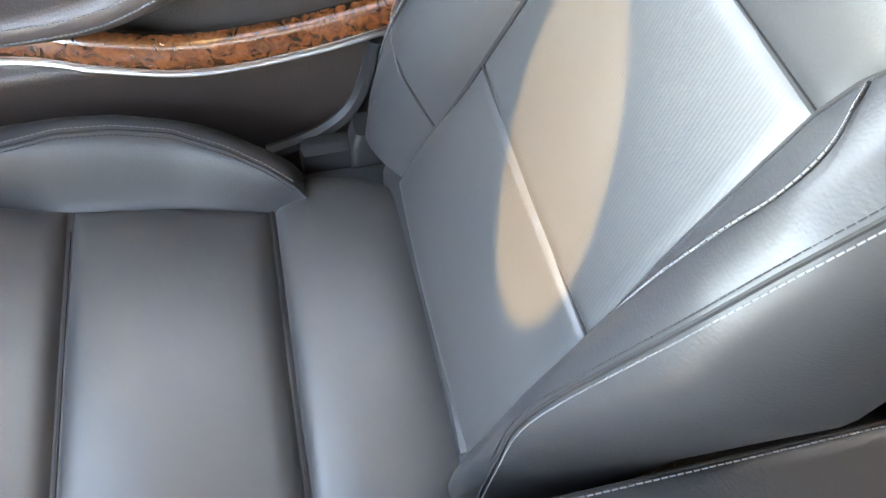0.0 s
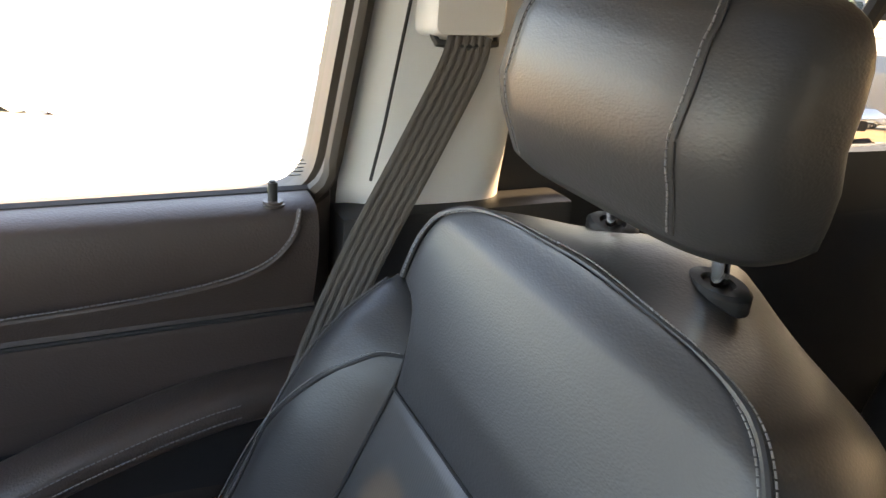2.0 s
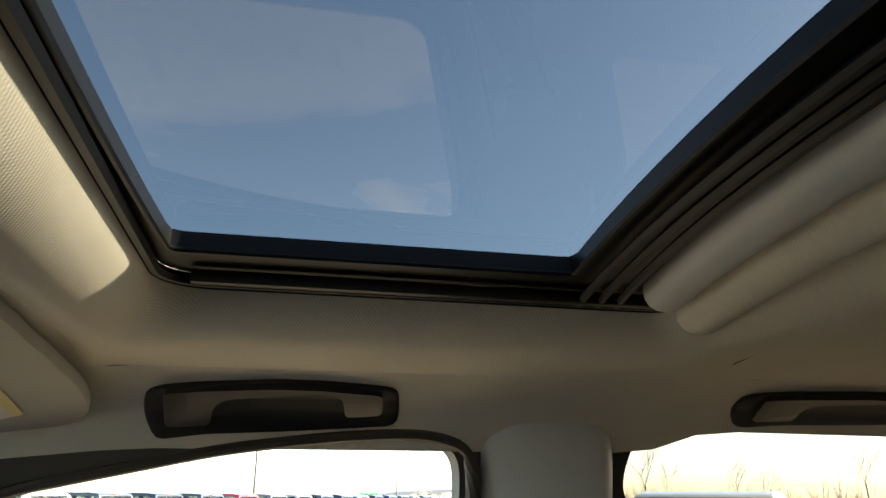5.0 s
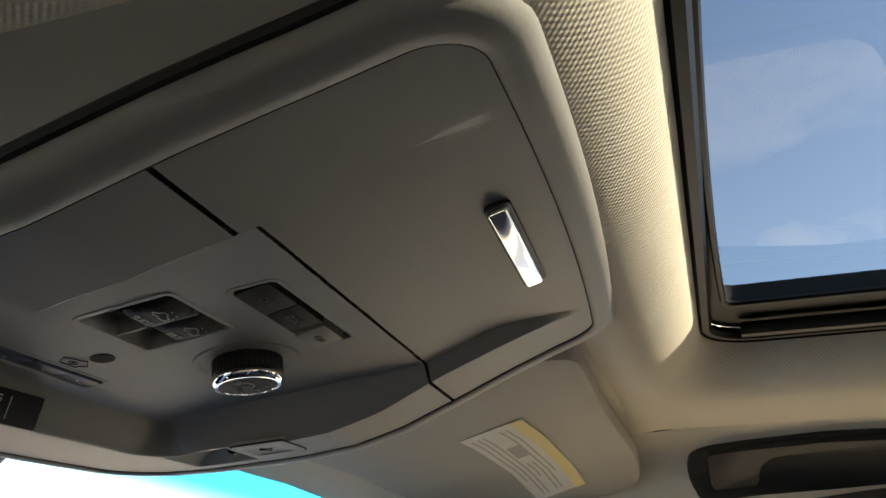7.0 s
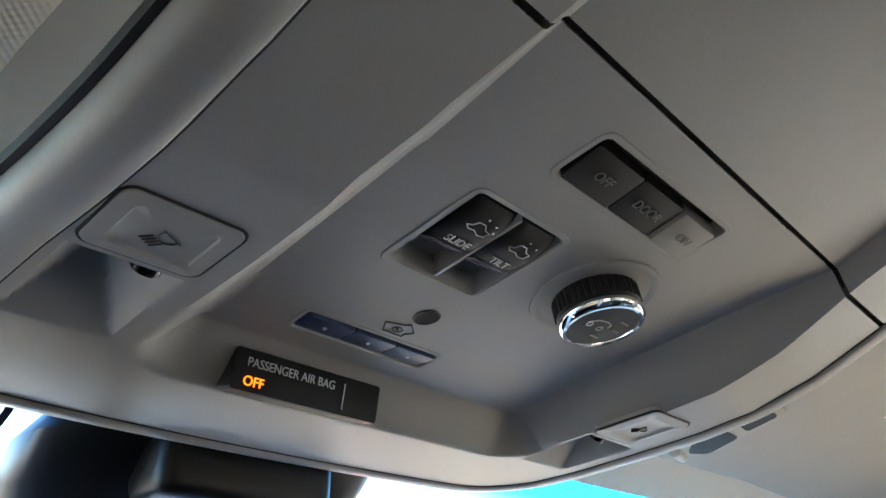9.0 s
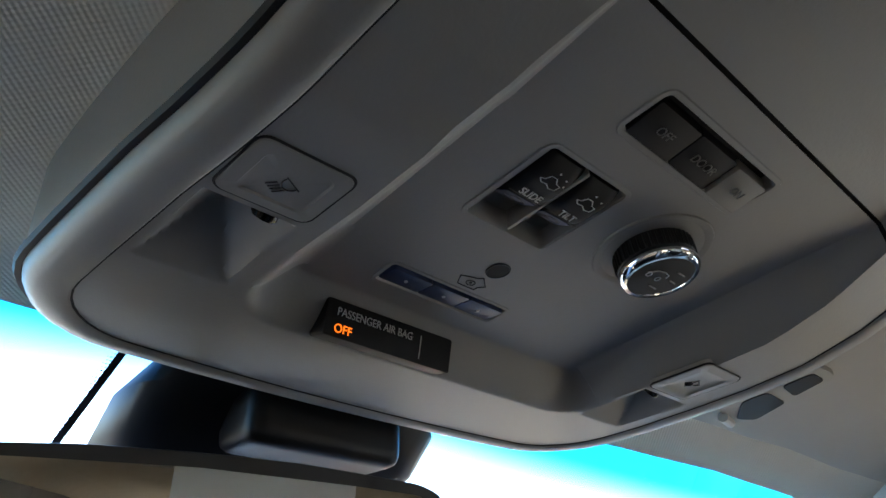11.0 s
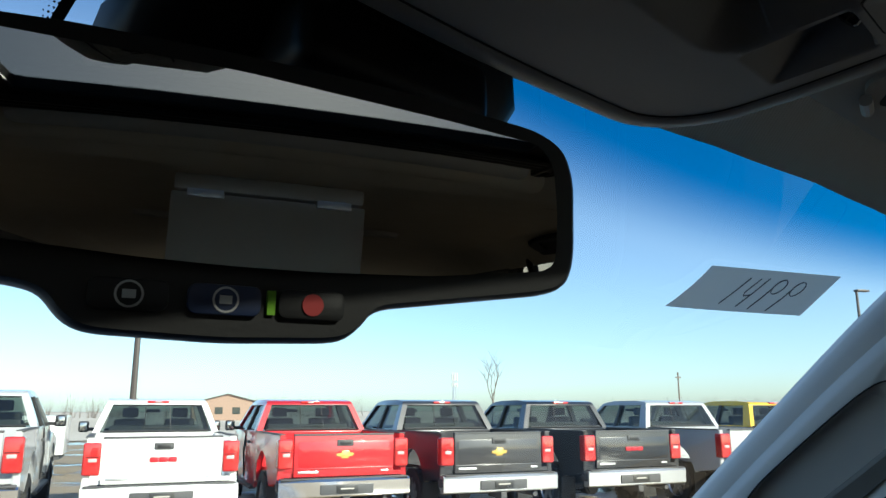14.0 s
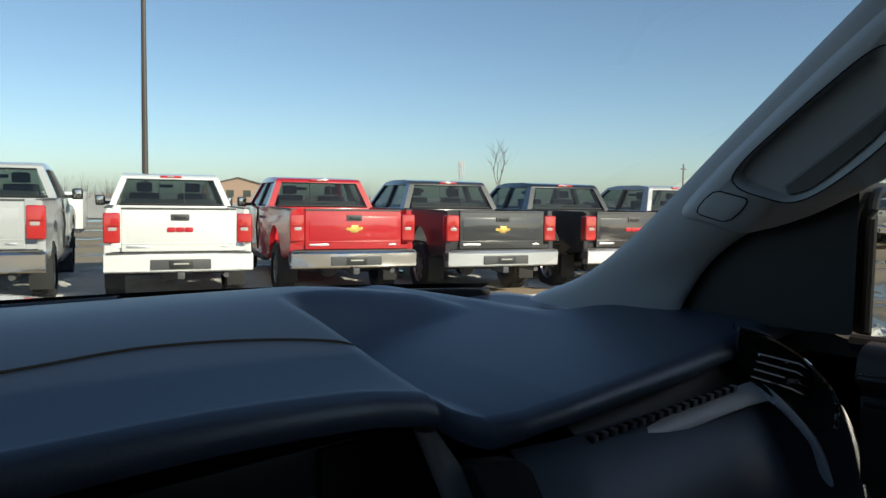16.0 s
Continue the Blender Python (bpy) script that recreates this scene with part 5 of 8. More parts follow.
# map lamp buttons and lenses
for (x0, x1, y0, y1), (hx0, hx1, hy0, hy1, sd) in zip(((-0.1412, -0.0984, 0.4952, 0.5298), (0.1790, 0.2225, 0.5020, 0.5450)), HOLLOWS):
    ol = rounded(x0, x1, y0, y1, 0.005, 5)
    mx, my = (x0 + x1) / 2, (y0 + y1) / 2
    shrunk = lambda g: [(mx + (a - mx) * g, my + (b - my) * g) for a, b in ol]
    ring = lambda g, d: [(a, b, pod_z(b) - d) for a, b in shrunk(g)]
    ln = part("lamp_button", loft([ring(1.0, -0.003), ring(1.0, 0.0002), ring(0.98, 0.0010), ring(0.70, 0.0012), ring(0.66, 0.0004), ring(0.30, 0.0003), ring(0.02, 0.0003)], False), CONSOLE, console, "square grey push button with a lamp mark", angle=40)
    part("outline", tube([(a, b, pod_z(b) - 0.0001) for a, b in shrunk(1.012) + shrunk(1.012)[:1]], 0.0007, 5), SEAM, console)
    mk = lambda a, b: (mx + a, my + b, pod_z(my + b) - 0.0006)
    part("mark", tube([mk(-0.0015, -0.0035), mk(0.0065, 0.0010)], 0.00035, 4), INK, ln)
    part("mark", tube([mk(0.0025 + 0.0040 * math.cos(t) * 0.9 - 0.0005, -0.0010 + 0.0040 * math.sin(t)) for t in [radians(28 + 18 * j) for j in range(11)]], 0.00035, 4), INK, ln)
    for k in range(4):
        part("mark", tube([mk(-0.0030 + 0.0016 * k, 0.0008 + 0.0010 * k), mk(-0.0062 + 0.0016 * k, 0.0042 + 0.0010 * k)], 0.0003, 4), INK, ln)
    lx = hx1 - 0.013 if sd < 0 else hx0 + 0.013
    part("lamp_lens", cylinder((lx, hy0 + 0.002, pod_z(hy0) + 0.0060), (0, 0.75, -0.65), 0.0058, 0.006, 20, 0.001), GLOSS_BLACK, console, "small dark lamp lens")
console.matrix_basis = Matrix.Translation(CONSOLE_MID) @ Matrix.Rotation(radians(2), 4, "Z") @ Matrix.Translation(-CONSOLE_MID) @ console.matrix_basis

# ---- visors, handles on the rails ----
def visor_z(x, y):
    return roof_mid(y) - 0.017 - interp(x, [(0.25, 0), (0.42, 0.006), (0.52, 0.014), (0.62, 0.032), (0.72, 0.064)])


def visor(sx, name, label):
    v = thing(name, label, "sun visor", at=(sx * 0.48, 0.42, 1.86))
    ol = soften([(0.285, 0.306), (0.50, 0.309), (0.665, 0.293), (0.714, 0.308), (0.735, 0.40), (0.715, 0.545), (0.62, 0.600), (0.46, 0.630), (0.30, 0.642)], 0.035, 6)
    rings = []
    fine = [(p[0] + (q[0] - p[0]) * k / 40, p[1] + (q[1] - p[1]) * k / 40) for p, q in zip(ol, ol[1:] + ol[:1]) for k in range(40 if abs(p[0] - q[0]) + abs(p[1] - q[1]) > 0.03 else 1)]
    ol = fine
    for g, d in [(1.0, -0.012), (1.0, -0.003), (0.985, 0.001)] + [(0.955 * (1 - k / 20), 0.002) for k in range(20)] + [(0.004, 0.002)]:
        pts = [(0.48 + (x - 0.48) * g, 0.42 + (y - 0.42) * g) for x, y in ol]
        rings.append([Vector((sx * x, y, visor_z(x, y) - d)) for x, y in pts])
    part("panel", loft(rings, False), VISOR, v, "grey vinyl visor panel")
    return v


vis = visor(1, "sun_visor", "grey vinyl sun visor folded up, with a printed warning label")
visor(-1, "sun_visor", "grey vinyl sun visor folded up against the headliner")


def on_visor(x, y, d=0.0005):
    return Vector((x, y, visor_z(x, y) - 0.0026 - d))


LAB = [Vector((0.487, 0.470)), Vector((0.445, 0.390)), Vector((0.672, 0.365)), Vector((0.701, 0.431))]
lab_at = lambda s, r: (lambda p: (p.x, p.y))((LAB[0] * (1 - s) + LAB[3] * s) * (1 - r) + (LAB[1] * (1 - s) + LAB[2] * s) * r)
warn = part("warning_label", grid(24, 8, lambda s, r: on_visor(*lab_at(s, r))), PAPER, vis, "off-white printed label with a yellow stripe")
part("yellow_stripe", grid(8, 1, lambda s, r: on_visor(*lab_at(s, 0.80 + 0.20 * r), 0.0012)), YELLOW, warn)
for k in range(7):
    a, b = 0.06, 0.94 if k % 3 else 0.75
    if k in (3, 4):
        a = 0.55
    part("print_line", grid(8, 1, lambda s, r: on_visor(*lab_at(a + (b - a) * s, 0.10 + 0.095 * k + 0.03 * r), 0.0012)), PRINT, warn)
part("print_block", grid(4, 1, lambda s, r: on_visor(*lab_at(0.30 + 0.16 * s, 0.36 + 0.22 * r), 0.0012)), PRINT, warn)
clip = thing("visor_clip", "grey plastic visor clip with two dark slots beside the overhead console", "clip", at=(0.39, 0.56, 1.84))
part("clip_body", prism(soften([(0.362, 0.512), (0.400, 0.511), (0.424, 0.598), (0.405, 0.614), (0.362, 0.600)], 0.010, 4), lambda a, b, c: on_visor(a, b, -0.006 + c), 0.0095, 0.0025), VISOR, clip)
for slot in ([(0.400, 0.604), (0.418, 0.595), (0.408, 0.561), (0.374, 0.560), (0.372, 0.582)], [(0.374, 0.547), (0.402, 0.550), (0.395, 0.520), (0.374, 0.520)]):
    part("clip_slot", prism(soften(slot, 0.005, 3), lambda a, b, c: on_visor(a, b, 0.0030 + c), 0.0014), SWITCH_BLACK, clip, "dark slot")
part("clip_tip", tube([on_visor(0.404, 0.612, 0.004), on_visor(0.380, 0.606, 0.006)], 0.0045, 10), PILLAR, clip)

# a roof rail handle: hollow and grip seen from below, across and along the rail
HOLLOW_OUT = [(0.6865, 0.2391), (0.6765, 0.2167), (0.6702, 0.1732), (0.6607, 0.0865), (0.6613, 0.0282), (0.6673, -0.0312), (0.6734, -0.0655), (0.7015, -0.0718), (0.722, -0.0723), (0.7291, 0.0685), (0.7317, 0.1738), (0.7359, 0.2331), (0.7134, 0.2443)]
GRIP_OUT = [(0.6786, 0.2169), (0.7210, 0.2171), (0.7180, 0.1615), (0.7016, 0.1609), (0.6880, 0.1500), (0.6840, 0.1300), (0.6775, 0.0700), (0.6726, 0.0274), (0.6770, 0.0080), (0.689, 0.0010), (0.7085, -0.0016), (0.7045, -0.0493), (0.6738, -0.0469), (0.6660, 0.0282), (0.6650, 0.0865), (0.6730, 0.1732)]
# near-black carries the hollow's shade; its sheet lies on the headliner
HOLLOW_SHADE = grain(material("hollow_shade", (0.010, 0.010, 0.010), 0.6), 350, 0.15, 0.0006)
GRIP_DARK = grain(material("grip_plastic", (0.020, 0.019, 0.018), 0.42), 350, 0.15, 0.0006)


def rail_handle(yc, k, label):
    """Moulded handle with two feet; a dark sheet paints the roof rail's shaded hollow."""
    h = thing("grab_handle", label, "grab handle", group="roof rail handles", at=(0.70, yc, 1.87))
    ol = soften(HOLLOW_OUT, 0.012, 3)
    mx, my = sum(q[0] for q in ol) / len(ol), sum(q[1] for q in ol) / len(ol)
    at = lambda x, y, d: Vector((x, yc + (y - 0.0855) * k, roof_z(x, yc + (y - 0.0855) * k) - d)) + Vector((-0.6, 0, 0)) * d
    fine = [(p[0] + (q[0] - p[0]) * j / 6, p[1] + (q[1] - p[1]) * j / 6) for p, q in zip(ol, ol[1:] + ol[:1]) for j in range(6)]
    part("hollow", loft([[at(mx + (x - mx) * g, my + (y - my) * g, d) for x, y in fine] for g, d in ((1.0, -0.002), (1.0, 0.0012), (0.99, 0.0030), (0.97, 0.0045), (0.9, 0.0055), (0.75, 0.0055), (0.6, 0.0055), (0.45, 0.0055), (0.3, 0.0055), (0.15, 0.0055), (0.02, 0.0055))]), HOLLOW_SHADE, h, "dark sheet painted as the shaded hollow behind the handle")
    g_ol = soften(GRIP_OUT, 0.008, 4)
    own = prism(g_ol, lambda x, y, c: at(x, y, 0.004 + c), 0.008, 0.0016)
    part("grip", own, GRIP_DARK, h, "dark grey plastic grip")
    return h


rail_handle(0.0855, 1.0, "dark grey plastic grab handle in the front roof rail")
rail_handle(-0.7415, 1.2, "dark grey plastic grab handle in the rear roof rail")

# ---- mirror and sensor housing ----
mt, mn = Vector((0.9576, -0.2882, 0.0)), Vector((-0.2875, -0.9553, -0.068)).normalized()
MC = Vector((-0.044, 0.7172, 1.665)) + mn.cross(mt).normalized() * (0.0605 if mn.cross(mt).z > 0 else -0.0605)   # the middle of the housing
mu = mt.cross(mn).normalized() if mt.cross(mn).z > 0 else -mt.cross(mn).normalized()
mp = lambda a, b, c: MC + mt * a + mu * b + mn * c
rear_mirror = thing("rearview_mirror", "black rearview mirror with three call buttons in its lower edge", "mirror", at=MC)
half_out = [(0.0, 0.0350), (0.060, 0.0340), (0.110, 0.0302), (0.140, 0.0278), (0.1555, 0.0215), (0.1612, 0.0065), (0.1615, -0.0315), (0.1570, -0.0445), (0.1440, -0.0488), (0.0610, -0.0605), (0.0535, -0.0705), (0.0455, -0.0745), (0.0, -0.0762)]
H_OUT = soften(half_out + [(-a, b) for a, b in reversed(half_out[1:-1])], 0.008, 4)
part("housing", loft([[mp(a * g, b * g, c) for a, b in H_OUT] for g, c in ((0.72, -0.045), (0.92, -0.034), (0.99, -0.016), (1.0, 0.0), (0.985, 0.006), (0.97, 0.008))]), BLACK, rear_mirror, "black plastic housing")
half_glass = [(0.0, 0.0250), (0.036, 0.0240), (0.090, 0.0225), (0.1370, 0.0200), (0.1450, 0.0120), (0.1475, -0.0110), (0.1466, -0.0340), (0.1400, -0.0385), (0.0815, -0.0455), (0.033, -0.0480), (0.0, -0.0485)]
G_OUT = soften(half_glass + [(-a, b) for a, b in reversed(half_glass[1:-1])], 0.006, 4)
bm = bmesh.new()
GN = Vector((-0.2550, -0.9670, -0.068)).normalized()   # the glass faces a little further round than its housing
bm.faces.new([bm.verts.new(mp(a, b, 0.0140 - ((mp(a, b, 0) - MC).dot(GN)) / mn.dot(GN))) for a, b in G_OUT])
part("mirror_glass", bm, MIRROR, rear_mirror, "silvered mirror glass", smooth=False)
for k, (a, col) in enumerate(((-0.0325, BLACK), (0.0, BLUE_KEY), (0.0325, BLACK))):
    bt = part("call_button", prism(rounded(a - 0.013, a + 0.013, -0.066, -0.055, 0.003, 3), lambda p, q, c: mp(p, q, 0.006 + c), 0.005, 0.0012), col, rear_mirror, "push button with a round mark")
    part("mark", loft([[mp(a + r * math.cos(t), -0.0605 + r * math.sin(t), 0.0116) for t in [2 * math.pi * j / 20 for j in range(20)]] for r in (0.0040, 0.0048)], False) if k < 2 else cylinder(mp(a, -0.0605, 0.0108), mn, 0.0042, 0.001, 20), RED_KEY if k == 2 else WHITE_INK, bt)
    if k < 2:
        part("mark", box(-0.0022, 0.0022, -0.0015, 0.0015, 0, 0.0006), WHITE_INK, bt).matrix_basis = Matrix.Translation(mp(a, -0.0605, 0.0112)) @ Matrix((mt, mu, mn)).transposed().to_4x4()
part("status_light", prism([(0.0155, -0.065), (0.0185, -0.065), (0.0185, -0.056), (0.0155, -0.056)], lambda p, q, c: mp(p, q, 0.006 + c), 0.004), GREEN_LED, rear_mirror, "green status light")
part("stem", tube(smooth_path([mp(0, 0.0, -0.04), mp(0.005, 0.02, -0.08), Vector((0.005, 0.84, 1.765))], 6), 0.014, 12), BLACK, rear_mirror)
housing = thing("sensor_housing", "black plastic sensor housing behind the mirror on the windshield", "housing", at=(0.03, 0.84, 1.77))
rings = []
for z, hw, dp in ((1.850, 0.100, 0.004), (1.835, 0.112, 0.040), (1.812, 0.128, 0.062), (1.785, 0.128, 0.070), (1.755, 0.110, 0.060), (1.740, 0.095, 0.035), (1.732, 0.08, 0.006)):
    rings.append([Vector((0.052 + 0.95 * hw * math.copysign(abs(math.cos(a)) ** 0.35, math.cos(a)), shield_y(0.052 + hw * math.cos(a), z) - 0.005 - (dp * abs(math.sin(a)) ** 0.5 if math.sin(a) < 0 else 0), z)) for a in [2 * math.pi * j / 24 for j in range(24)]])
part("cover", loft(rings), FRAME_BLACK, housing)
part("cover_step", box(-0.01, 0.115, 0.720, 0.77, 1.776, 1.815, 0.012, 4), FRAME_BLACK, housing)

# ---- paper on the windshield ----
note = thing("windshield_note", "grey paper slip with handwritten strokes stuck inside the windshield", "paper note", at=(0.56, 0.75, 1.74))
PC = [Vector((0.4755, 0.774, 1.7556)), Vector((0.625, 0.712, 1.7555)), Vector((0.616, 0.7525, 1.719)), Vector((0.4785, 0.818, 1.720))]
bend = lambda s, r: (PC[0] * (1 - s) + PC[1] * s) * (1 - r) + (PC[3] * (1 - s) + PC[2] * s) * r + Vector((-0.022 * (1 - s) ** 4 * r * r, -0.004 * (1 - s) * r * r, 0.0))
part("sheet", grid(12, 6, bend), SLIP, note, "grey paper seen against the light")
loop = lambda cs, cr: [(cs + 0.042 * math.cos(t), cr + 0.17 * math.sin(t)) for t in [2 * math.pi * k / 14 for k in range(15)]]
for pts in (((0.335, 0.18), (0.31, 0.50), (0.28, 0.82)), ((0.415, 0.18), (0.385, 0.52), (0.40, 0.60), (0.445, 0.56)), ((0.475, 0.16), (0.45, 0.50), (0.415, 0.86)), loop(0.60, 0.34), ((0.560, 0.36), (0.545, 0.60), (0.515, 0.90)), loop(0.755, 0.36), ((0.715, 0.38), (0.70, 0.62), (0.665, 0.92))):
    part("pen_stroke", tube([bend(s, r) + Vector((0, -0.001, -0.001)) for s, r in pts], 0.00055, 5), FAINT_INK, note)

# ---- windshield pillars ----
PF = smooth_path([(0.655, 0.58, 1.812), (0.672, 0.68, 1.742), (0.690, 0.85, 1.588), (0.700, 1.00, 1.446), (0.708, 1.10, 1.375), (0.712, 1.19, 1.338)], 8)
PR = smooth_path([(0.715, 0.40, 1.700), (0.722, 0.55, 1.610), (0.727, 0.70, 1.527), (0.731, 0.80, 1.485), (0.735, 0.865, 1.450), (0.737, 0.915, 1.405), (0.737, 0.955, 1.335)], 7)


def pillar_pt(s, t, out=0.0):
    a, b = along(PF, t), along(PR, t)
    bulge = 0.020 * math.sin(math.pi * min(1, max(0, s))) ** 0.6
    return a.lerp(b, s) + Vector((-0.80, -0.45, -0.15)).normalized() * (bulge + out)


for sx, tag in ((1, "passenger"), (-1, "driver")):
    mir = lambda p: Vector((sx * p.x, p.y, p.z))
    def sheet(s, t):
        if s < 0.08:
            return mir(along(PF, t) + Vector((0.085, 0.045, 0.0)) * (1 - s / 0.08))
        if s > 0.92:
            return mir(along(PR, t) + Vector((0.075, 0.03, 0.0)) * ((s - 0.92) / 0.08))
        return mir(pillar_pt((s - 0.08) / 0.84, t))
    pil = tagged(part("trim_front_pillar_%s" % tag, grid(25, 44, sheet), PILLAR, angle=60), "light grey plastic windshield pillar trim", "pillar trim", kind="structure")

ph = thing("pillar_handle", "grey moulded grab handle on the windshield pillar", "grab handle", at=(0.70, 0.78, 1.55))
H_PROF = soften([(0.12, 0.50), (0.17, 0.545), (0.5, 0.56), (0.95, 0.62), (1.10, 0.60), (1.12, 0.50), (1.03, 0.40), (0.96, 0.28), (0.96, 0.14), (0.5, 0.10), (0.16, 0.12), (0.10, 0.30)], 0.12, 10)


def handle_ring(g, out):
    cs, ct = 0.6, 0.48
    return [pillar_pt(cs + (s - cs) * g, ct + (t - ct) * g, out) for s, t in H_PROF]


HOLE = soften([(0.22, 0.455), (0.22, 0.35), (0.24, 0.275), (0.36, 0.268), (0.62, 0.285), (0.72, 0.31), (0.84, 0.435), (0.79, 0.470), (0.40, 0.470)], 0.10, 10)


def matched(outline, n, out, g=1.0):
    """n points round an outline, started alike, so that two outlines can be joined."""
    c = (sum(p[0] for p in outline) / len(outline), sum(p[1] for p in outline) / len(outline))
    ang = sorted(((math.atan2(p[1] - c[1], p[0] - c[0]), p) for p in outline), key=lambda q: q[0])
    res = []
    for k in range(n):
        a = -math.pi + 2 * math.pi * (k + 0.5) / n
        j = next((i for i, q in enumerate(ang) if q[0] >= a), 0)
        (a0, p0), (a1, p1) = ang[j - 1], ang[j]
        d0 = (a - a0) % (2 * math.pi)
        d1 = (a1 - a0) % (2 * math.pi) or 1
        f = d0 / d1
        s, t = p0[0] + (p1[0] - p0[0]) * f, p0[1] + (p1[1] - p0[1]) * f
        res.append(pillar_pt(c[0] + (s - c[0]) * g, c[1] + (t - c[1]) * g, out))
    return res


part("moulding", loft([matched(H_PROF, 160, -0.006), matched(H_PROF, 160, 0.010), matched(H_PROF, 160, 0.020, 0.97), matched(H_PROF, 160, 0.023, 0.93), matched(HOLE, 160, 0.023, 1.06), matched(HOLE, 160, 0.019, 1.0), matched(HOLE, 160, 0.002, 0.90)], False), PILLAR, ph, "light grey moulded body", angle=50)
part("hollow", loft([matched(HOLE, 160, 0.003, 0.92), matched(HOLE, 160, 0.001, 0.5)]), PILLAR, ph, "hand hollow")
part("hollow_edge", tube(matched(HOLE, 160, 0.0238, 1.07) + matched(HOLE, 160, 0.0238, 1.07)[:1], 0.0009, 5), SEAM, ph)
GRIP = [(0.56, 0.290), (0.68, 0.305), (0.81, 0.435), (0.76, 0.462), (0.64, 0.445), (0.60, 0.37)]
part("grip_pad", loft([matched(GRIP, 40, 0.002), matched(GRIP, 40, 0.010, 0.95), matched(GRIP, 40, 0.012, 0.85)]), CONSOLE, ph, "grey grip")
for cap in (((0.25, 0.530), (0.22, 0.488), (0.54, 0.488), (0.60, 0.548)), ((0.28, 0.255), (0.26, 0.17), (0.60, 0.17), (0.58, 0.262), (0.50, 0.27))):
    o = soften(list(cap), 0.06, 8)
    part("screw_cap", loft([matched(o, 72, 0.021), matched(o, 72, 0.0242), matched(o, 72, 0.0246, 0.93)]), PILLAR, ph, "flush screw cap")
    part("cap_joint", tube(matched(o, 72, 0.0236, 1.03) + matched(o, 72, 0.0236, 1.03)[:1], 0.0010, 5), SEAM, ph)

# ---- dashboard ----
dash = thing("dashboard", "dark vinyl dashboard with silver trim, vents and a centre screen", "dashboard", at=(0.2, 1.2, 1.2))


def dash_near(x):
    return interp(x, [(-0.8, 0.87), (-0.35, 0.965), (0.22, 0.972), (0.288, 0.962), (0.300, 0.945), (0.312, 0.918), (0.34, 0.902), (0.40, 0.888), (0.585, 0.864), (0.80, 0.842)])


def dash_far(x):
    return shield_y(x, 1.336) - 0.012


def dash_plateau(x, y):
    """The raised hood over the screen: it climbs from its near lip to a flat top and falls to the glass."""
    near = 1.300 + 0.024 * max(0.0, 1 - (max(0.0, x) / 0.30) ** 2)
    z = near + (1.374 - 0.020 * sstep(0.34, 0.58, x) - near) * sstep(0.90, 1.25, y) ** 0.9
    return z - 0.040 * sstep(1.26, dash_far(x), y) - 0.045 * sstep(0.50, 0.72, x) * sstep(1.00, 1.18, y)


def dash_hollow(x, y):
    """1 in the sunk pad in front of the passenger, 0 on the raised parts round it."""
    return sstep(0.277, 0.318, x) * (1 - sstep(1.165, 1.235, y + 0.16 * (x - 0.45) ** 2)) * (1 - 0.7 * sstep(0.64, 0.80, x))


def dash_top(x, y):
    t = max(0.0, (y - dash_near(x)) / 0.36)
    base = interp(x, [(0.22, 1.280), (0.32, 1.290), (0.40, 1.301), (0.585, 1.321), (0.70, 1.336), (0.80, 1.348)])
    pad = base + 0.018 * min(1.0, t) ** 0.8 - 0.04 * sstep(0.60, 0.75, x) * sstep(1.02, 1.18, y)
    k = dash_hollow(x, y)
    return max(dash_plateau(x, y), pad if x > 0.30 else 0) * (1 - k) + pad * k


def dash_sheet(s, r):
    x = -0.82 + 1.10 * s / 0.42 if s < 0.42 else (0.28 + 0.05 * (s - 0.42) / 0.12 if s < 0.54 else 0.33 + 0.49 * (s - 0.54) / 0.46)
    if r < 0.22:
        k = r / 0.22
        y0, z0 = dash_near(x), dash_top(x, dash_near(x))
        a = (1 - k) * math.pi * 0.62
        return (x, y0 - 0.018 * math.sin(a), z0 - (0.019 - 0.005 * sstep(0.28, 0.36, x)) * (1 - math.cos(a)) * 1.2)
    y = dash_near(x) + (dash_far(x) - dash_near(x)) * ((r - 0.22) / 0.78) ** 1.3
    return (x, y, dash_top(x, y))


part("top_pad", grid(200, 90, dash_sheet), DASH, dash, "dark soft vinyl top pad", angle=60)
hood_seam = smooth_path([(x, y, dash_top(x, y) + 0.0004) for x, y in ((-0.40, 1.05), (-0.20, 1.075), (-0.04, 1.088), (0.05, 1.100), (0.10, 1.101), (0.15, 1.097), (0.20, 1.090), (0.24, 1.082), (0.268, 1.073), (0.284, 1.066))], 6)
part("hood_seam", tube(hood_seam, 0.0017, 6), SEAM, dash)
grille = part("speaker_grille", thick(grid(24, 16, lambda s, r: (-0.16 + (0.300 + 0.03 * r) * s, 1.352 + 0.115 * r - 0.012 * s, dash_top(-0.16 + (0.300 + 0.03 * r) * s, 1.352 + 0.115 * r - 0.012 * s) + 0.0035)), 0.004), DASH, dash, "dark speaker grille")
part("grille_gap", tube([Vector((0.1415 + 0.030 * k / 8, 1.339 + 0.116 * k / 8, dash_top(0.14 + 0.03 * k / 8, 1.34 + 0.115 * k / 8) + 0.002)) for k in range(9)], 0.0026, 6), SEAM, grille)
part("defrost_slot", grid(40, 2, lambda s, r: (-0.45 + 0.78 * s, 1.505 + 0.030 * s + 0.022 * r - 0.06 * s * s, dash_top(-0.45 + 0.78 * s, 1.505 + 0.030 * s + 0.022 * r - 0.06 * s * s) + 0.003)), BLACK, dash, "black defroster slot")
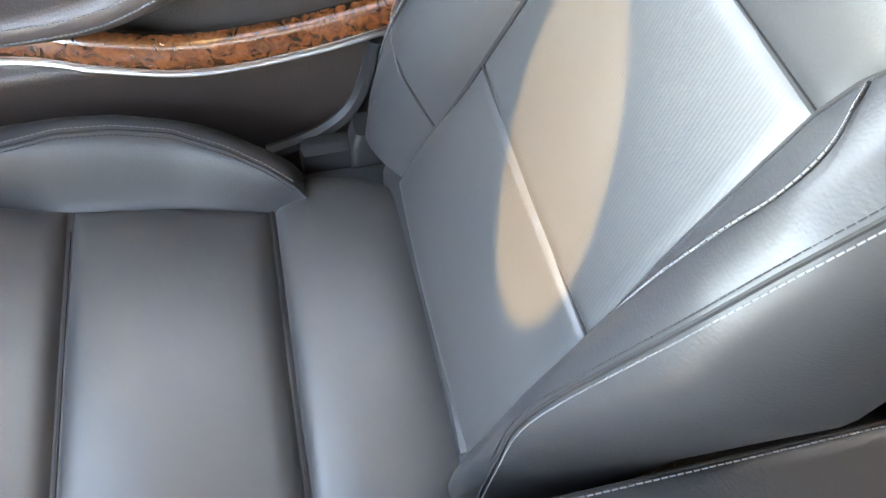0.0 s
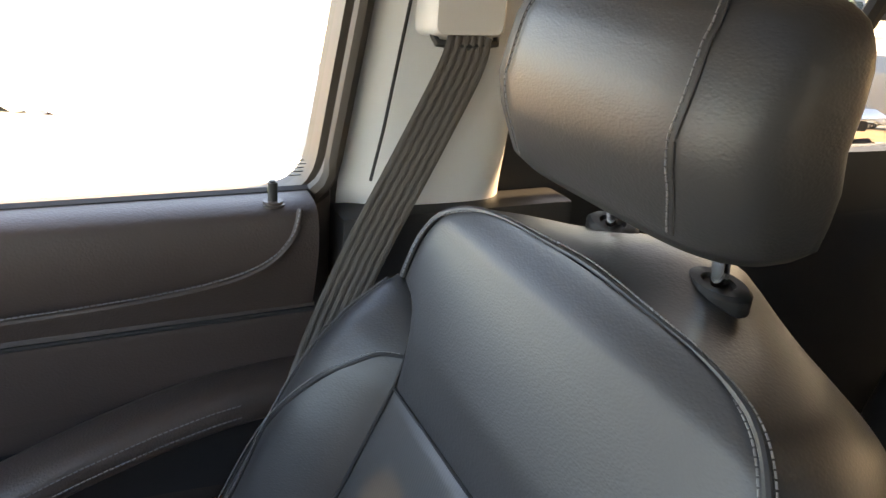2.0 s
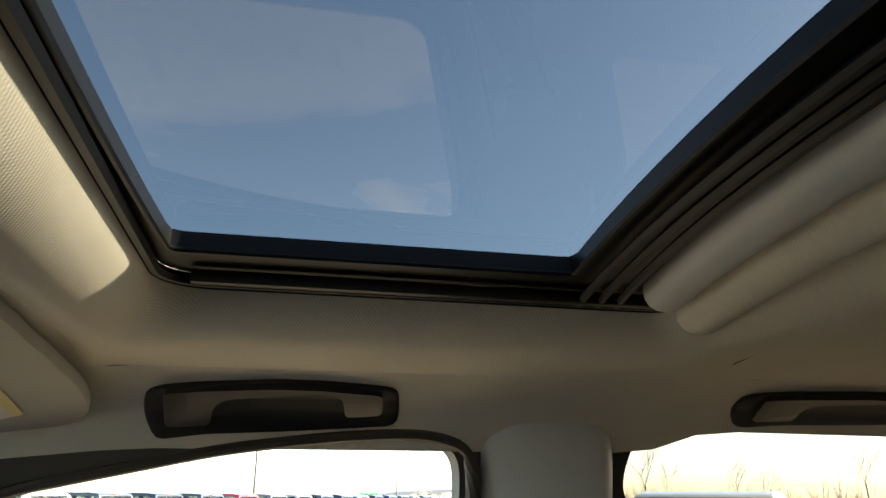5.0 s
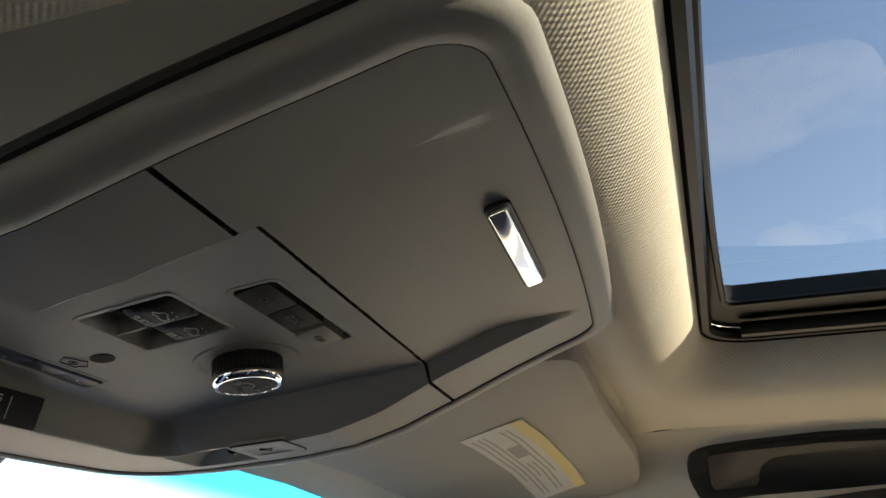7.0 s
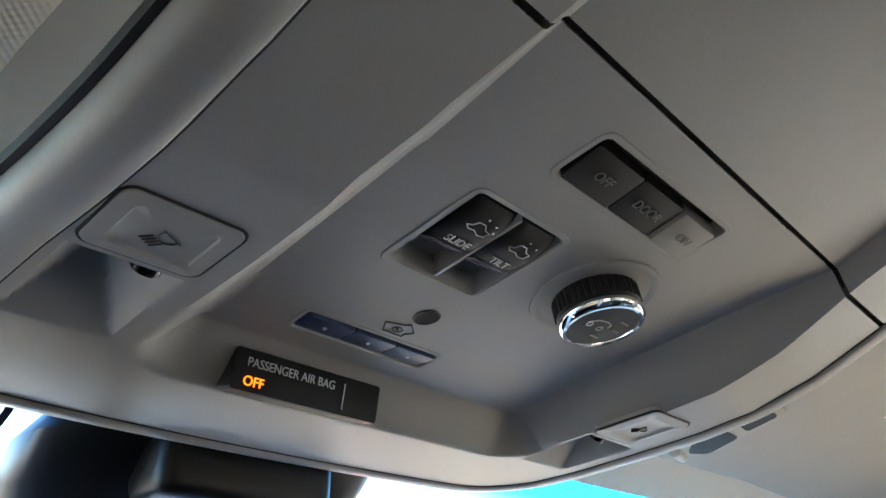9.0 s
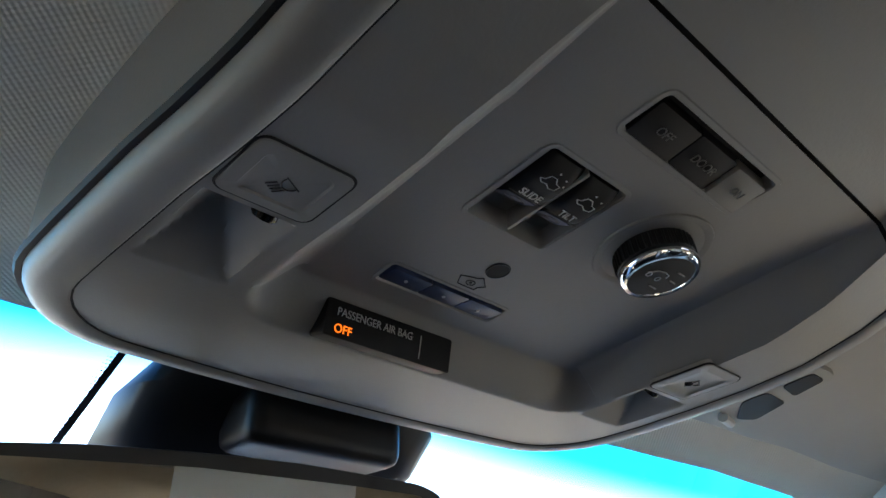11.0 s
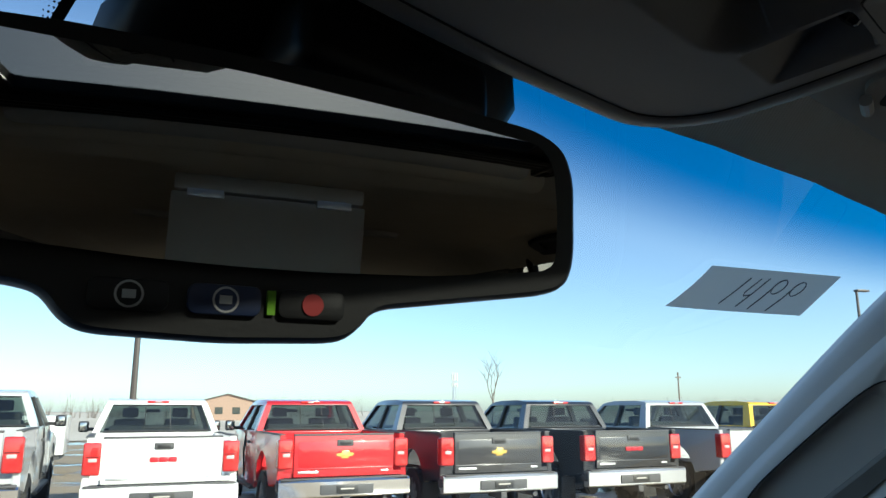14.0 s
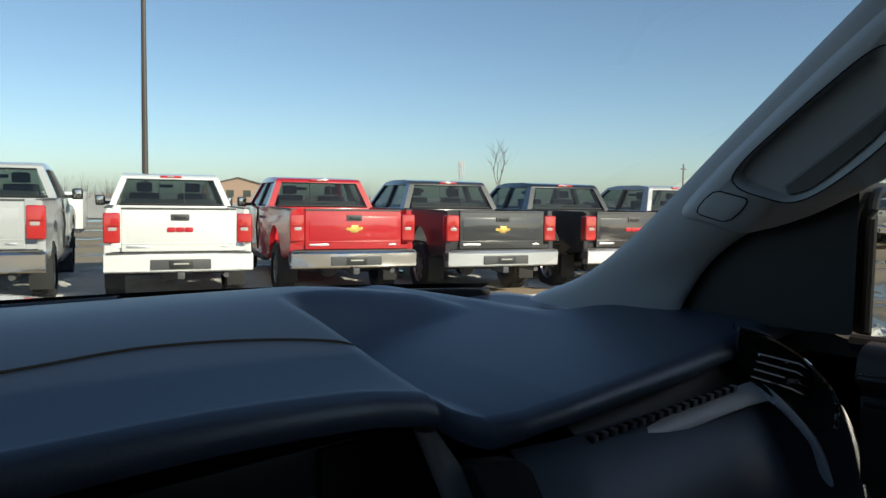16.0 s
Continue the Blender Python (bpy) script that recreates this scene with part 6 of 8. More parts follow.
# passenger side face
def face_pt(x, z, out=0.0):
    near = interp(x, [(0.28, 0.96), (0.32, 0.925), (0.40, 0.892), (0.55, 0.862), (0.65, 0.838), (0.72, 0.815), (0.76, 0.788), (0.82, 0.745)])
    return Vector((x - 0.022 * sstep(0.60, 0.72, x), near - 0.42 * (1.24 - z) * sstep(0.62, 0.72, x) - 0.125 * (1 - math.exp(-max(0, 1.245 - z) / 0.075)) * (1 - sstep(0.62, 0.72, x)) - out * (0.95 - 0.6 * sstep(0.62, 0.74, x)) + 0.012, z + 0.023))


part("face_panel", grid(40, 30, lambda s, r: face_pt(0.345 + 0.455 * s, 0.80 + 0.43 * (1 - (1 - r) ** 1.6) + 0.02 * s, -0.004 + (0.055 * math.sin(math.pi * r ** 1.6) ** 0.8) * sstep(0.55, 0.85, s))), DASH, dash, "dark vinyl glove box face")
DASH_END = [(0.384, 0.874, 1.252), (0.442, 0.877, 1.237), (0.555, 0.857, 1.249), (0.680, 0.827, 1.268), (0.712, 0.818, 1.262), (0.738, 0.797, 1.232), (0.752, 0.780, 1.205), (0.760, 0.77, 1.17)]
END_OUT = Vector((-0.047, -0.018, 0.012))   # the end of the trim stands proud of the face
trim_line = smooth_path([Vector(p) + Vector((0, -0.006, 0)) + END_OUT * sstep(0.66, 0.74, p[0]) for p in DASH_END[1:]], 6)
part("silver_trim", loft([[p + Vector((0.004 * math.sin(a) * sstep(0.6, 0.8, i / len(trim_line)), 0.0, 0.0)) + Vector((0, 0.70, 0.714)) * (0.008 + 0.006 * min(1, i / 12)) * math.sin(a) + Vector((0, -0.714, 0.70)) * 0.0055 * math.cos(a) for a in [2 * math.pi * j / 10 for j in range(10)]] for i, p in enumerate(trim_line)]), SILVER, dash, "satin silver trim strip")
RING = smooth_path([Vector(p) + END_OUT for p in ((0.700, 0.846, 1.334), (0.722, 0.822, 1.325), (0.741, 0.800, 1.309), (0.760, 0.777, 1.284), (0.770, 0.760, 1.256), (0.768, 0.758, 1.225))], 6)
vent = part("side_vent", grid(30, 6, lambda s, r: along(trim_line[:len(trim_line) * 3 // 4], s).lerp(Vector((0.40 + 0.30 * s / 0.66, 0.885 - 0.05 * s, 1.285 + 0.040 * s)) if s < 0.66 else along(RING, (s - 0.66) / 0.34), r) + Vector((0, 0.016 * math.sin(math.pi * r), 0))), BLACK, dash, "black side air vent")
part("vent_ring", tube(RING, 0.0035, 8), CHROME, vent, "chrome vent edge")
for k in range(34):
    q = (k + 0.5) / 34
    part("vent_tooth", box(-0.0024, 0.0024, -0.004, 0.004, -0.0035, 0.0035, 0.001), SATIN if k % 2 else BLACK, dash).matrix_basis = Matrix.Translation((0.43 + 0.22 * q, 0.8775 - 0.050 * q, 1.251 + 0.028 * q))
for k in range(4):
    part("vane", tube([Vector(p) + END_OUT for p in ((0.690, 0.826 - 0.003 * k, 1.284 + 0.009 * k), (0.735, 0.800 - 0.003 * k, 1.268 + 0.010 * k), (0.755, 0.782, 1.256 + 0.010 * k))], 0.0022, 6), GLOSS_BLACK, vent)
part("vent_tab", box(-0.007, 0.007, -0.004, 0.004, -0.003, 0.003, 0.001), CHROME, vent, "chrome vent tab").matrix_basis = Matrix.Translation(Vector((0.722, 0.792, 1.281)) + END_OUT) @ Matrix.Rotation(radians(-40), 4, "Z")
part("end_cap", loft([[p + Vector((0.004, 0.004, -0.004)) for p in RING], [p + Vector((0.05, 0.03, 0.0)) for p in RING], [p + Vector((0.05, 0.03, -0.25)) for p in RING], [p + Vector((0.0, 0.02, -0.16)) for p in RING]], False), DASH, dash)
part("stitching", stitches([face_pt(0.66 + 0.10 * k / 10, 1.03 + 0.13 * k / 10, 0.056) for k in range(11)], 0.006, 0.0025, 0.0010), THREAD, dash, "grey thread")
part("stitching", stitches([face_pt(0.67 + 0.10 * k / 10, 1.025 + 0.13 * k / 10, 0.056) for k in range(11)], 0.006, 0.0025, 0.0010), THREAD, dash, "grey thread")
# centre stack under the hood
part("carrier", box(0.20, 0.80, 1.01, 1.25, 0.80, 1.258), BLACK, dash, "black carrier under the top pad")
part("centre_panel", box(-0.22, 0.285, 1.015, 1.10, 0.75, 1.262, 0.01), BLACK, dash, "black centre stack")
scr = part("screen", prism(rounded(-0.17, 0.206, -0.075, 0.075, 0.008, 4), lambda a, b, c: Vector((a + 0.035, 1.006 + 0.30 * b - c, 1.174 + 0.95 * b)), 0.004), SCREEN, dash, "dark centre screen")
part("screen_tile", prism(rounded(0.160, 0.192, 0.050, 0.066, 0.003, 3), lambda a, b, c: Vector((a + 0.035, 1.0010 + 0.30 * b - c, 1.174 + 0.95 * b)), 0.001), material("screen_teal", (0.05, 0.16, 0.15), 0.3), scr)
part("stack_rail", loft([[Vector((0.290 + 0.125 * t + (0.010 + 0.040 * t) * math.cos(a), 0.968 - 0.03 * t + 0.012 * math.sin(a), 1.270 - 0.22 * t)) for a in [2 * math.pi * j / 16 for j in range(16)]] for t in [k / 8 for k in range(9)]]), SILVER, dash, "satin silver rail beside the screen")
part("centre_vent", prism(rounded(0.300, 0.345, 1.12, 1.225, 0.008, 4), lambda a, b, c: face_pt(a, b, -0.01 + c), 0.02, 0.003), BLACK, dash, "black centre vent")
centre = thing("centre_console", "black centre console between the front seats", "centre console", at=(0, 0.3, 0.5))
part("console_body", box(-0.14, 0.14, -0.35, 0.98, 0.50, 0.80, 0.03), BLACK, centre)
lid = part("armrest_lid", box(-0.150, 0.148, -0.46, 0.14, 0.93, 1.03, 0.022, 4), LEATHER, centre, "black leather lid")
part("console_bin", box(-0.135, 0.132, -0.44, 0.12, 0.50, 0.932, 0.01), BLACK, centre)
part("stitching", stitches([Vector((0.140, -0.44 + 0.56 * k / 30, 1.0275)) for k in range(31)], 0.0046, 0.0018, 0.0008), THREAD, lid, "grey thread")
part("seam", tube([Vector((0.1435, -0.44 + 0.56 * k / 30, 1.0245)) for k in range(31)], 0.0014, 6), SEAM, lid)

# door mirror outside, and the black corner patch inside the door
tagged(part("trim_mirror_patch", prism(soften([(0.738, 1.34), (0.738, 1.56), (0.80, 1.51), (0.95, 1.40), (1.0, 1.335)], 0.006, 3), lambda a, b, c: Vector((0.752 + c, a + 0.4 * c, b)), 0.05), BLACK), "black triangular patch in the front corner of the door", "trim", kind="structure")
om = thing("door_mirror", "black door mirror with chrome-edged glass outside the window", "door mirror", at=(1.05, 0.82, 1.39))
part("mirror_shell", loft([[Vector((1.07 + a * g, 0.80 + d, 1.395 + b * g)) for a, b in rounded(-0.14, 0.14, -0.13, 0.13, 0.05, 5)] for d, g in ((0, 1), (0.05, 1.0), (0.12, 0.85), (0.15, 0.6))]), BLACK, om, "black shell")
part("mirror_glass", prism(rounded(-0.118, 0.118, -0.108, 0.108, 0.035, 5), lambda a, b, c: Vector((1.07 + a, 0.796 - c + 0.10 * a, 1.395 + b)), 0.003), MIRROR, om, "outside mirror glass")
part("mirror_rim", tube([Vector((1.07 + a, 0.793 + 0.10 * a, 1.395 + b)) for a, b in rounded(-0.126, 0.126, -0.116, 0.116, 0.038, 5) + [(0.126, 0.078)]], 0.007, 8), FRAME_BLACK, om, "black rim")
part("mirror_arm", box(0.86, 1.0, 0.83, 0.90, 1.28, 1.34, 0.02), BLACK, om)

# ---- behind the front seats ----
def rear_chair(cx, cy, name, label, group, back=0.62):
    c = thing(name, label, "car seat", group, at=(cx, cy, 0.5))
    part("cushion", loft([[(cx + u, y, z) for u, z in rounded(-0.25 * g, 0.25 * g, 0.62, 0.92, 0.06, 4)] for y, g in ((cy - 0.02, 0.9), (cy + 0.04, 1), (cy + 0.42, 1), (cy + 0.48, 0.9))]), LEATHER, c)
    part("backrest", loft([[(cx + u, cy - 0.10 - 0.35 * (z - 0.9) + v, z) for u, v in rounded(-0.26 * g, 0.26 * g, -0.06 * g, 0.06 * g, 0.05 * g, 4)] for z, g in ((0.85, 0.95), (0.95, 1), (1.2, 1), (0.9 + back - 0.06, 0.95), (0.9 + back - 0.01, 0.8), (0.9 + back, 0.6))]), LEATHER, c)
    part("seat_base", box(cx - 0.2, cx + 0.2, cy + 0.02, cy + 0.42, 0.50, 0.63, 0.02), BLACK, c)
    hz = 0.9 + back + 0.03
    part("headrest", loft([[(cx + u, cy - 0.12 - 0.35 * (hz - 0.9) + v, hz + 0.16 * t) for u, v in rounded(-0.13 * g, 0.13 * g, -0.045 * g, 0.045 * g, 0.035 * g, 4)] for t, g in ((0, 0.85), (0.1, 1), (0.85, 1), (1, 0.8))]), LEATHER, c)
    for dx in (-0.06, 0.06):
        part("post", cylinder((cx + dx, cy - 0.11 - 0.35 * (hz - 0.9), hz - 0.05), (0, 0, 1), 0.006, 0.07, 10), CHROME, c)
    return c


rear_chair(0.42, -1.05, "rear_seat", "black leather second-row seat", "second-row seats", 0.50)
rear_chair(-0.42, -1.05, "rear_seat", "black leather second-row seat", "second-row seats", 0.50)
for cx in (-0.42, 0.0, 0.42):
    rear_chair(cx, -2.25, "third_row_seat", "black leather third-row seat with its headrest", "third-row seats", 0.45)
rear_chair(-0.403, -0.02, "driver_seat", "black leather driver seat pushed back", "", 0.50)
flip = thing("ceiling_screen", "light grey flip-down screen hanging open from the headliner", "screen", at=(0.0, -0.55, 1.8))
SCREEN_BACK = grain(material("light_grey_shell", (0.55, 0.55, 0.52), 0.5), 300, 0.1, 0.0005)
part("screen_body", box(-0.205, 0.175, -0.565, -0.545, 1.630, 1.878, 0.006), SCREEN_BACK, flip, "light grey screen shell")
part("screen_base", box(-0.20, 0.17, -0.90, -0.535, 1.880, 1.914, 0.010), SCREEN_BACK, flip, "light grey base on the headliner")
for sx in (-1, 1):
    part("hinge", box(-0.015 + sx * 0.125 - 0.035, -0.015 + sx * 0.125 + 0.035, -0.552, -0.534, 1.868, 1.884, 0.003), SATIN, flip, "silver hinge")
    dl = thing("dome_light", "small oval dome light on the headliner", "dome light", "rear dome lights", at=(sx * 0.30, -1.2, 1.89))
    part("bezel", loft([[(sx * 0.30 + r * 1.8 * math.cos(a), -1.2 + r * math.sin(a), 1.905 - h) for a in [2 * math.pi * k / 24 for k in range(24)]] for r, h in ((0.040, 0), (0.036, 0.012), (0.026, 0.010))], False), PILLAR, dl)
    part("lens", cylinder((sx * 0.30, -1.2, 1.897), (0, 0, 1), 0.024, 0.005, 24), PAPER, dl)

# ---- outside: ground and snow ----
indoors = set(bpy.data.objects)


def ground_material():
    m = material("sandy_wet_asphalt", (0.2, 0.17, 0.13), 0.8)
    t, n, l, b = nodes_of(m)
    co = n.new("ShaderNodeTexCoord")
    big, small, wet = n.new("ShaderNodeTexNoise"), n.new("ShaderNodeTexNoise"), n.new("ShaderNodeTexNoise")
    for k, sc, dt in ((big, 0.18, 6), (small, 9.0, 8), (wet, 0.33, 5)):
        k.inputs["Scale"].default_value, k.inputs["Detail"].default_value = sc, dt
        l.new(co.outputs["Object"], k.inputs["Vector"])
    wet.inputs["Distortion"].default_value = 0.8
    m1, m2, m3 = (n.new("ShaderNodeMix") for _ in range(3))
    for k in (m1, m2, m3):
        k.data_type = "RGBA"
    m1.inputs[6].default_value, m1.inputs[7].default_value = (0.20, 0.155, 0.105, 1), (0.36, 0.29, 0.20, 1)
    l.new(big.outputs[0], m1.inputs[0])
    m2.inputs[7].default_value = (0.13, 0.11, 0.085, 1)
    r2 = n.new("ShaderNodeMapRange")
    r2.inputs[1].default_value, r2.inputs[2].default_value, r2.inputs[4].default_value = 0.5, 0.75, 0.6
    l.new(small.outputs[0], r2.inputs[0])
    l.new(r2.outputs[0], m2.inputs[0])
    l.new(m1.outputs[2], m2.inputs[6])
    r3 = n.new("ShaderNodeMapRange")
    r3.inputs[1].default_value, r3.inputs[2].default_value = 0.50, 0.58
    l.new(wet.outputs[0], r3.inputs[0])
    m3.inputs[7].default_value = (0.075, 0.062, 0.048, 1)
    l.new(r3.outputs[0], m3.inputs[0])
    l.new(m2.outputs[2], m3.inputs[6])
    l.new(m3.outputs[2], b.inputs["Base Color"])
    rr = n.new("ShaderNodeMapRange")
    rr.inputs[3].default_value, rr.inputs[4].default_value = 0.85, 0.12
    l.new(r3.outputs[0], rr.inputs[0])
    l.new(rr.outputs[0], b.inputs["Roughness"])
    bp = n.new("ShaderNodeBump")
    bp.inputs["Strength"].default_value, bp.inputs["Distance"].default_value = 0.3, 0.01
    l.new(small.outputs[0], bp.inputs["Height"])
    l.new(bp.outputs[0], b.inputs["Normal"])
    return m


SNOW = grain(vary(material("dirty_snow", (0.6, 0.6, 0.6), 0.75), 1.9, (0.46, 0.43, 0.38), (0.80, 0.80, 0.81), 9.0), 11, 0.9, 0.06)
FIELD = vary(material("winter_field", (0.5, 0.45, 0.38), 0.95), 0.02, (0.28, 0.22, 0.15), (0.68, 0.66, 0.62))
bm = grid(24, 24, lambda s, r: (-2500 + 5000 * s, -2500 + 5000 * r, 0))
tagged(part("ground", bm, ground_material()), "sandy wet asphalt lot with puddles and tracks", "ground", kind="structure")


def snow_patch(name, c, yaw, length, width, height, seed, step=0.28, label="patch of dirty melting snow on the lot", cover=0.30):
    """Uneven snow whose edges sink under the asphalt."""
    nl, nw = max(6, int(length / step)), max(6, int(width / step))
    cy, sy = math.cos(radians(yaw)), math.sin(radians(yaw))
    def fn(s, r):
        a, b = (s - 0.5) * length, (r - 0.5) * width
        x, y = c[0] + cy * a - sy * b, c[1] + sy * a + cy * b
        fall = max(abs(2 * s - 1) ** 4, abs(2 * r - 1) ** 3)
        h = noise.fractal(Vector((x * 0.45 + seed, y * 0.45, seed)), 0.9, 2.1, 5) * 0.75 + 0.22 * noise.noise(Vector((x * 3.1, y * 3.1, seed)))
        return (x, y, height * (cover + h - 1.5 * fall))
    ob = part(name, grid(nl, nw, fn), SNOW)
    return tagged(ob, label, "snow", kind="stuff")


snow_patch("snow", (15.5, 9.2), -24.5, 46, 7.0, 0.12, 3.1, 0.22, "trodden snow under and between the parked trucks", 0.42)
snow_patch("snow", (55, -8.6), -25.5, 42, 7.0, 0.16, 9.7, 0.5, "trodden snow under and between the parked trucks")
snow_patch("snow", (2.5, 15.5), -24.5, 20, 7.0, 0.12, 5.7, 0.25, "trodden snow under and between the parked trucks", 0.42)


def snow_bank(path, width, height, seed, label):
    """A ploughed ridge along a path, lumpy, with ragged feet."""
    path = smooth_path(path, 24)
    n = len(path) - 1
    def fn(s, r):
        i = round(s * n)
        d = (path[min(i + 1, n)] - path[max(i - 1, 0)]).normalized()
        w = width * (0.55 + 0.75 * math.sin(math.pi * min(1, 0.12 + 0.80 * s))) * (1 + 0.5 * noise.noise(Vector((s * 9, seed, 0))))
        p = path[i] + Vector((-d.y, d.x, 0)) * (r - 0.5) * w
        h = 0.55 + 0.9 * noise.fractal(Vector((p.x * 1.3 + seed, p.y * 1.3, seed)), 0.8, 2.2, 5) + 0.30 * noise.noise(Vector((p.x * 9, p.y * 9, seed)))
        return (p.x, p.y, height * (h * (1 - abs(2 * r - 1) ** 1.6) - 0.5 * abs(2 * r - 1) ** 3 - 0.25 * abs(2 * s - 1) ** 6))
    return tagged(part("snow", grid(n, 22, fn), SNOW), label, "snow", kind="stuff")


snow_bank([(8.0, 0.65, 0), (9.2, 0.10, 0), (10.4, -0.45, 0), (11.9, -1.25, 0), (13.6, -2.6, 0), (15.5, -4.6, 0)], 1.5, 0.24, 1.3, "low ploughed bank of dirty snow")
snow_bank([(8.6, 0.40, 0), (7.9, -0.15, 0), (7.0, -0.65, 0), (6.2, -1.10, 0), (5.3, -1.75, 0)], 0.85, 0.13, 4.6, "low ploughed bank of dirty snow")
snow_patch("snow", (17.5, -2.6), -12, 14, 2.4, 0.10, 7.9, 0.2, "thin streaks of melting snow")
snow_patch("snow", (6.6, 9.3), -26, 12, 1.8, 0.13, 4.4, 0.14, "strip of snow behind the parked trucks")
snow_patch("snow", (12.5, -9.5), -40, 16, 9, 0.45, 2.2, 0.25, "deep snow beside the parked trucks")
snow_patch("snow", (28, -24), -40, 60, 14, 1.1, 6.1, 0.6, "piled snow at the edge of the lot")
tagged(part("field", grid(20, 10, lambda s, r: (-600 + 1800 * s, 48 + 900 * r, 0.05 + 0.4 * r)), FIELD), "pale winter field beyond the lot", "field", kind="structure")
tagged(part("field", grid(20, 10, lambda s, r: (70 + 900 * s, -600 + 630 * r, 0.05 + 0.5 * s)), FIELD), "pale winter field beyond the lot", "field", kind="structure")

# ---- parked pickup trucks ----
TYRE = grain(material("tyre_rubber", (0.018, 0.018, 0.018), 0.8), 60, 0.5, 0.01)
ALLOY = material("alloy_rim", (0.45, 0.45, 0.46), 0.3, 1.0)
LAMP_RED = material("red_lamp", (0.45, 0.02, 0.02), 0.15, coat=1.0)
LAMP_CLEAR = material("clear_lamp", (0.38, 0.37, 0.36), 0.12, coat=1.0)
LAMP_AMBER = material("amber_lamp", (0.7, 0.22, 0.04), 0.15, coat=1.0)
TRUCK_GLASS = thin_glass("truck_glass", (0.40, 0.46, 0.43), 0.07)
DARK_PANE = material("dark_pane", (0.04, 0.05, 0.05), 0.05)
GOLD = material("gold_emblem", (0.75, 0.52, 0.15), 0.25, 0.6)
EMBLEM_RED = material("red_emblem", (0.45, 0.02, 0.03), 0.3)
PLATE = material("plate_black", (0.02, 0.02, 0.02), 0.4)
PLASTIC_GREY = material("bumper_plastic", (0.06, 0.06, 0.062), 0.6)


def paint(name, color, rough=0.28):
    return vary(material(name, color, rough, coat=1.0), 2.5, tuple(0.88 * v for v in color), color)


def half_width(z):
    return interp(z, [(0.5, 0.96), (0.8, 1.0), (1.15, 1.0), (1.38, 0.965), (1.65, 0.86), (1.95, 0.74)])


def flank(profile, bm=None, bevel=0.02):
    """A body lump from its side outline, narrowing towards the roof."""
    own = loft([[(-half_width(z), y, z) for y, z in profile], [(half_width(z), y, z) for y, z in profile]])
    bmesh.ops.bevel(own, geom=own.edges[:], offset=bevel, segments=2, profile=0.6, affect="EDGES", clamp_overlap=True)
    return merge(bm, own)


def arch(yc, r, z0, n=10):
    return [(yc + r * math.cos(math.pi * k / n), z0 + r * math.sin(math.pi * k / n)) for k in range(n + 1)]


def glass_patch(pts):
    """A flat pane across the truck."""
    bm = bmesh.new()
    bm.faces.new([bm.verts.new(p) for p in pts])
    return bm


def wheel(truck, x, y, r=0.41):
    sx = 1 if x > 0 else -1
    w = 0.27
    prof = [(0.62, -w / 2), (0.90, -w / 2), (0.985, -w * 0.40), (1.0, -w * 0.28), (1.0, w * 0.28), (0.985, w * 0.40), (0.90, w / 2), (0.62, w / 2)]
    ty = grid(32, len(prof) - 1, lambda s, q: (lambda p, a: (x + p[1], y + r * p[0] * math.cos(a), r + r * p[0] * math.sin(a)))(prof[round(q * (len(prof) - 1))], 2 * math.pi * s), True)
    wh = part("wheel", ty, TYRE, truck, "black treaded tyre on an alloy rim")
    tread = bmesh.new()
    for k in range(36):
        a = 2 * math.pi * k / 36
        for q in (-1, 1):
            c = Vector((x + q * w * 0.24, y + r * math.cos(a + q * 0.04), r + r * math.sin(a + q * 0.04)))
            d, e = Vector((0, math.cos(a), math.sin(a))), Vector((0, -math.sin(a), math.cos(a)))
            loft([[c + Vector((i * w * 0.21, 0, 0)) + e * j * 0.021 + d * h for i, j in ((-1, -1), (1, -1), (1, 1), (-1, 1))] for h in (-0.012, 0.010)], True, tread)
    part("tread", tread, TYRE, wh, "deep tread blocks", smooth=False)
    bm = bmesh.new()
    cylinder((x + sx * 0.055, y, r), (sx, 0, 0), r * 0.63, 0.02, 28, 0, bm)
    part("rim_dish", bm, PLASTIC_GREY, wh)
    for k in range(6):
        a = 2 * math.pi * k / 6
        d, e = Vector((0, math.cos(a), math.sin(a))), Vector((0, -math.sin(a), math.cos(a)))
        c = Vector((x + sx * 0.085, y, r))
        part("spoke", loft([[c + d * q * r + e * g * wd + Vector((sx * o, 0, 0)) for g, o in ((-1, 0), (-1, 0.02), (1, 0.02), (1, 0))] for q, wd in ((0.08, 0.05), (0.60, 0.035))]), ALLOY, wh)
    part("rim_ring", grid(28, 2, lambda s, q: (x + sx * (0.08 + 0.03 * q), y + r * (0.60 + 0.04 * q) * math.cos(2 * math.pi * s), r + r * (0.60 + 0.04 * q) * math.sin(2 * math.pi * s)), True), ALLOY, wh)
    part("hub", cylinder((x + sx * 0.08, y, r), (sx, 0, 0), 0.055, 0.035, 18, 0.005), ALLOY, wh)
    return wh


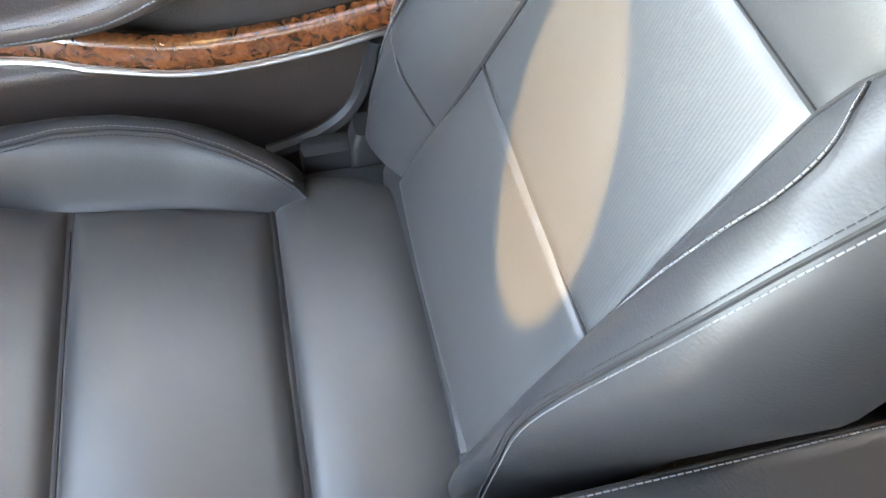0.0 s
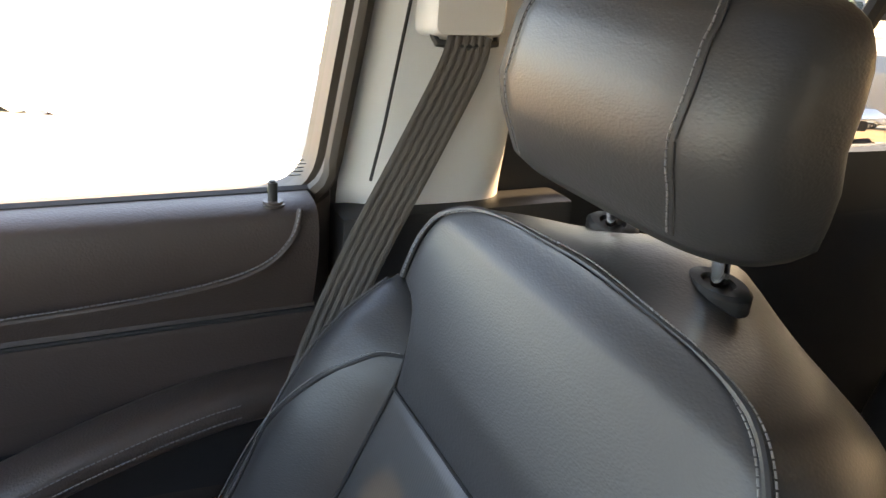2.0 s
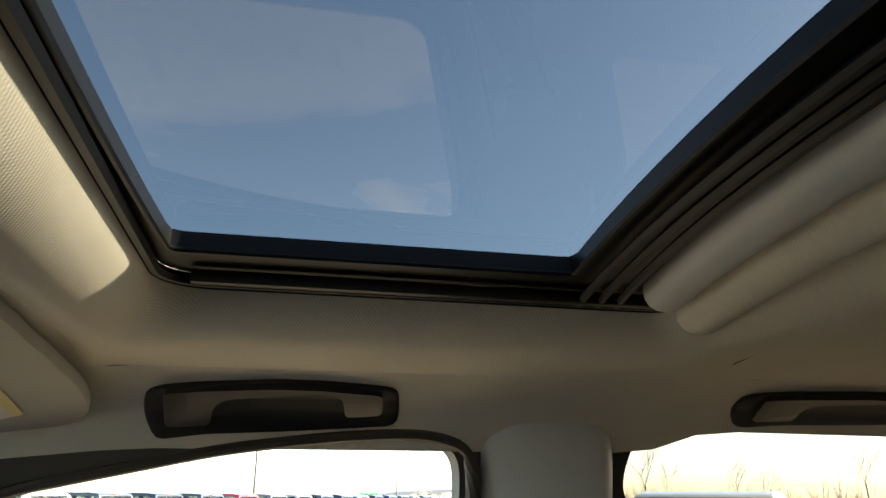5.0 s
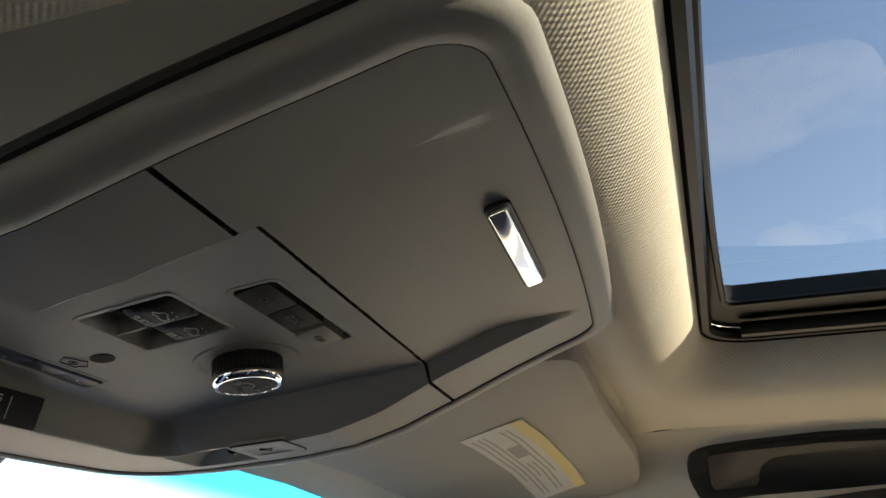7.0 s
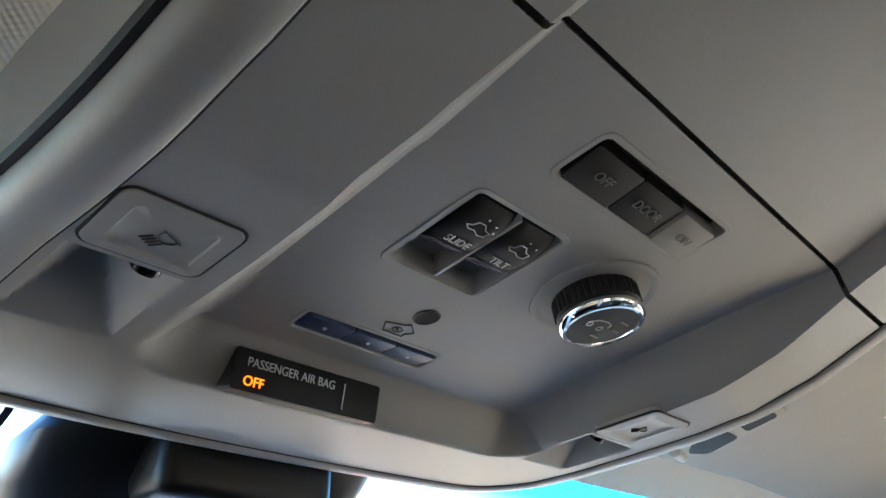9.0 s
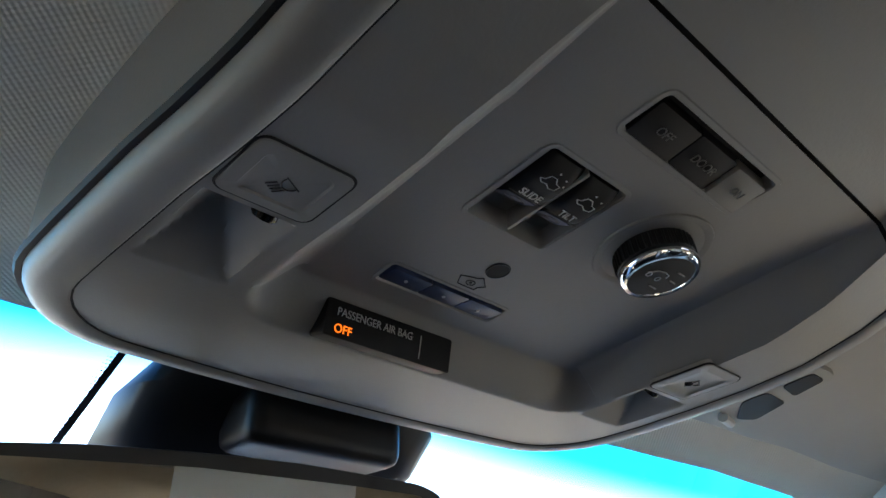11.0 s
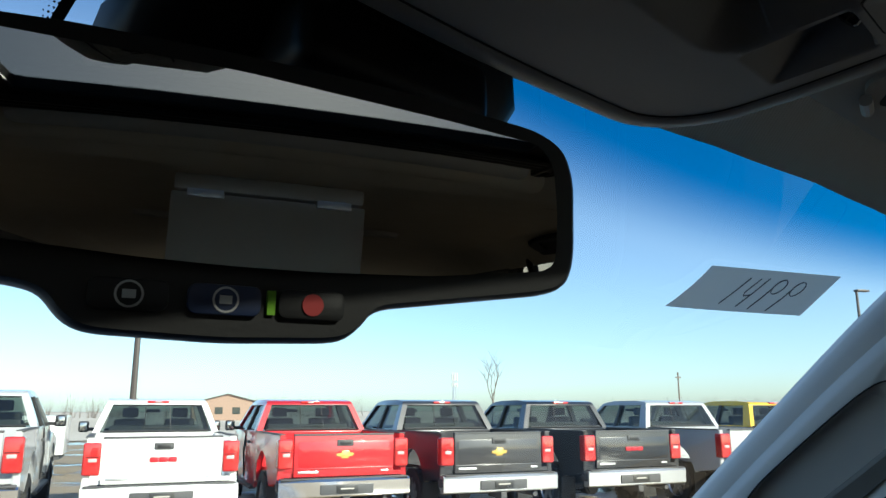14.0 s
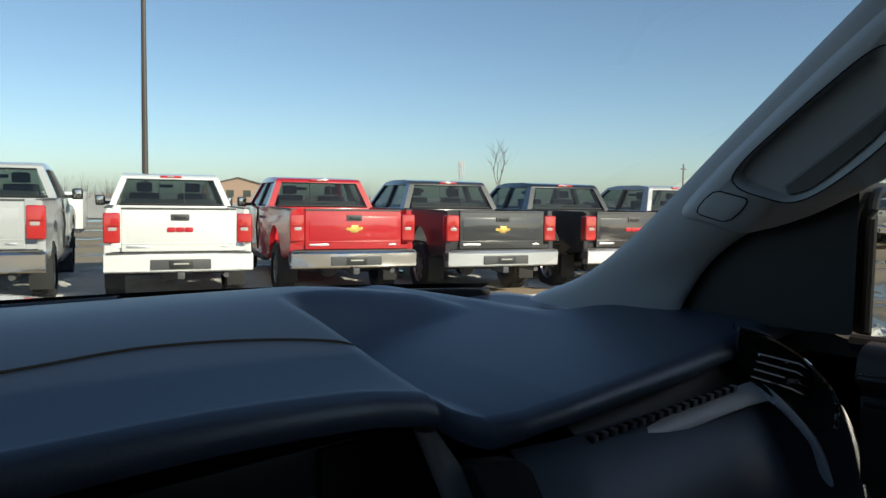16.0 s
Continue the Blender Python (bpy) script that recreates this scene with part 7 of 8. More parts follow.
def pickup(color_mat, name="pickup_truck", label="pickup truck", front=False):
    """Rear bumper at y = 0, facing +y, wheels on the ground."""
    tr = thing(name, label, "pickup truck", "parked pickup trucks")
    bed = [(0.10, 0.72), (0.10, 1.40), (2.12, 1.40), (2.12, 0.62)] + [(y, z) for y, z in arch(1.30, 0.52, 0.62)] + [(0.75, 0.66)]
    bm = bmesh.new()
    for sx in (-1, 1):
        own = loft([[(sx * half_width(z), y, z) for y, z in bed], [(sx * (half_width(z) - 0.09), y, z) for y, z in bed]])
        bmesh.ops.bevel(own, geom=own.edges[:], offset=0.012, segments=2, affect="EDGES", clamp_overlap=True)
        merge(bm, own)
    box(-0.9, 0.9, 0.1, 2.12, 0.80, 0.86, 0, 1, bm)
    box(-0.9, 0.9, 2.06, 2.12, 0.80, 1.39, 0, 1, bm)
    part("bed", bm, color_mat, tr)
    gate = part("tailgate", box(-0.765, 0.765, 0.045, 0.105, 0.80, 1.40, 0.018, 3), color_mat, tr)
    part("gate_cap", box(-0.765, 0.765, 0.036, 0.12, 1.385, 1.412, 0.008), PLASTIC_GREY, gate)
    part("gate_crease", box(-0.76, 0.76, 0.036, 0.05, 0.905, 0.925, 0.006), color_mat, gate)
    part("gate_inset", box(-0.70, 0.70, 0.040, 0.06, 0.93, 1.30, 0.012), color_mat, gate)
    part("gate_handle", box(-0.125, 0.125, 0.022, 0.06, 1.235, 1.325, 0.014), PLASTIC_GREY, gate, "dark handle")
    part("handle_slot", box(-0.085, 0.085, 0.012, 0.03, 1.255, 1.305, 0.008), BLACK, gate)
    part("badge", box(-0.70, -0.40, 0.034, 0.046, 0.855, 0.885, 0.002), SATIN, gate, "small silver badge bar")
    part("badge", box(0.56, 0.68, 0.034, 0.046, 0.857, 0.880, 0.002), SATIN, gate, "small silver badge bar")
    for sx in (-1, 1):
        tl = part("tail_light", box(min(sx * 0.775, sx * 0.995), max(sx * 0.775, sx * 0.995), 0.03, 0.20, 0.92, 1.34, 0.035, 3), LAMP_RED, tr, "red tail light")
        part("reverse_lens", box(min(sx * 0.82, sx * 0.93), max(sx * 0.82, sx * 0.93), 0.022, 0.05, 1.09, 1.14, 0.015), LAMP_CLEAR, tl, "clear reversing lens")
        part("lens_edge", box(min(sx * 0.80, sx * 0.96), max(sx * 0.80, sx * 0.96), 0.020, 0.04, 1.155, 1.162, 0.002), GLOSS_BLACK, tl)
        part("bumper_end", box(min(sx * 0.80, sx * 1.0), max(sx * 0.80, sx * 1.0), -0.03, 0.16, 0.60, 0.74, 0.03, 3), PLASTIC_GREY, tr, "dark bumper corner step")
        part("mud_flap", box(sx * 0.86 - 0.14, sx * 0.86 + 0.14, 0.78, 0.80, 0.22, 0.62, 0.005), TYRE, tr, "black mud flap")
        part("rail_cap", box(sx * 0.93 - 0.05, sx * 0.93 + 0.05, 0.12, 2.1, 1.395, 1.415, 0.008), PLASTIC_GREY, tr)
    # rear bumper
    bp = part("rear_bumper", loft([[(u, -0.02 - 0.05 * (1 - (u / 1.0) ** 2) + v, z) for v, z in ((0.0, 0.52), (-0.03, 0.54), (-0.04, 0.74), (-0.01, 0.775), (0.12, 0.775), (0.12, 0.52))] for u in (-0.99, -0.97, -0.7, -0.42, -0.40, 0, 0.40, 0.42, 0.7, 0.97, 0.99)]), CHROME, tr, "chrome rear bumper")
    part("bumper_step", box(-0.40, 0.40, -0.118, 0.02, 0.56, 0.70, 0.012), PLASTIC_GREY, bp, "grey plastic plate recess")
    part("number_plate", box(-0.16, 0.16, -0.128, -0.10, 0.575, 0.685, 0.004), PLATE, bp, "black dealer plate with plain bars")
    part("plate_bar", box(-0.10, 0.10, -0.132, -0.126, 0.630, 0.650), PRINT, bp)
    part("bumper_pad", box(-0.96, 0.96, -0.07, 0.10, 0.772, 0.79, 0.006), PLASTIC_GREY, bp)
    part("hitch", box(-0.05, 0.05, -0.10, 0.35, 0.42, 0.52, 0.01), PLASTIC_GREY, tr, "dark tow hitch")
    part("exhaust", cylinder((0.62, 0.02, 0.46), (0, 1, 0), 0.04, 0.5, 14), PLASTIC_GREY, tr, "exhaust pipe")
    part("axle", cylinder((-0.8, 1.30, 0.41), (1, 0, 0), 0.06, 1.6, 12), PLASTIC_GREY, tr)
    part("differential", cylinder((-0.1, 1.16, 0.40), (0, 1, 0), 0.15, 0.28, 16, 0.04), PLASTIC_GREY, tr)
    part("frame_rails", box(0.38, 0.46, 0.1, 5.5, 0.50, 0.62, 0, 1, box(-0.46, -0.38, 0.1, 5.5, 0.50, 0.62)), PLASTIC_GREY, tr)
    part("spare_wheel", cylinder((0, 0.62, 0.50), (0, 0, 1), 0.34, 0.18, 24, 0.04), TYRE, tr, "spare wheel under the bed")
    # cab and bonnet
    cab = [(2.14, 0.50), (2.14, 1.40), (2.165, 1.415), (4.40, 1.415), (4.50, 1.32), (4.50, 0.50)]
    body = part("cab", flank(cab, None, 0.02), color_mat, tr)
    roof_line = [(2.325, 1.845), (2.345, 1.885), (2.42, 1.918), (2.75, 1.945), (3.45, 1.942), (3.80, 1.905), (3.905, 1.868), (3.86, 1.845)]
    part("roof", flank(roof_line, None, 0.012), color_mat, body)
    for sx in (-1, 1):
        def post(foot, head, inset=0.0):
            """A window post: its side outline at the sill and at the roof, wrapped round the flank."""
            ring = lambda ys, z, w: [(sx * (half_width(z) - inset + 0.002), ys[0], z), (sx * (half_width(z) - inset + 0.002), ys[1], z), (sx * (half_width(z) - w), ys[1], z), (sx * (half_width(z) - w), ys[0], z)]
            own = loft([ring([f + (h - f) * k / 6 for f, h in zip(foot, head)], 1.40 + 0.46 * k / 6, 0.10) for k in range(7)])
            return own
        part("rear_post", post((2.145, 2.37), (2.335, 2.50)), color_mat, body)
        part("middle_post", post((3.17, 3.27), (3.15, 3.23)), BLACK, body)
        part("front_post", post((4.29, 4.41), (3.79, 3.885)), color_mat, body)
        st = part("front_seat", box(sx * 0.40 - 0.25, sx * 0.40 + 0.25, 2.98, 3.14, 1.20, 1.62, 0.05, 3), PLASTIC_GREY, body, "dark seat back")
        part("headrest", box(sx * 0.40 - 0.13, sx * 0.40 + 0.13, 3.0, 3.10, 1.64, 1.80, 0.04, 3), PLASTIC_GREY, st)
    part("rear_bench", box(-0.72, 0.72, 2.40, 2.52, 1.30, 1.52, 0.04, 2), PLASTIC_GREY, body, "dark rear bench")
    part("truck_dash", box(-0.80, 0.80, 4.00, 4.36, 1.36, 1.45, 0.03, 2), BLACK, body)
    hood = [(4.48, 0.62), (4.48, 1.30), (5.0, 1.27), (5.75, 1.18), (5.86, 1.05), (5.86, 0.66), (5.66, 0.62)] + arch(5.12, 0.50, 0.62)
    part("bonnet", flank(hood, None, 0.025), color_mat, tr)
    rear_pane = [(-0.80, 2.160, 1.42), (0.80, 2.160, 1.42), (0.69, 2.342, 1.85), (-0.69, 2.342, 1.85)]
    rp = part("rear_window", glass_patch([(x * 0.99, y + 0.004, z) for x, y, z in rear_pane]), TRUCK_GLASS, body, "tinted rear window with a sliding middle pane")
    rail = lambda a, b, r=0.016: tube([Vector(rear_pane[0]).lerp(Vector(rear_pane[3]), q[1]).lerp(Vector(rear_pane[1]).lerp(Vector(rear_pane[2]), q[1]), q[0]) for q in (a, b)], r, 6)
    part("window_seal", rail((0, 0.02), (1, 0.02), 0.02), BLACK, rp)
    part("window_seal", rail((0, 0.98), (1, 0.98), 0.014), BLACK, rp)
    part("pane_frame", rail((0.37, 0.14), (0.63, 0.14), 0.007), BLACK, rp)
    for q in (0.37, 0.63):
        part("slider_bar", rail((q, 0.03), (q, 0.97), 0.007), BLACK, rp)
    part("brake_lamp", box(-0.17, 0.17, 2.318, 2.42, 1.872, 1.912, 0.012), LAMP_RED, body, "red high brake lamp")
    part("lamp_lens", box(-0.05, 0.05, 2.312, 2.33, 1.880, 1.904, 0.006), LAMP_CLEAR, body, "clear cargo lamp")
    for sx in (-1, 1):
        for ys in ([(2.36, 1.412), (2.49, 1.85), (3.16, 1.85), (3.18, 1.412)], [(3.26, 1.412), (3.22, 1.85), (3.80, 1.85), (4.30, 1.412)]):
            pane = bmesh.new()
            pane.faces.new([pane.verts.new((sx * (half_width(z) - 0.03), y, z)) for y, z in ys])
            part("side_window", pane, TRUCK_GLASS, body, "tinted side window")
        part("door_line", loft([[(sx * (half_width(z) + o), 3.215 + d, z) for d in (-0.006, 0.006)] + [(sx * (half_width(z) - 0.03), 3.215 + d, z) for d in (0.006, -0.006)] for z, o in ((0.60, 0.004), (1.0, 0.004), (1.38, 0.004))]), SEAM, body)
        part("door_handle", box(sx * 1.0 - 0.02, sx * 1.0 + 0.02, 2.55, 2.75, 1.20, 1.24, 0.01), PLASTIC_GREY, body)
        mi = part("side_mirror", box(min(sx * 1.05, sx * 1.22), max(sx * 1.05, sx * 1.22), 4.02, 4.16, 1.38, 1.57, 0.04, 3), BLACK, tr, "black side mirror")
        part("mirror_arm", box(min(sx * 0.92, sx * 1.10), max(sx * 0.92, sx * 1.10), 4.06, 4.12, 1.40, 1.46, 0.01), BLACK, mi)
        part("mirror_glass", box(min(sx * 1.075, sx * 1.195), max(sx * 1.075, sx * 1.195), 4.012, 4.022, 1.405, 1.545, 0.003), MIRROR, mi)
        part("step_board", box(min(sx * 0.90, sx * 1.02), max(sx * 0.90, sx * 1.02), 2.3, 4.4, 0.46, 0.52, 0.02), PLASTIC_GREY, tr)
        for wy in (1.30, 5.12):
            wheel(tr, sx * 0.86, wy)
    ws = [(-0.92, 4.40, 1.415), (0.92, 4.40, 1.415), (0.74, 3.875, 1.855), (-0.74, 3.875, 1.855)]
    part("front_window", glass_patch(ws), TRUCK_GLASS, body, "clear tinted windshield")
    part("mirror_inside", box(-0.12, 0.12, 3.90, 3.93, 1.72, 1.78, 0.01), BLACK, body)
    # front end
    lay = lambda y: (lambda a, b, c: Vector((a, y + c - 0.10 * (a / 1.0) ** 2, b)))
    part("bonnet_bulge", loft([[(u * w, y, z + dz) for u, dz in ((-1.12, -0.03), (-1, 0.012), (-0.8, 0.034), (0, 0.040), (0.8, 0.034), (1, 0.012), (1.12, -0.03))] for y, w, z in ((4.50, 0.62, 1.285), (5.0, 0.56, 1.262), (5.55, 0.50, 1.205), (5.80, 0.46, 1.145))]), color_mat, tr)
    fb = part("front_bumper", loft([[(u, 5.99 - 0.16 * abs(u) ** 3 + v, z) for v, z in ((-0.20, 0.44), (-0.03, 0.45), (0.0, 0.50), (0.0, 0.68), (-0.04, 0.735), (-0.20, 0.745))] for u in [-1.0 + 2.0 * k / 24 for k in range(25)]]), CHROME, tr, "chrome front bumper", angle=50)
    part("valance", box(-0.88, 0.88, 5.70, 5.93, 0.34, 0.45, 0.03), BLACK, tr, "black plastic valance")
    part("bumper_gap", loft([[(u, 5.89 - 0.13 * abs(u) ** 3 + v, z) for v, z in ((-0.2, 0.735), (0.0, 0.735), (0.0, 0.86), (-0.2, 0.86))] for u in [-0.99 + 1.98 * k / 16 for k in range(17)]]), BLACK, tr, "black plastic panel over the bumper")
    gr = part("grille", prism(rounded(-0.60, 0.60, 0.825, 1.135, 0.09, 6), lay(5.84), 0.075, 0.012), CHROME, tr, "chrome grille surround")
    for sx in (-1, 1):
        for z0, z1 in ((0.850, 0.965), (0.995, 1.110)):
            mesh_in = part("grille_mesh", prism(rounded(min(sx * 0.055, sx * 0.56), max(sx * 0.055, sx * 0.56), z0, z1, 0.04, 4), lay(5.88), 0.040, 0.004), BLACK, gr, "black mesh")
            for k in range(3):
                zz_ = z0 + (z1 - z0) * (k + 1) / 4
                part("grille_bar", tube([lay(5.922)(sx * u, zz_, 0) for u in (0.08, 0.3, 0.53)], 0.004, 5), PLASTIC_GREY, mesh_in)
        hl = part("headlight", prism(soften([(sx * 0.645, 0.86), (sx * 0.645, 1.075), (sx * 0.955, 1.095), (sx * 0.975, 0.90), (sx * 0.90, 0.865)], 0.04, 4), lay(5.80), 0.085, 0.012), LAMP_CLEAR, tr, "clear headlight")
        part("indicator", prism(soften([(sx * 0.86, 0.885), (sx * 0.87, 1.06), (sx * 0.95, 1.075), (sx * 0.965, 0.91)], 0.02, 3), lay(5.885), 0.006), LAMP_AMBER, hl, "amber indicator")
        part("lamp_bowl", cylinder((sx * 0.745, 5.835, 0.975), (0, 1, 0), 0.062, 0.012, 20, 0.004), CHROME, hl, "round reflector")
        part("fog_lamp", prism(rounded(min(sx * 0.46, sx * 0.78), max(sx * 0.46, sx * 0.78), 0.545, 0.635, 0.03, 4), lambda a, b, c: Vector((a, 5.992 - 0.16 * abs(a) ** 3 + c, b)), 0.006), BLACK, fb, "dark fog lamp slot")
        part("tow_hook", box(sx * 0.36 - 0.03, sx * 0.36 + 0.03, 5.90, 5.97, 0.38, 0.45, 0.012), BLACK, fb)
        part("wiper", tube([(sx * 0.10, 4.505, 1.435), (sx * 0.62, 4.48, 1.475)], 0.010, 5), BLACK, body)
    part("front_plate", box(-0.20, 0.20, 5.985, 6.002, 0.52, 0.665, 0.006), PLATE, fb, "black dealer plate with plain bars")
    part("plate_bar", box(-0.15, 0.15, 6.0, 6.006, 0.60, 0.635), WHITE_INK, fb)
    part("plate_bar", box(-0.11, 0.11, 6.0, 6.006, 0.55, 0.565), WHITE_INK, fb)
    return tr


def emblem(tr, kind):
    """A plain shape in the maker's colour on the tailgate."""
    if kind == "gold":
        bm = prism(soften([(-0.13, 1.125), (-0.05, 1.135), (-0.05, 1.165), (0.06, 1.165), (0.06, 1.135), (0.13, 1.135), (0.12, 1.09), (0.05, 1.085), (0.05, 1.055), (-0.06, 1.055), (-0.06, 1.085), (-0.14, 1.09)], 0.006, 2), lambda a, b, c: Vector((a, 0.040 - c, b)), 0.015, 0.003)
        part("emblem", bm, GOLD, tr, "gold emblem shape")
    else:
        for k in range(3):
            part("emblem", prism(soften([(-0.175 + 0.118 * k, 1.075), (-0.175 + 0.118 * k, 1.140), (-0.063 + 0.118 * k, 1.140), (-0.063 + 0.118 * k, 1.075)], 0.014, 3), lambda a, b, c: Vector((a, 0.040 - c, b)), 0.014, 0.003), EMBLEM_RED if kind == "red" else SATIN, tr, "plain red emblem bar")


PAINTS = {k: paint(k + "_car_paint", v) for k, v in dict(white=(0.72, 0.72, 0.71), red=(0.48, 0.012, 0.018), charcoal=(0.035, 0.035, 0.038), black=(0.008, 0.009, 0.012), silver=(0.42, 0.43, 0.44), yellow=(0.75, 0.48, 0.01), blue=(0.03, 0.05, 0.14), grey=(0.12, 0.12, 0.125), pewter=(0.33, 0.31, 0.28)).items()}
base_truck = pickup(PAINTS["white"])


def recolour(tr, mat):
    for o in tr.children_recursive:
        if o.type == "MESH" and o.material_slots and o.data.materials[0] == PAINTS["white"]:
            o.material_slots[0].link = "OBJECT"
            o.material_slots[0].material = mat


def park(x, y, yaw, color, logo, label, scale=1.0):
    """Rear axle over (x, y)."""
    f = Vector((-math.sin(radians(yaw)), math.cos(radians(yaw)), 0))
    p = Vector((x, y, 0)) - f * 1.30
    m = pose(p.x, p.y, 0, 0, 0, yaw) @ Matrix.Scale(scale, 4)
    tr = copy_thing(base_truck, m)
    recolour(tr, PAINTS[color])
    tr["label"] = label
    for o in tr.children:
        if color in ("white", "black", "charcoal") and o.name.startswith("rear_bumper"):   # painted or dulled bumpers
            o.material_slots[0].link = "OBJECT"
            o.material_slots[0].material = PAINTS["white"] if color == "white" else SATIN
    if logo:
        before = set(bpy.data.objects)
        emblem(None, logo)
        for o in set(bpy.data.objects) - before:
            o.parent = tr
    return tr


base_truck.matrix_basis = pose(-30, 30, 0, 0, 0, -25)
base_truck["label"] = "white pickup truck parked at the edge of the lot"
ROW_YAW = -25
NEAR_YAW = -21
park(2.33, 12.71, NEAR_YAW, "silver", None, "silver pickup truck with tow mirrors and muddy tyres on snow", 1.07)
park(4.91, 11.80, NEAR_YAW, "white", "red", "clean white pickup truck with a red emblem parked on snow")
park(7.30, 10.93, NEAR_YAW, "red", "gold", "bright red pickup truck with a gold emblem and chrome bumper")
park(9.43, 9.77, NEAR_YAW, "charcoal", "gold", "dark grey dusty pickup truck with a gold emblem")
park(11.83, 8.84, NEAR_YAW, "black", "red", "black pickup truck with a red emblem and chrome wheels")
park(14.28, 7.67, NEAR_YAW, "silver", "gold", "silver pickup truck parked on snow")
park(16.78, 6.62, NEAR_YAW, "yellow", "silver", "bright yellow pickup truck parked on snow")
far_colours = ["white", "charcoal", "black", "charcoal", "red", "grey", "silver", "charcoal", "black", "white", "black", "blue", "grey", "pewter", "charcoal", "white", "silver", "white", "black"]
for k, col in enumerate(far_colours):
    s = 2.75 * (k + 1)
    park(17.6 + 0.905 * s + 1.6, 6.3 - 0.425 * s, ROW_YAW, col, ("gold", "red", None)[k % 3], col.replace("charcoal", "dark grey") + " pickup truck in the long parked row")


PAINTS["beige_silver"] = paint("beige_silver_paint", (0.50, 0.48, 0.43))
PAINTS["blue_silver"] = paint("blue_silver_paint", (0.42, 0.44, 0.45))


def park_nose(x, y, yaw, color, label):
    """Front bumper's middle over (x, y)."""
    f = Vector((-math.sin(radians(yaw)), math.cos(radians(yaw)), 0))
    p = Vector((x, y, 0)) - f * 5.98
    tr = copy_thing(base_truck, pose(p.x, p.y, 0, 0, 0, yaw))
    recolour(tr, PAINTS[color])
    tr["label"] = label
    return tr


park_nose(6.44, -3.29, 50, "beige_silver", "beige-silver pickup truck facing forward with a chrome grille")
park_nose(4.66, -5.42, 50, "blue_silver", "silver pickup truck facing forward with a chrome grille and bumper")
park_nose(0.9, -5.6, 8, "silver", "silver pickup truck parked close behind the vehicle")

# ---- poles, trees, mast, far buildings ----
POLE = material("painted_pole", (0.06, 0.05, 0.045), 0.5)
BARK = vary(material("bare_bark", (0.12, 0.09, 0.07), 0.9), 3, (0.09, 0.07, 0.055), (0.17, 0.13, 0.10))


def lamp_post(x, y, h, yaw=0):
    p = thing("street_lamp", "dark metal lot lamp post with a flat lamp head", "lamp post", "lot lamp posts", at=(x, y, 0))
    part("pole", tube([(x, y, 0), (x, y, h)], [0.11, 0.07], 10), POLE, p)
    part("head", box(-0.05, 0.75, -0.16, 0.16, -0.05, 0.06, 0.02), POLE, p).matrix_basis = pose(x, y, h, 0, 0, yaw)
    part("base", cylinder((x, y, 0), (0, 0, 1), 0.28, 0.6, 16, 0.03), PILLAR, p)
    return p


lamp_post(9.4, 23.9, 8.0, -40)
lamp_post(45, 14, 8.2, -30)
lamp_post(62, 2.25, 6.1, -60)
lamp_post(96, -13.6, 5.0, -60)
lamp_post(118, -26, 8.2, -60)


def branch(bm, p, d, length, r, depth, rnd):
    q = p + d * length
    mid = p.lerp(q, 0.5) + Vector((rnd.uniform(-1, 1), rnd.uniform(-1, 1), rnd.uniform(-0.3, 0.6))) * length * 0.06
    tube((p, mid, q), [r, r * 0.8, r * 0.6], 5, bm, False)
    if depth == 0:
        return
    for k in range(rnd.choice((2, 3, 3))):
        a = Vector((rnd.gauss(0, 1), rnd.gauss(0, 1), rnd.gauss(0.2, 0.5))).normalized()
        branch(bm, p.lerp(q, rnd.uniform(0.55, 1.0)), (d * 0.85 + a * 0.62 + Vector((0, 0, 0.12))).normalized(), length * rnd.uniform(0.55, 0.8), r * 0.55, depth - 1, rnd)


def bare_tree(x, y, h, seed, depth=5, spread=0.45):
    rnd = random.Random(seed)
    t = thing("bare_tree", "leafless winter tree with thin upright branches", "tree", "bare trees", at=(x, y, 0))
    bm = bmesh.new()
    base = Vector((x, y, 0))
    part("trunk", tube((base, base + Vector((0.02 * h, 0, h * 0.34))), [0.011 * h, 0.007 * h], 8), BARK, t)
    for k in range(4):
        a = 2 * math.pi * k / 4 + rnd.uniform(0, 1)
        branch(bm, base + Vector((0.02 * h, 0, h * (0.28 + 0.03 * k))), Vector((spread * math.cos(a), spread * math.sin(a), 1)).normalized(), h * 0.24, 0.0042 * h, depth - 1, rnd)
    part("crown", bm, BARK, t, "thin bare branches")
    return t


bare_tree(43.0, 39.5, 7.6, 21, 3, 0.26)
TREES = [(74, -36, 9, 1), (80, -50, 8, 2), (70, -47, 6, 3), (96, -80, 12, 5), (70, -72, 11, 6), (62, -74, 10, 7), (55, -70, 10, 8), (88, -84, 11, 9), (60, -60, 9, 10), (120, -62, 9, 11), (40, -60, 12, 12), (125, 20, 8, 13), (120, 34, 9, 14)]
for x, y, h, sd in TREES:
    bare_tree(x, y, h, sd, 4)


def thicket(name, c, along_, n, h, seed):
    rnd = random.Random(seed)
    bm = bmesh.new()
    for k in range(n):
        p = Vector(c) + Vector(along_) * rnd.uniform(-0.5, 0.5) + Vector((rnd.uniform(-4, 4), rnd.uniform(-4, 4), 0))
        for j in range(5):
            d = Vector((rnd.gauss(0, 0.28), rnd.gauss(0, 0.28), 1)).normalized()
            tube((p, p + d * h * rnd.uniform(0.4, 1.0)), [0.035, 0.008], 3, bm, False)
    return tagged(part(name, bm, BARK), "far row of bare winter trees and brush", "far trees", kind="stuff")


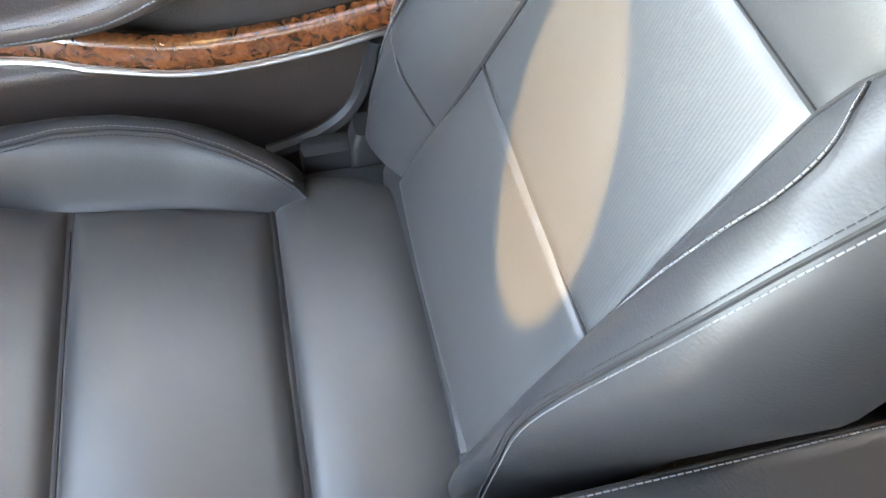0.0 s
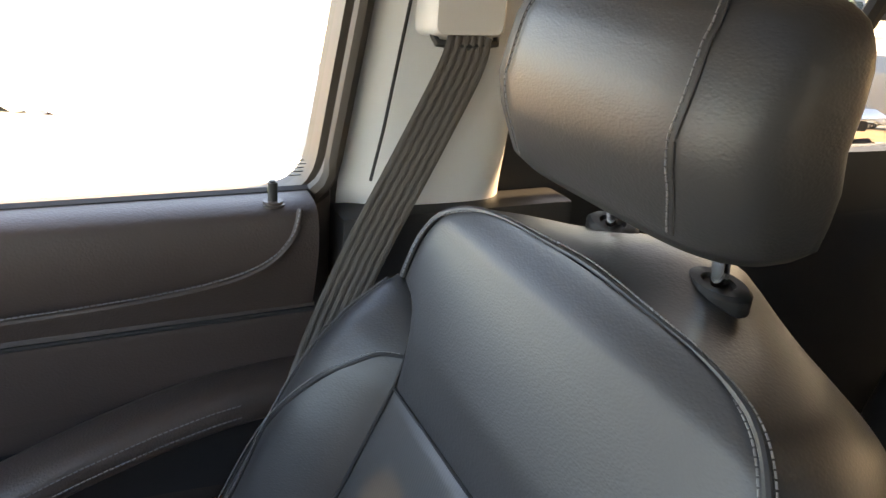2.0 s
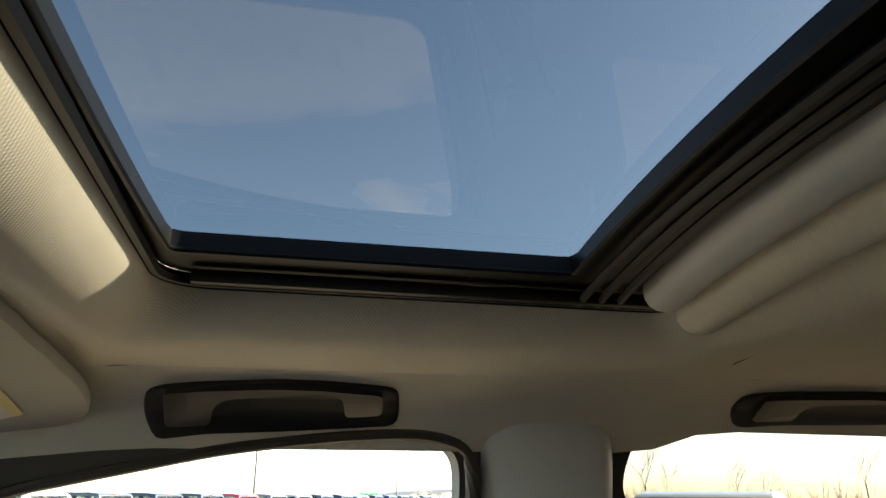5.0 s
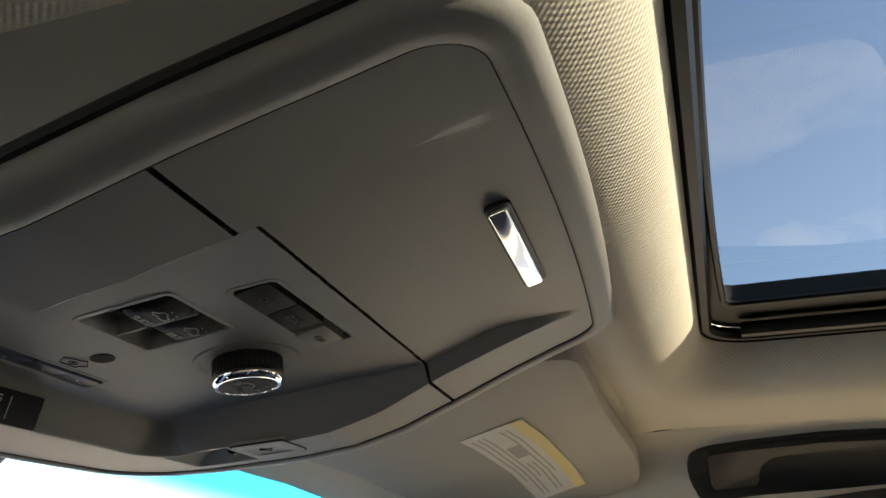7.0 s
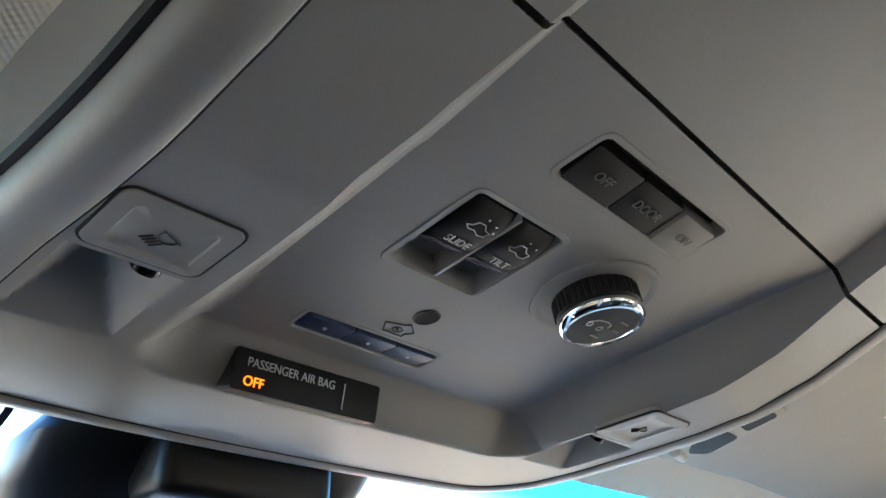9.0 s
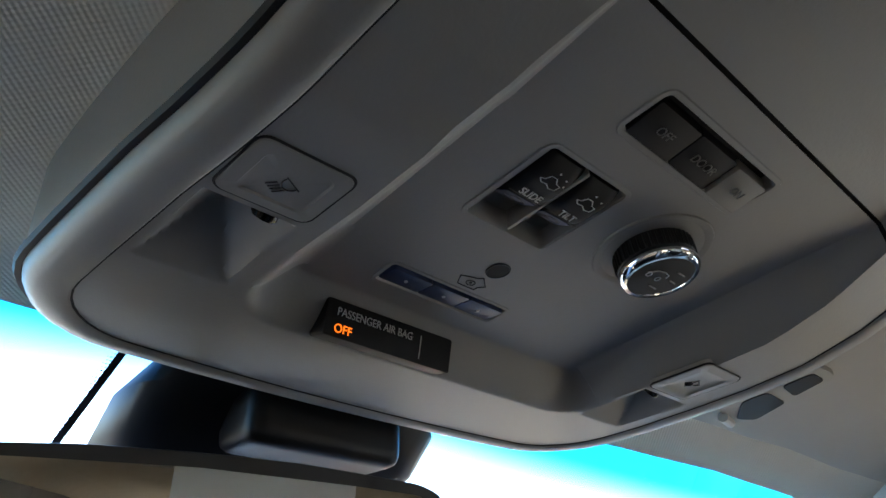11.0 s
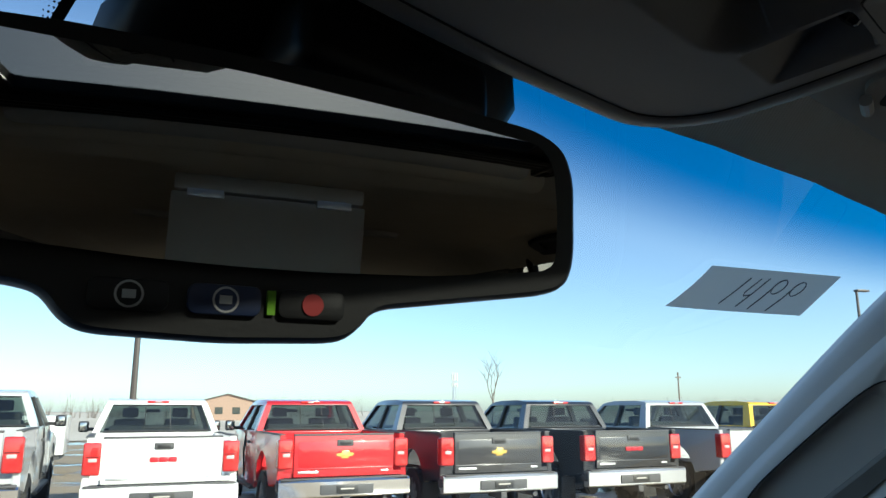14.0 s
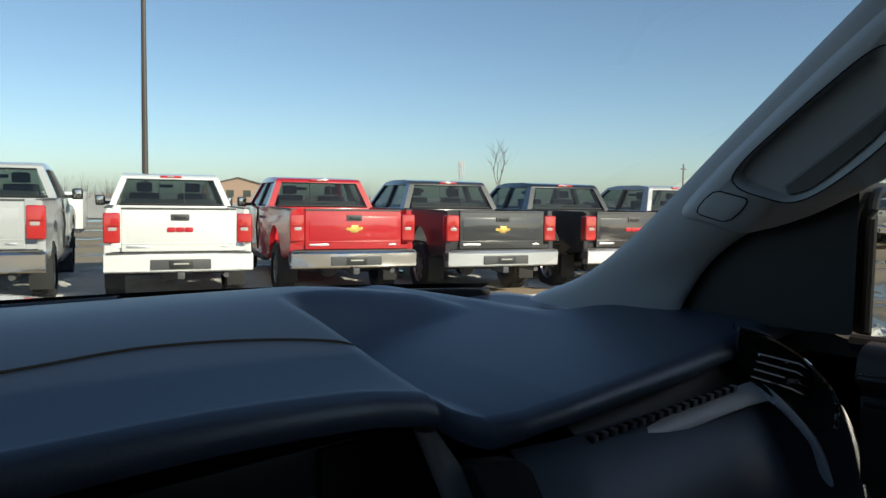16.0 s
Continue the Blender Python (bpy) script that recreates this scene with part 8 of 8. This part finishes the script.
thicket("far_woods", (150, -118, 0), (60, 45, 0), 100, 8, 3)
thicket("far_woods", (110, -96, 0), (20, 30, 0), 50, 6, 5)
thicket("far_woods", (60, 190, 0), (160, -20, 0), 260, 7, 8)
thicket("far_woods", (190, 70, 0), (40, 140, 0), 260, 6, 11)
thicket("far_woods", (230, -60, 0), (30, 120, 0), 260, 7, 12)

mast = thing("radio_mast", "slim lattice radio mast with antennas on the horizon", "mast", at=(274, 274, 0))
for dx, dy in ((-1.1, -0.8), (1.1, -0.8), (0, 1.2)):
    part("leg", tube([(274 + dx, 274 + dy, 0), (274 + dx * 0.4, 274 + dy * 0.4, 20)], 0.20, 5), SATIN, mast)
for k in range(12):
    z = 1.5 + 1.5 * k
    part("brace", tube([(274 - 1.0 + 0.03 * z, 274 - 0.7, z), (274 + 1.0 - 0.03 * z, 274 - 0.7, z + 2.0)], 0.12, 4), SATIN, mast)
for z in (14.5, 17.5, 19.5):
    for dx in (-1.8, -0.6, 0.6, 1.8):
        part("antenna", box(274 + dx - 0.25, 274 + dx + 0.25, 273.2, 273.6, z - 1.0, z + 1.0), PILLAR, mast)
power = thing("power_pole", "wooden power pole on the horizon", "power pole", at=(175, 96, 0))
part("pole", tube([(175, 96, 0), (175, 96, 11)], 0.18, 6), BARK, power)
part("cross_arm", box(173.8, 176.2, 95.9, 96.1, 9.6, 9.9), BARK, power)
trailer = thing("cargo_trailer", "plain white enclosed cargo trailer", "trailer", at=(7.5, 24.5, 0))
part("box", box(-3.4, 3.4, -1.1, 1.1, 0.55, 1.62, 0.04), PAINTS["white"], trailer).matrix_basis = pose(4.6, 25.6, 0, 0, 0, -22)
part("skirt", box(-3.3, 3.3, -1.0, 1.0, 0.42, 0.55), PLASTIC_GREY, trailer).matrix_basis = pose(4.6, 25.6, 0, 0, 0, -22)
for dx in (-0.4, 0.4):
    part("wheel", cylinder((dx, -1.05, 0.33), (0, 1, 0), 0.33, 0.2, 20, 0.03), TYRE, trailer).matrix_basis = pose(4.6, 25.6, 0, 0, 0, -22)


def shed(name, x, y, yaw, w, d, h, ridge, label, wall_mat):
    b = thing(name, label, "building", at=(x, y, 0))
    m = pose(x, y, 0, 0, 0, yaw)
    part("wall", loft([[(u, v, z) for u, v in ((-w / 2, -d / 2), (w / 2, -d / 2), (w / 2, d / 2), (-w / 2, d / 2))] for z in (0, h)]), wall_mat, b).matrix_basis = m
    part("roof", prism([(-w / 2 - 0.4, h - 0.05), (0, h + ridge), (w / 2 + 0.4, h - 0.05), (w / 2 + 0.4, h + 0.12), (0, h + ridge + 0.2), (-w / 2 - 0.4, h + 0.12)], lambda a, c, e: Vector((a, -d / 2 - 0.3 + e, c)), d + 0.6), POLE, b).matrix_basis = m
    part("gable", prism([(-w / 2, h), (w / 2, h), (0, h + ridge)], lambda a, c, e: Vector((a, -d / 2 + e, c)), d), wall_mat, b).matrix_basis = m
    for k in range(4):
        part("window", box(-w / 2 + (k + 0.3) * w / 4, -w / 2 + (k + 0.75) * w / 4, -d / 2 - 0.05, -d / 2 + 0.02, 1.2, 2.4), DARK_PANE, b).matrix_basis = m
    return b


BRICK = vary(material("brown_brick", (0.3, 0.2, 0.15), 0.85), 4, (0.24, 0.16, 0.12), (0.36, 0.25, 0.19))
shed("shop", 70, 130, -25, 12, 10, 3.0, 1.6, "low brown shop with a gable roof across the road", BRICK)
shed("shed", 150, -24, -60, 10, 8, 1.9, 0.8, "pale low building on the horizon", PILLAR)
shed("shed", 170, -36, -60, 14, 9, 2.4, 0.9, "pale low building on the horizon", PILLAR)
for x, y in ((129.6, -12.9), (129.3, -14.6)):
    rs = thing("road_sign", "green road sign on the horizon", "road sign", "road signs", at=(x, y, 0))
    part("board", box(-0.75, 0.75, -0.05, 0.05, 1.3, 2.4), material("sign_green", (0.02, 0.25, 0.12), 0.5), rs).matrix_basis = pose(x, y, 0, 0, 0, -84)
    part("post", tube([(x, y, 0), (x, y, 2.3)], 0.06, 6), SATIN, rs)

# the lot lies a little lower than the vehicle's own zero height
for o in list(bpy.data.objects):
    if o not in indoors and o.parent is None:
        o.matrix_basis = Matrix.Translation((0, 0, -0.12)) @ o.matrix_basis
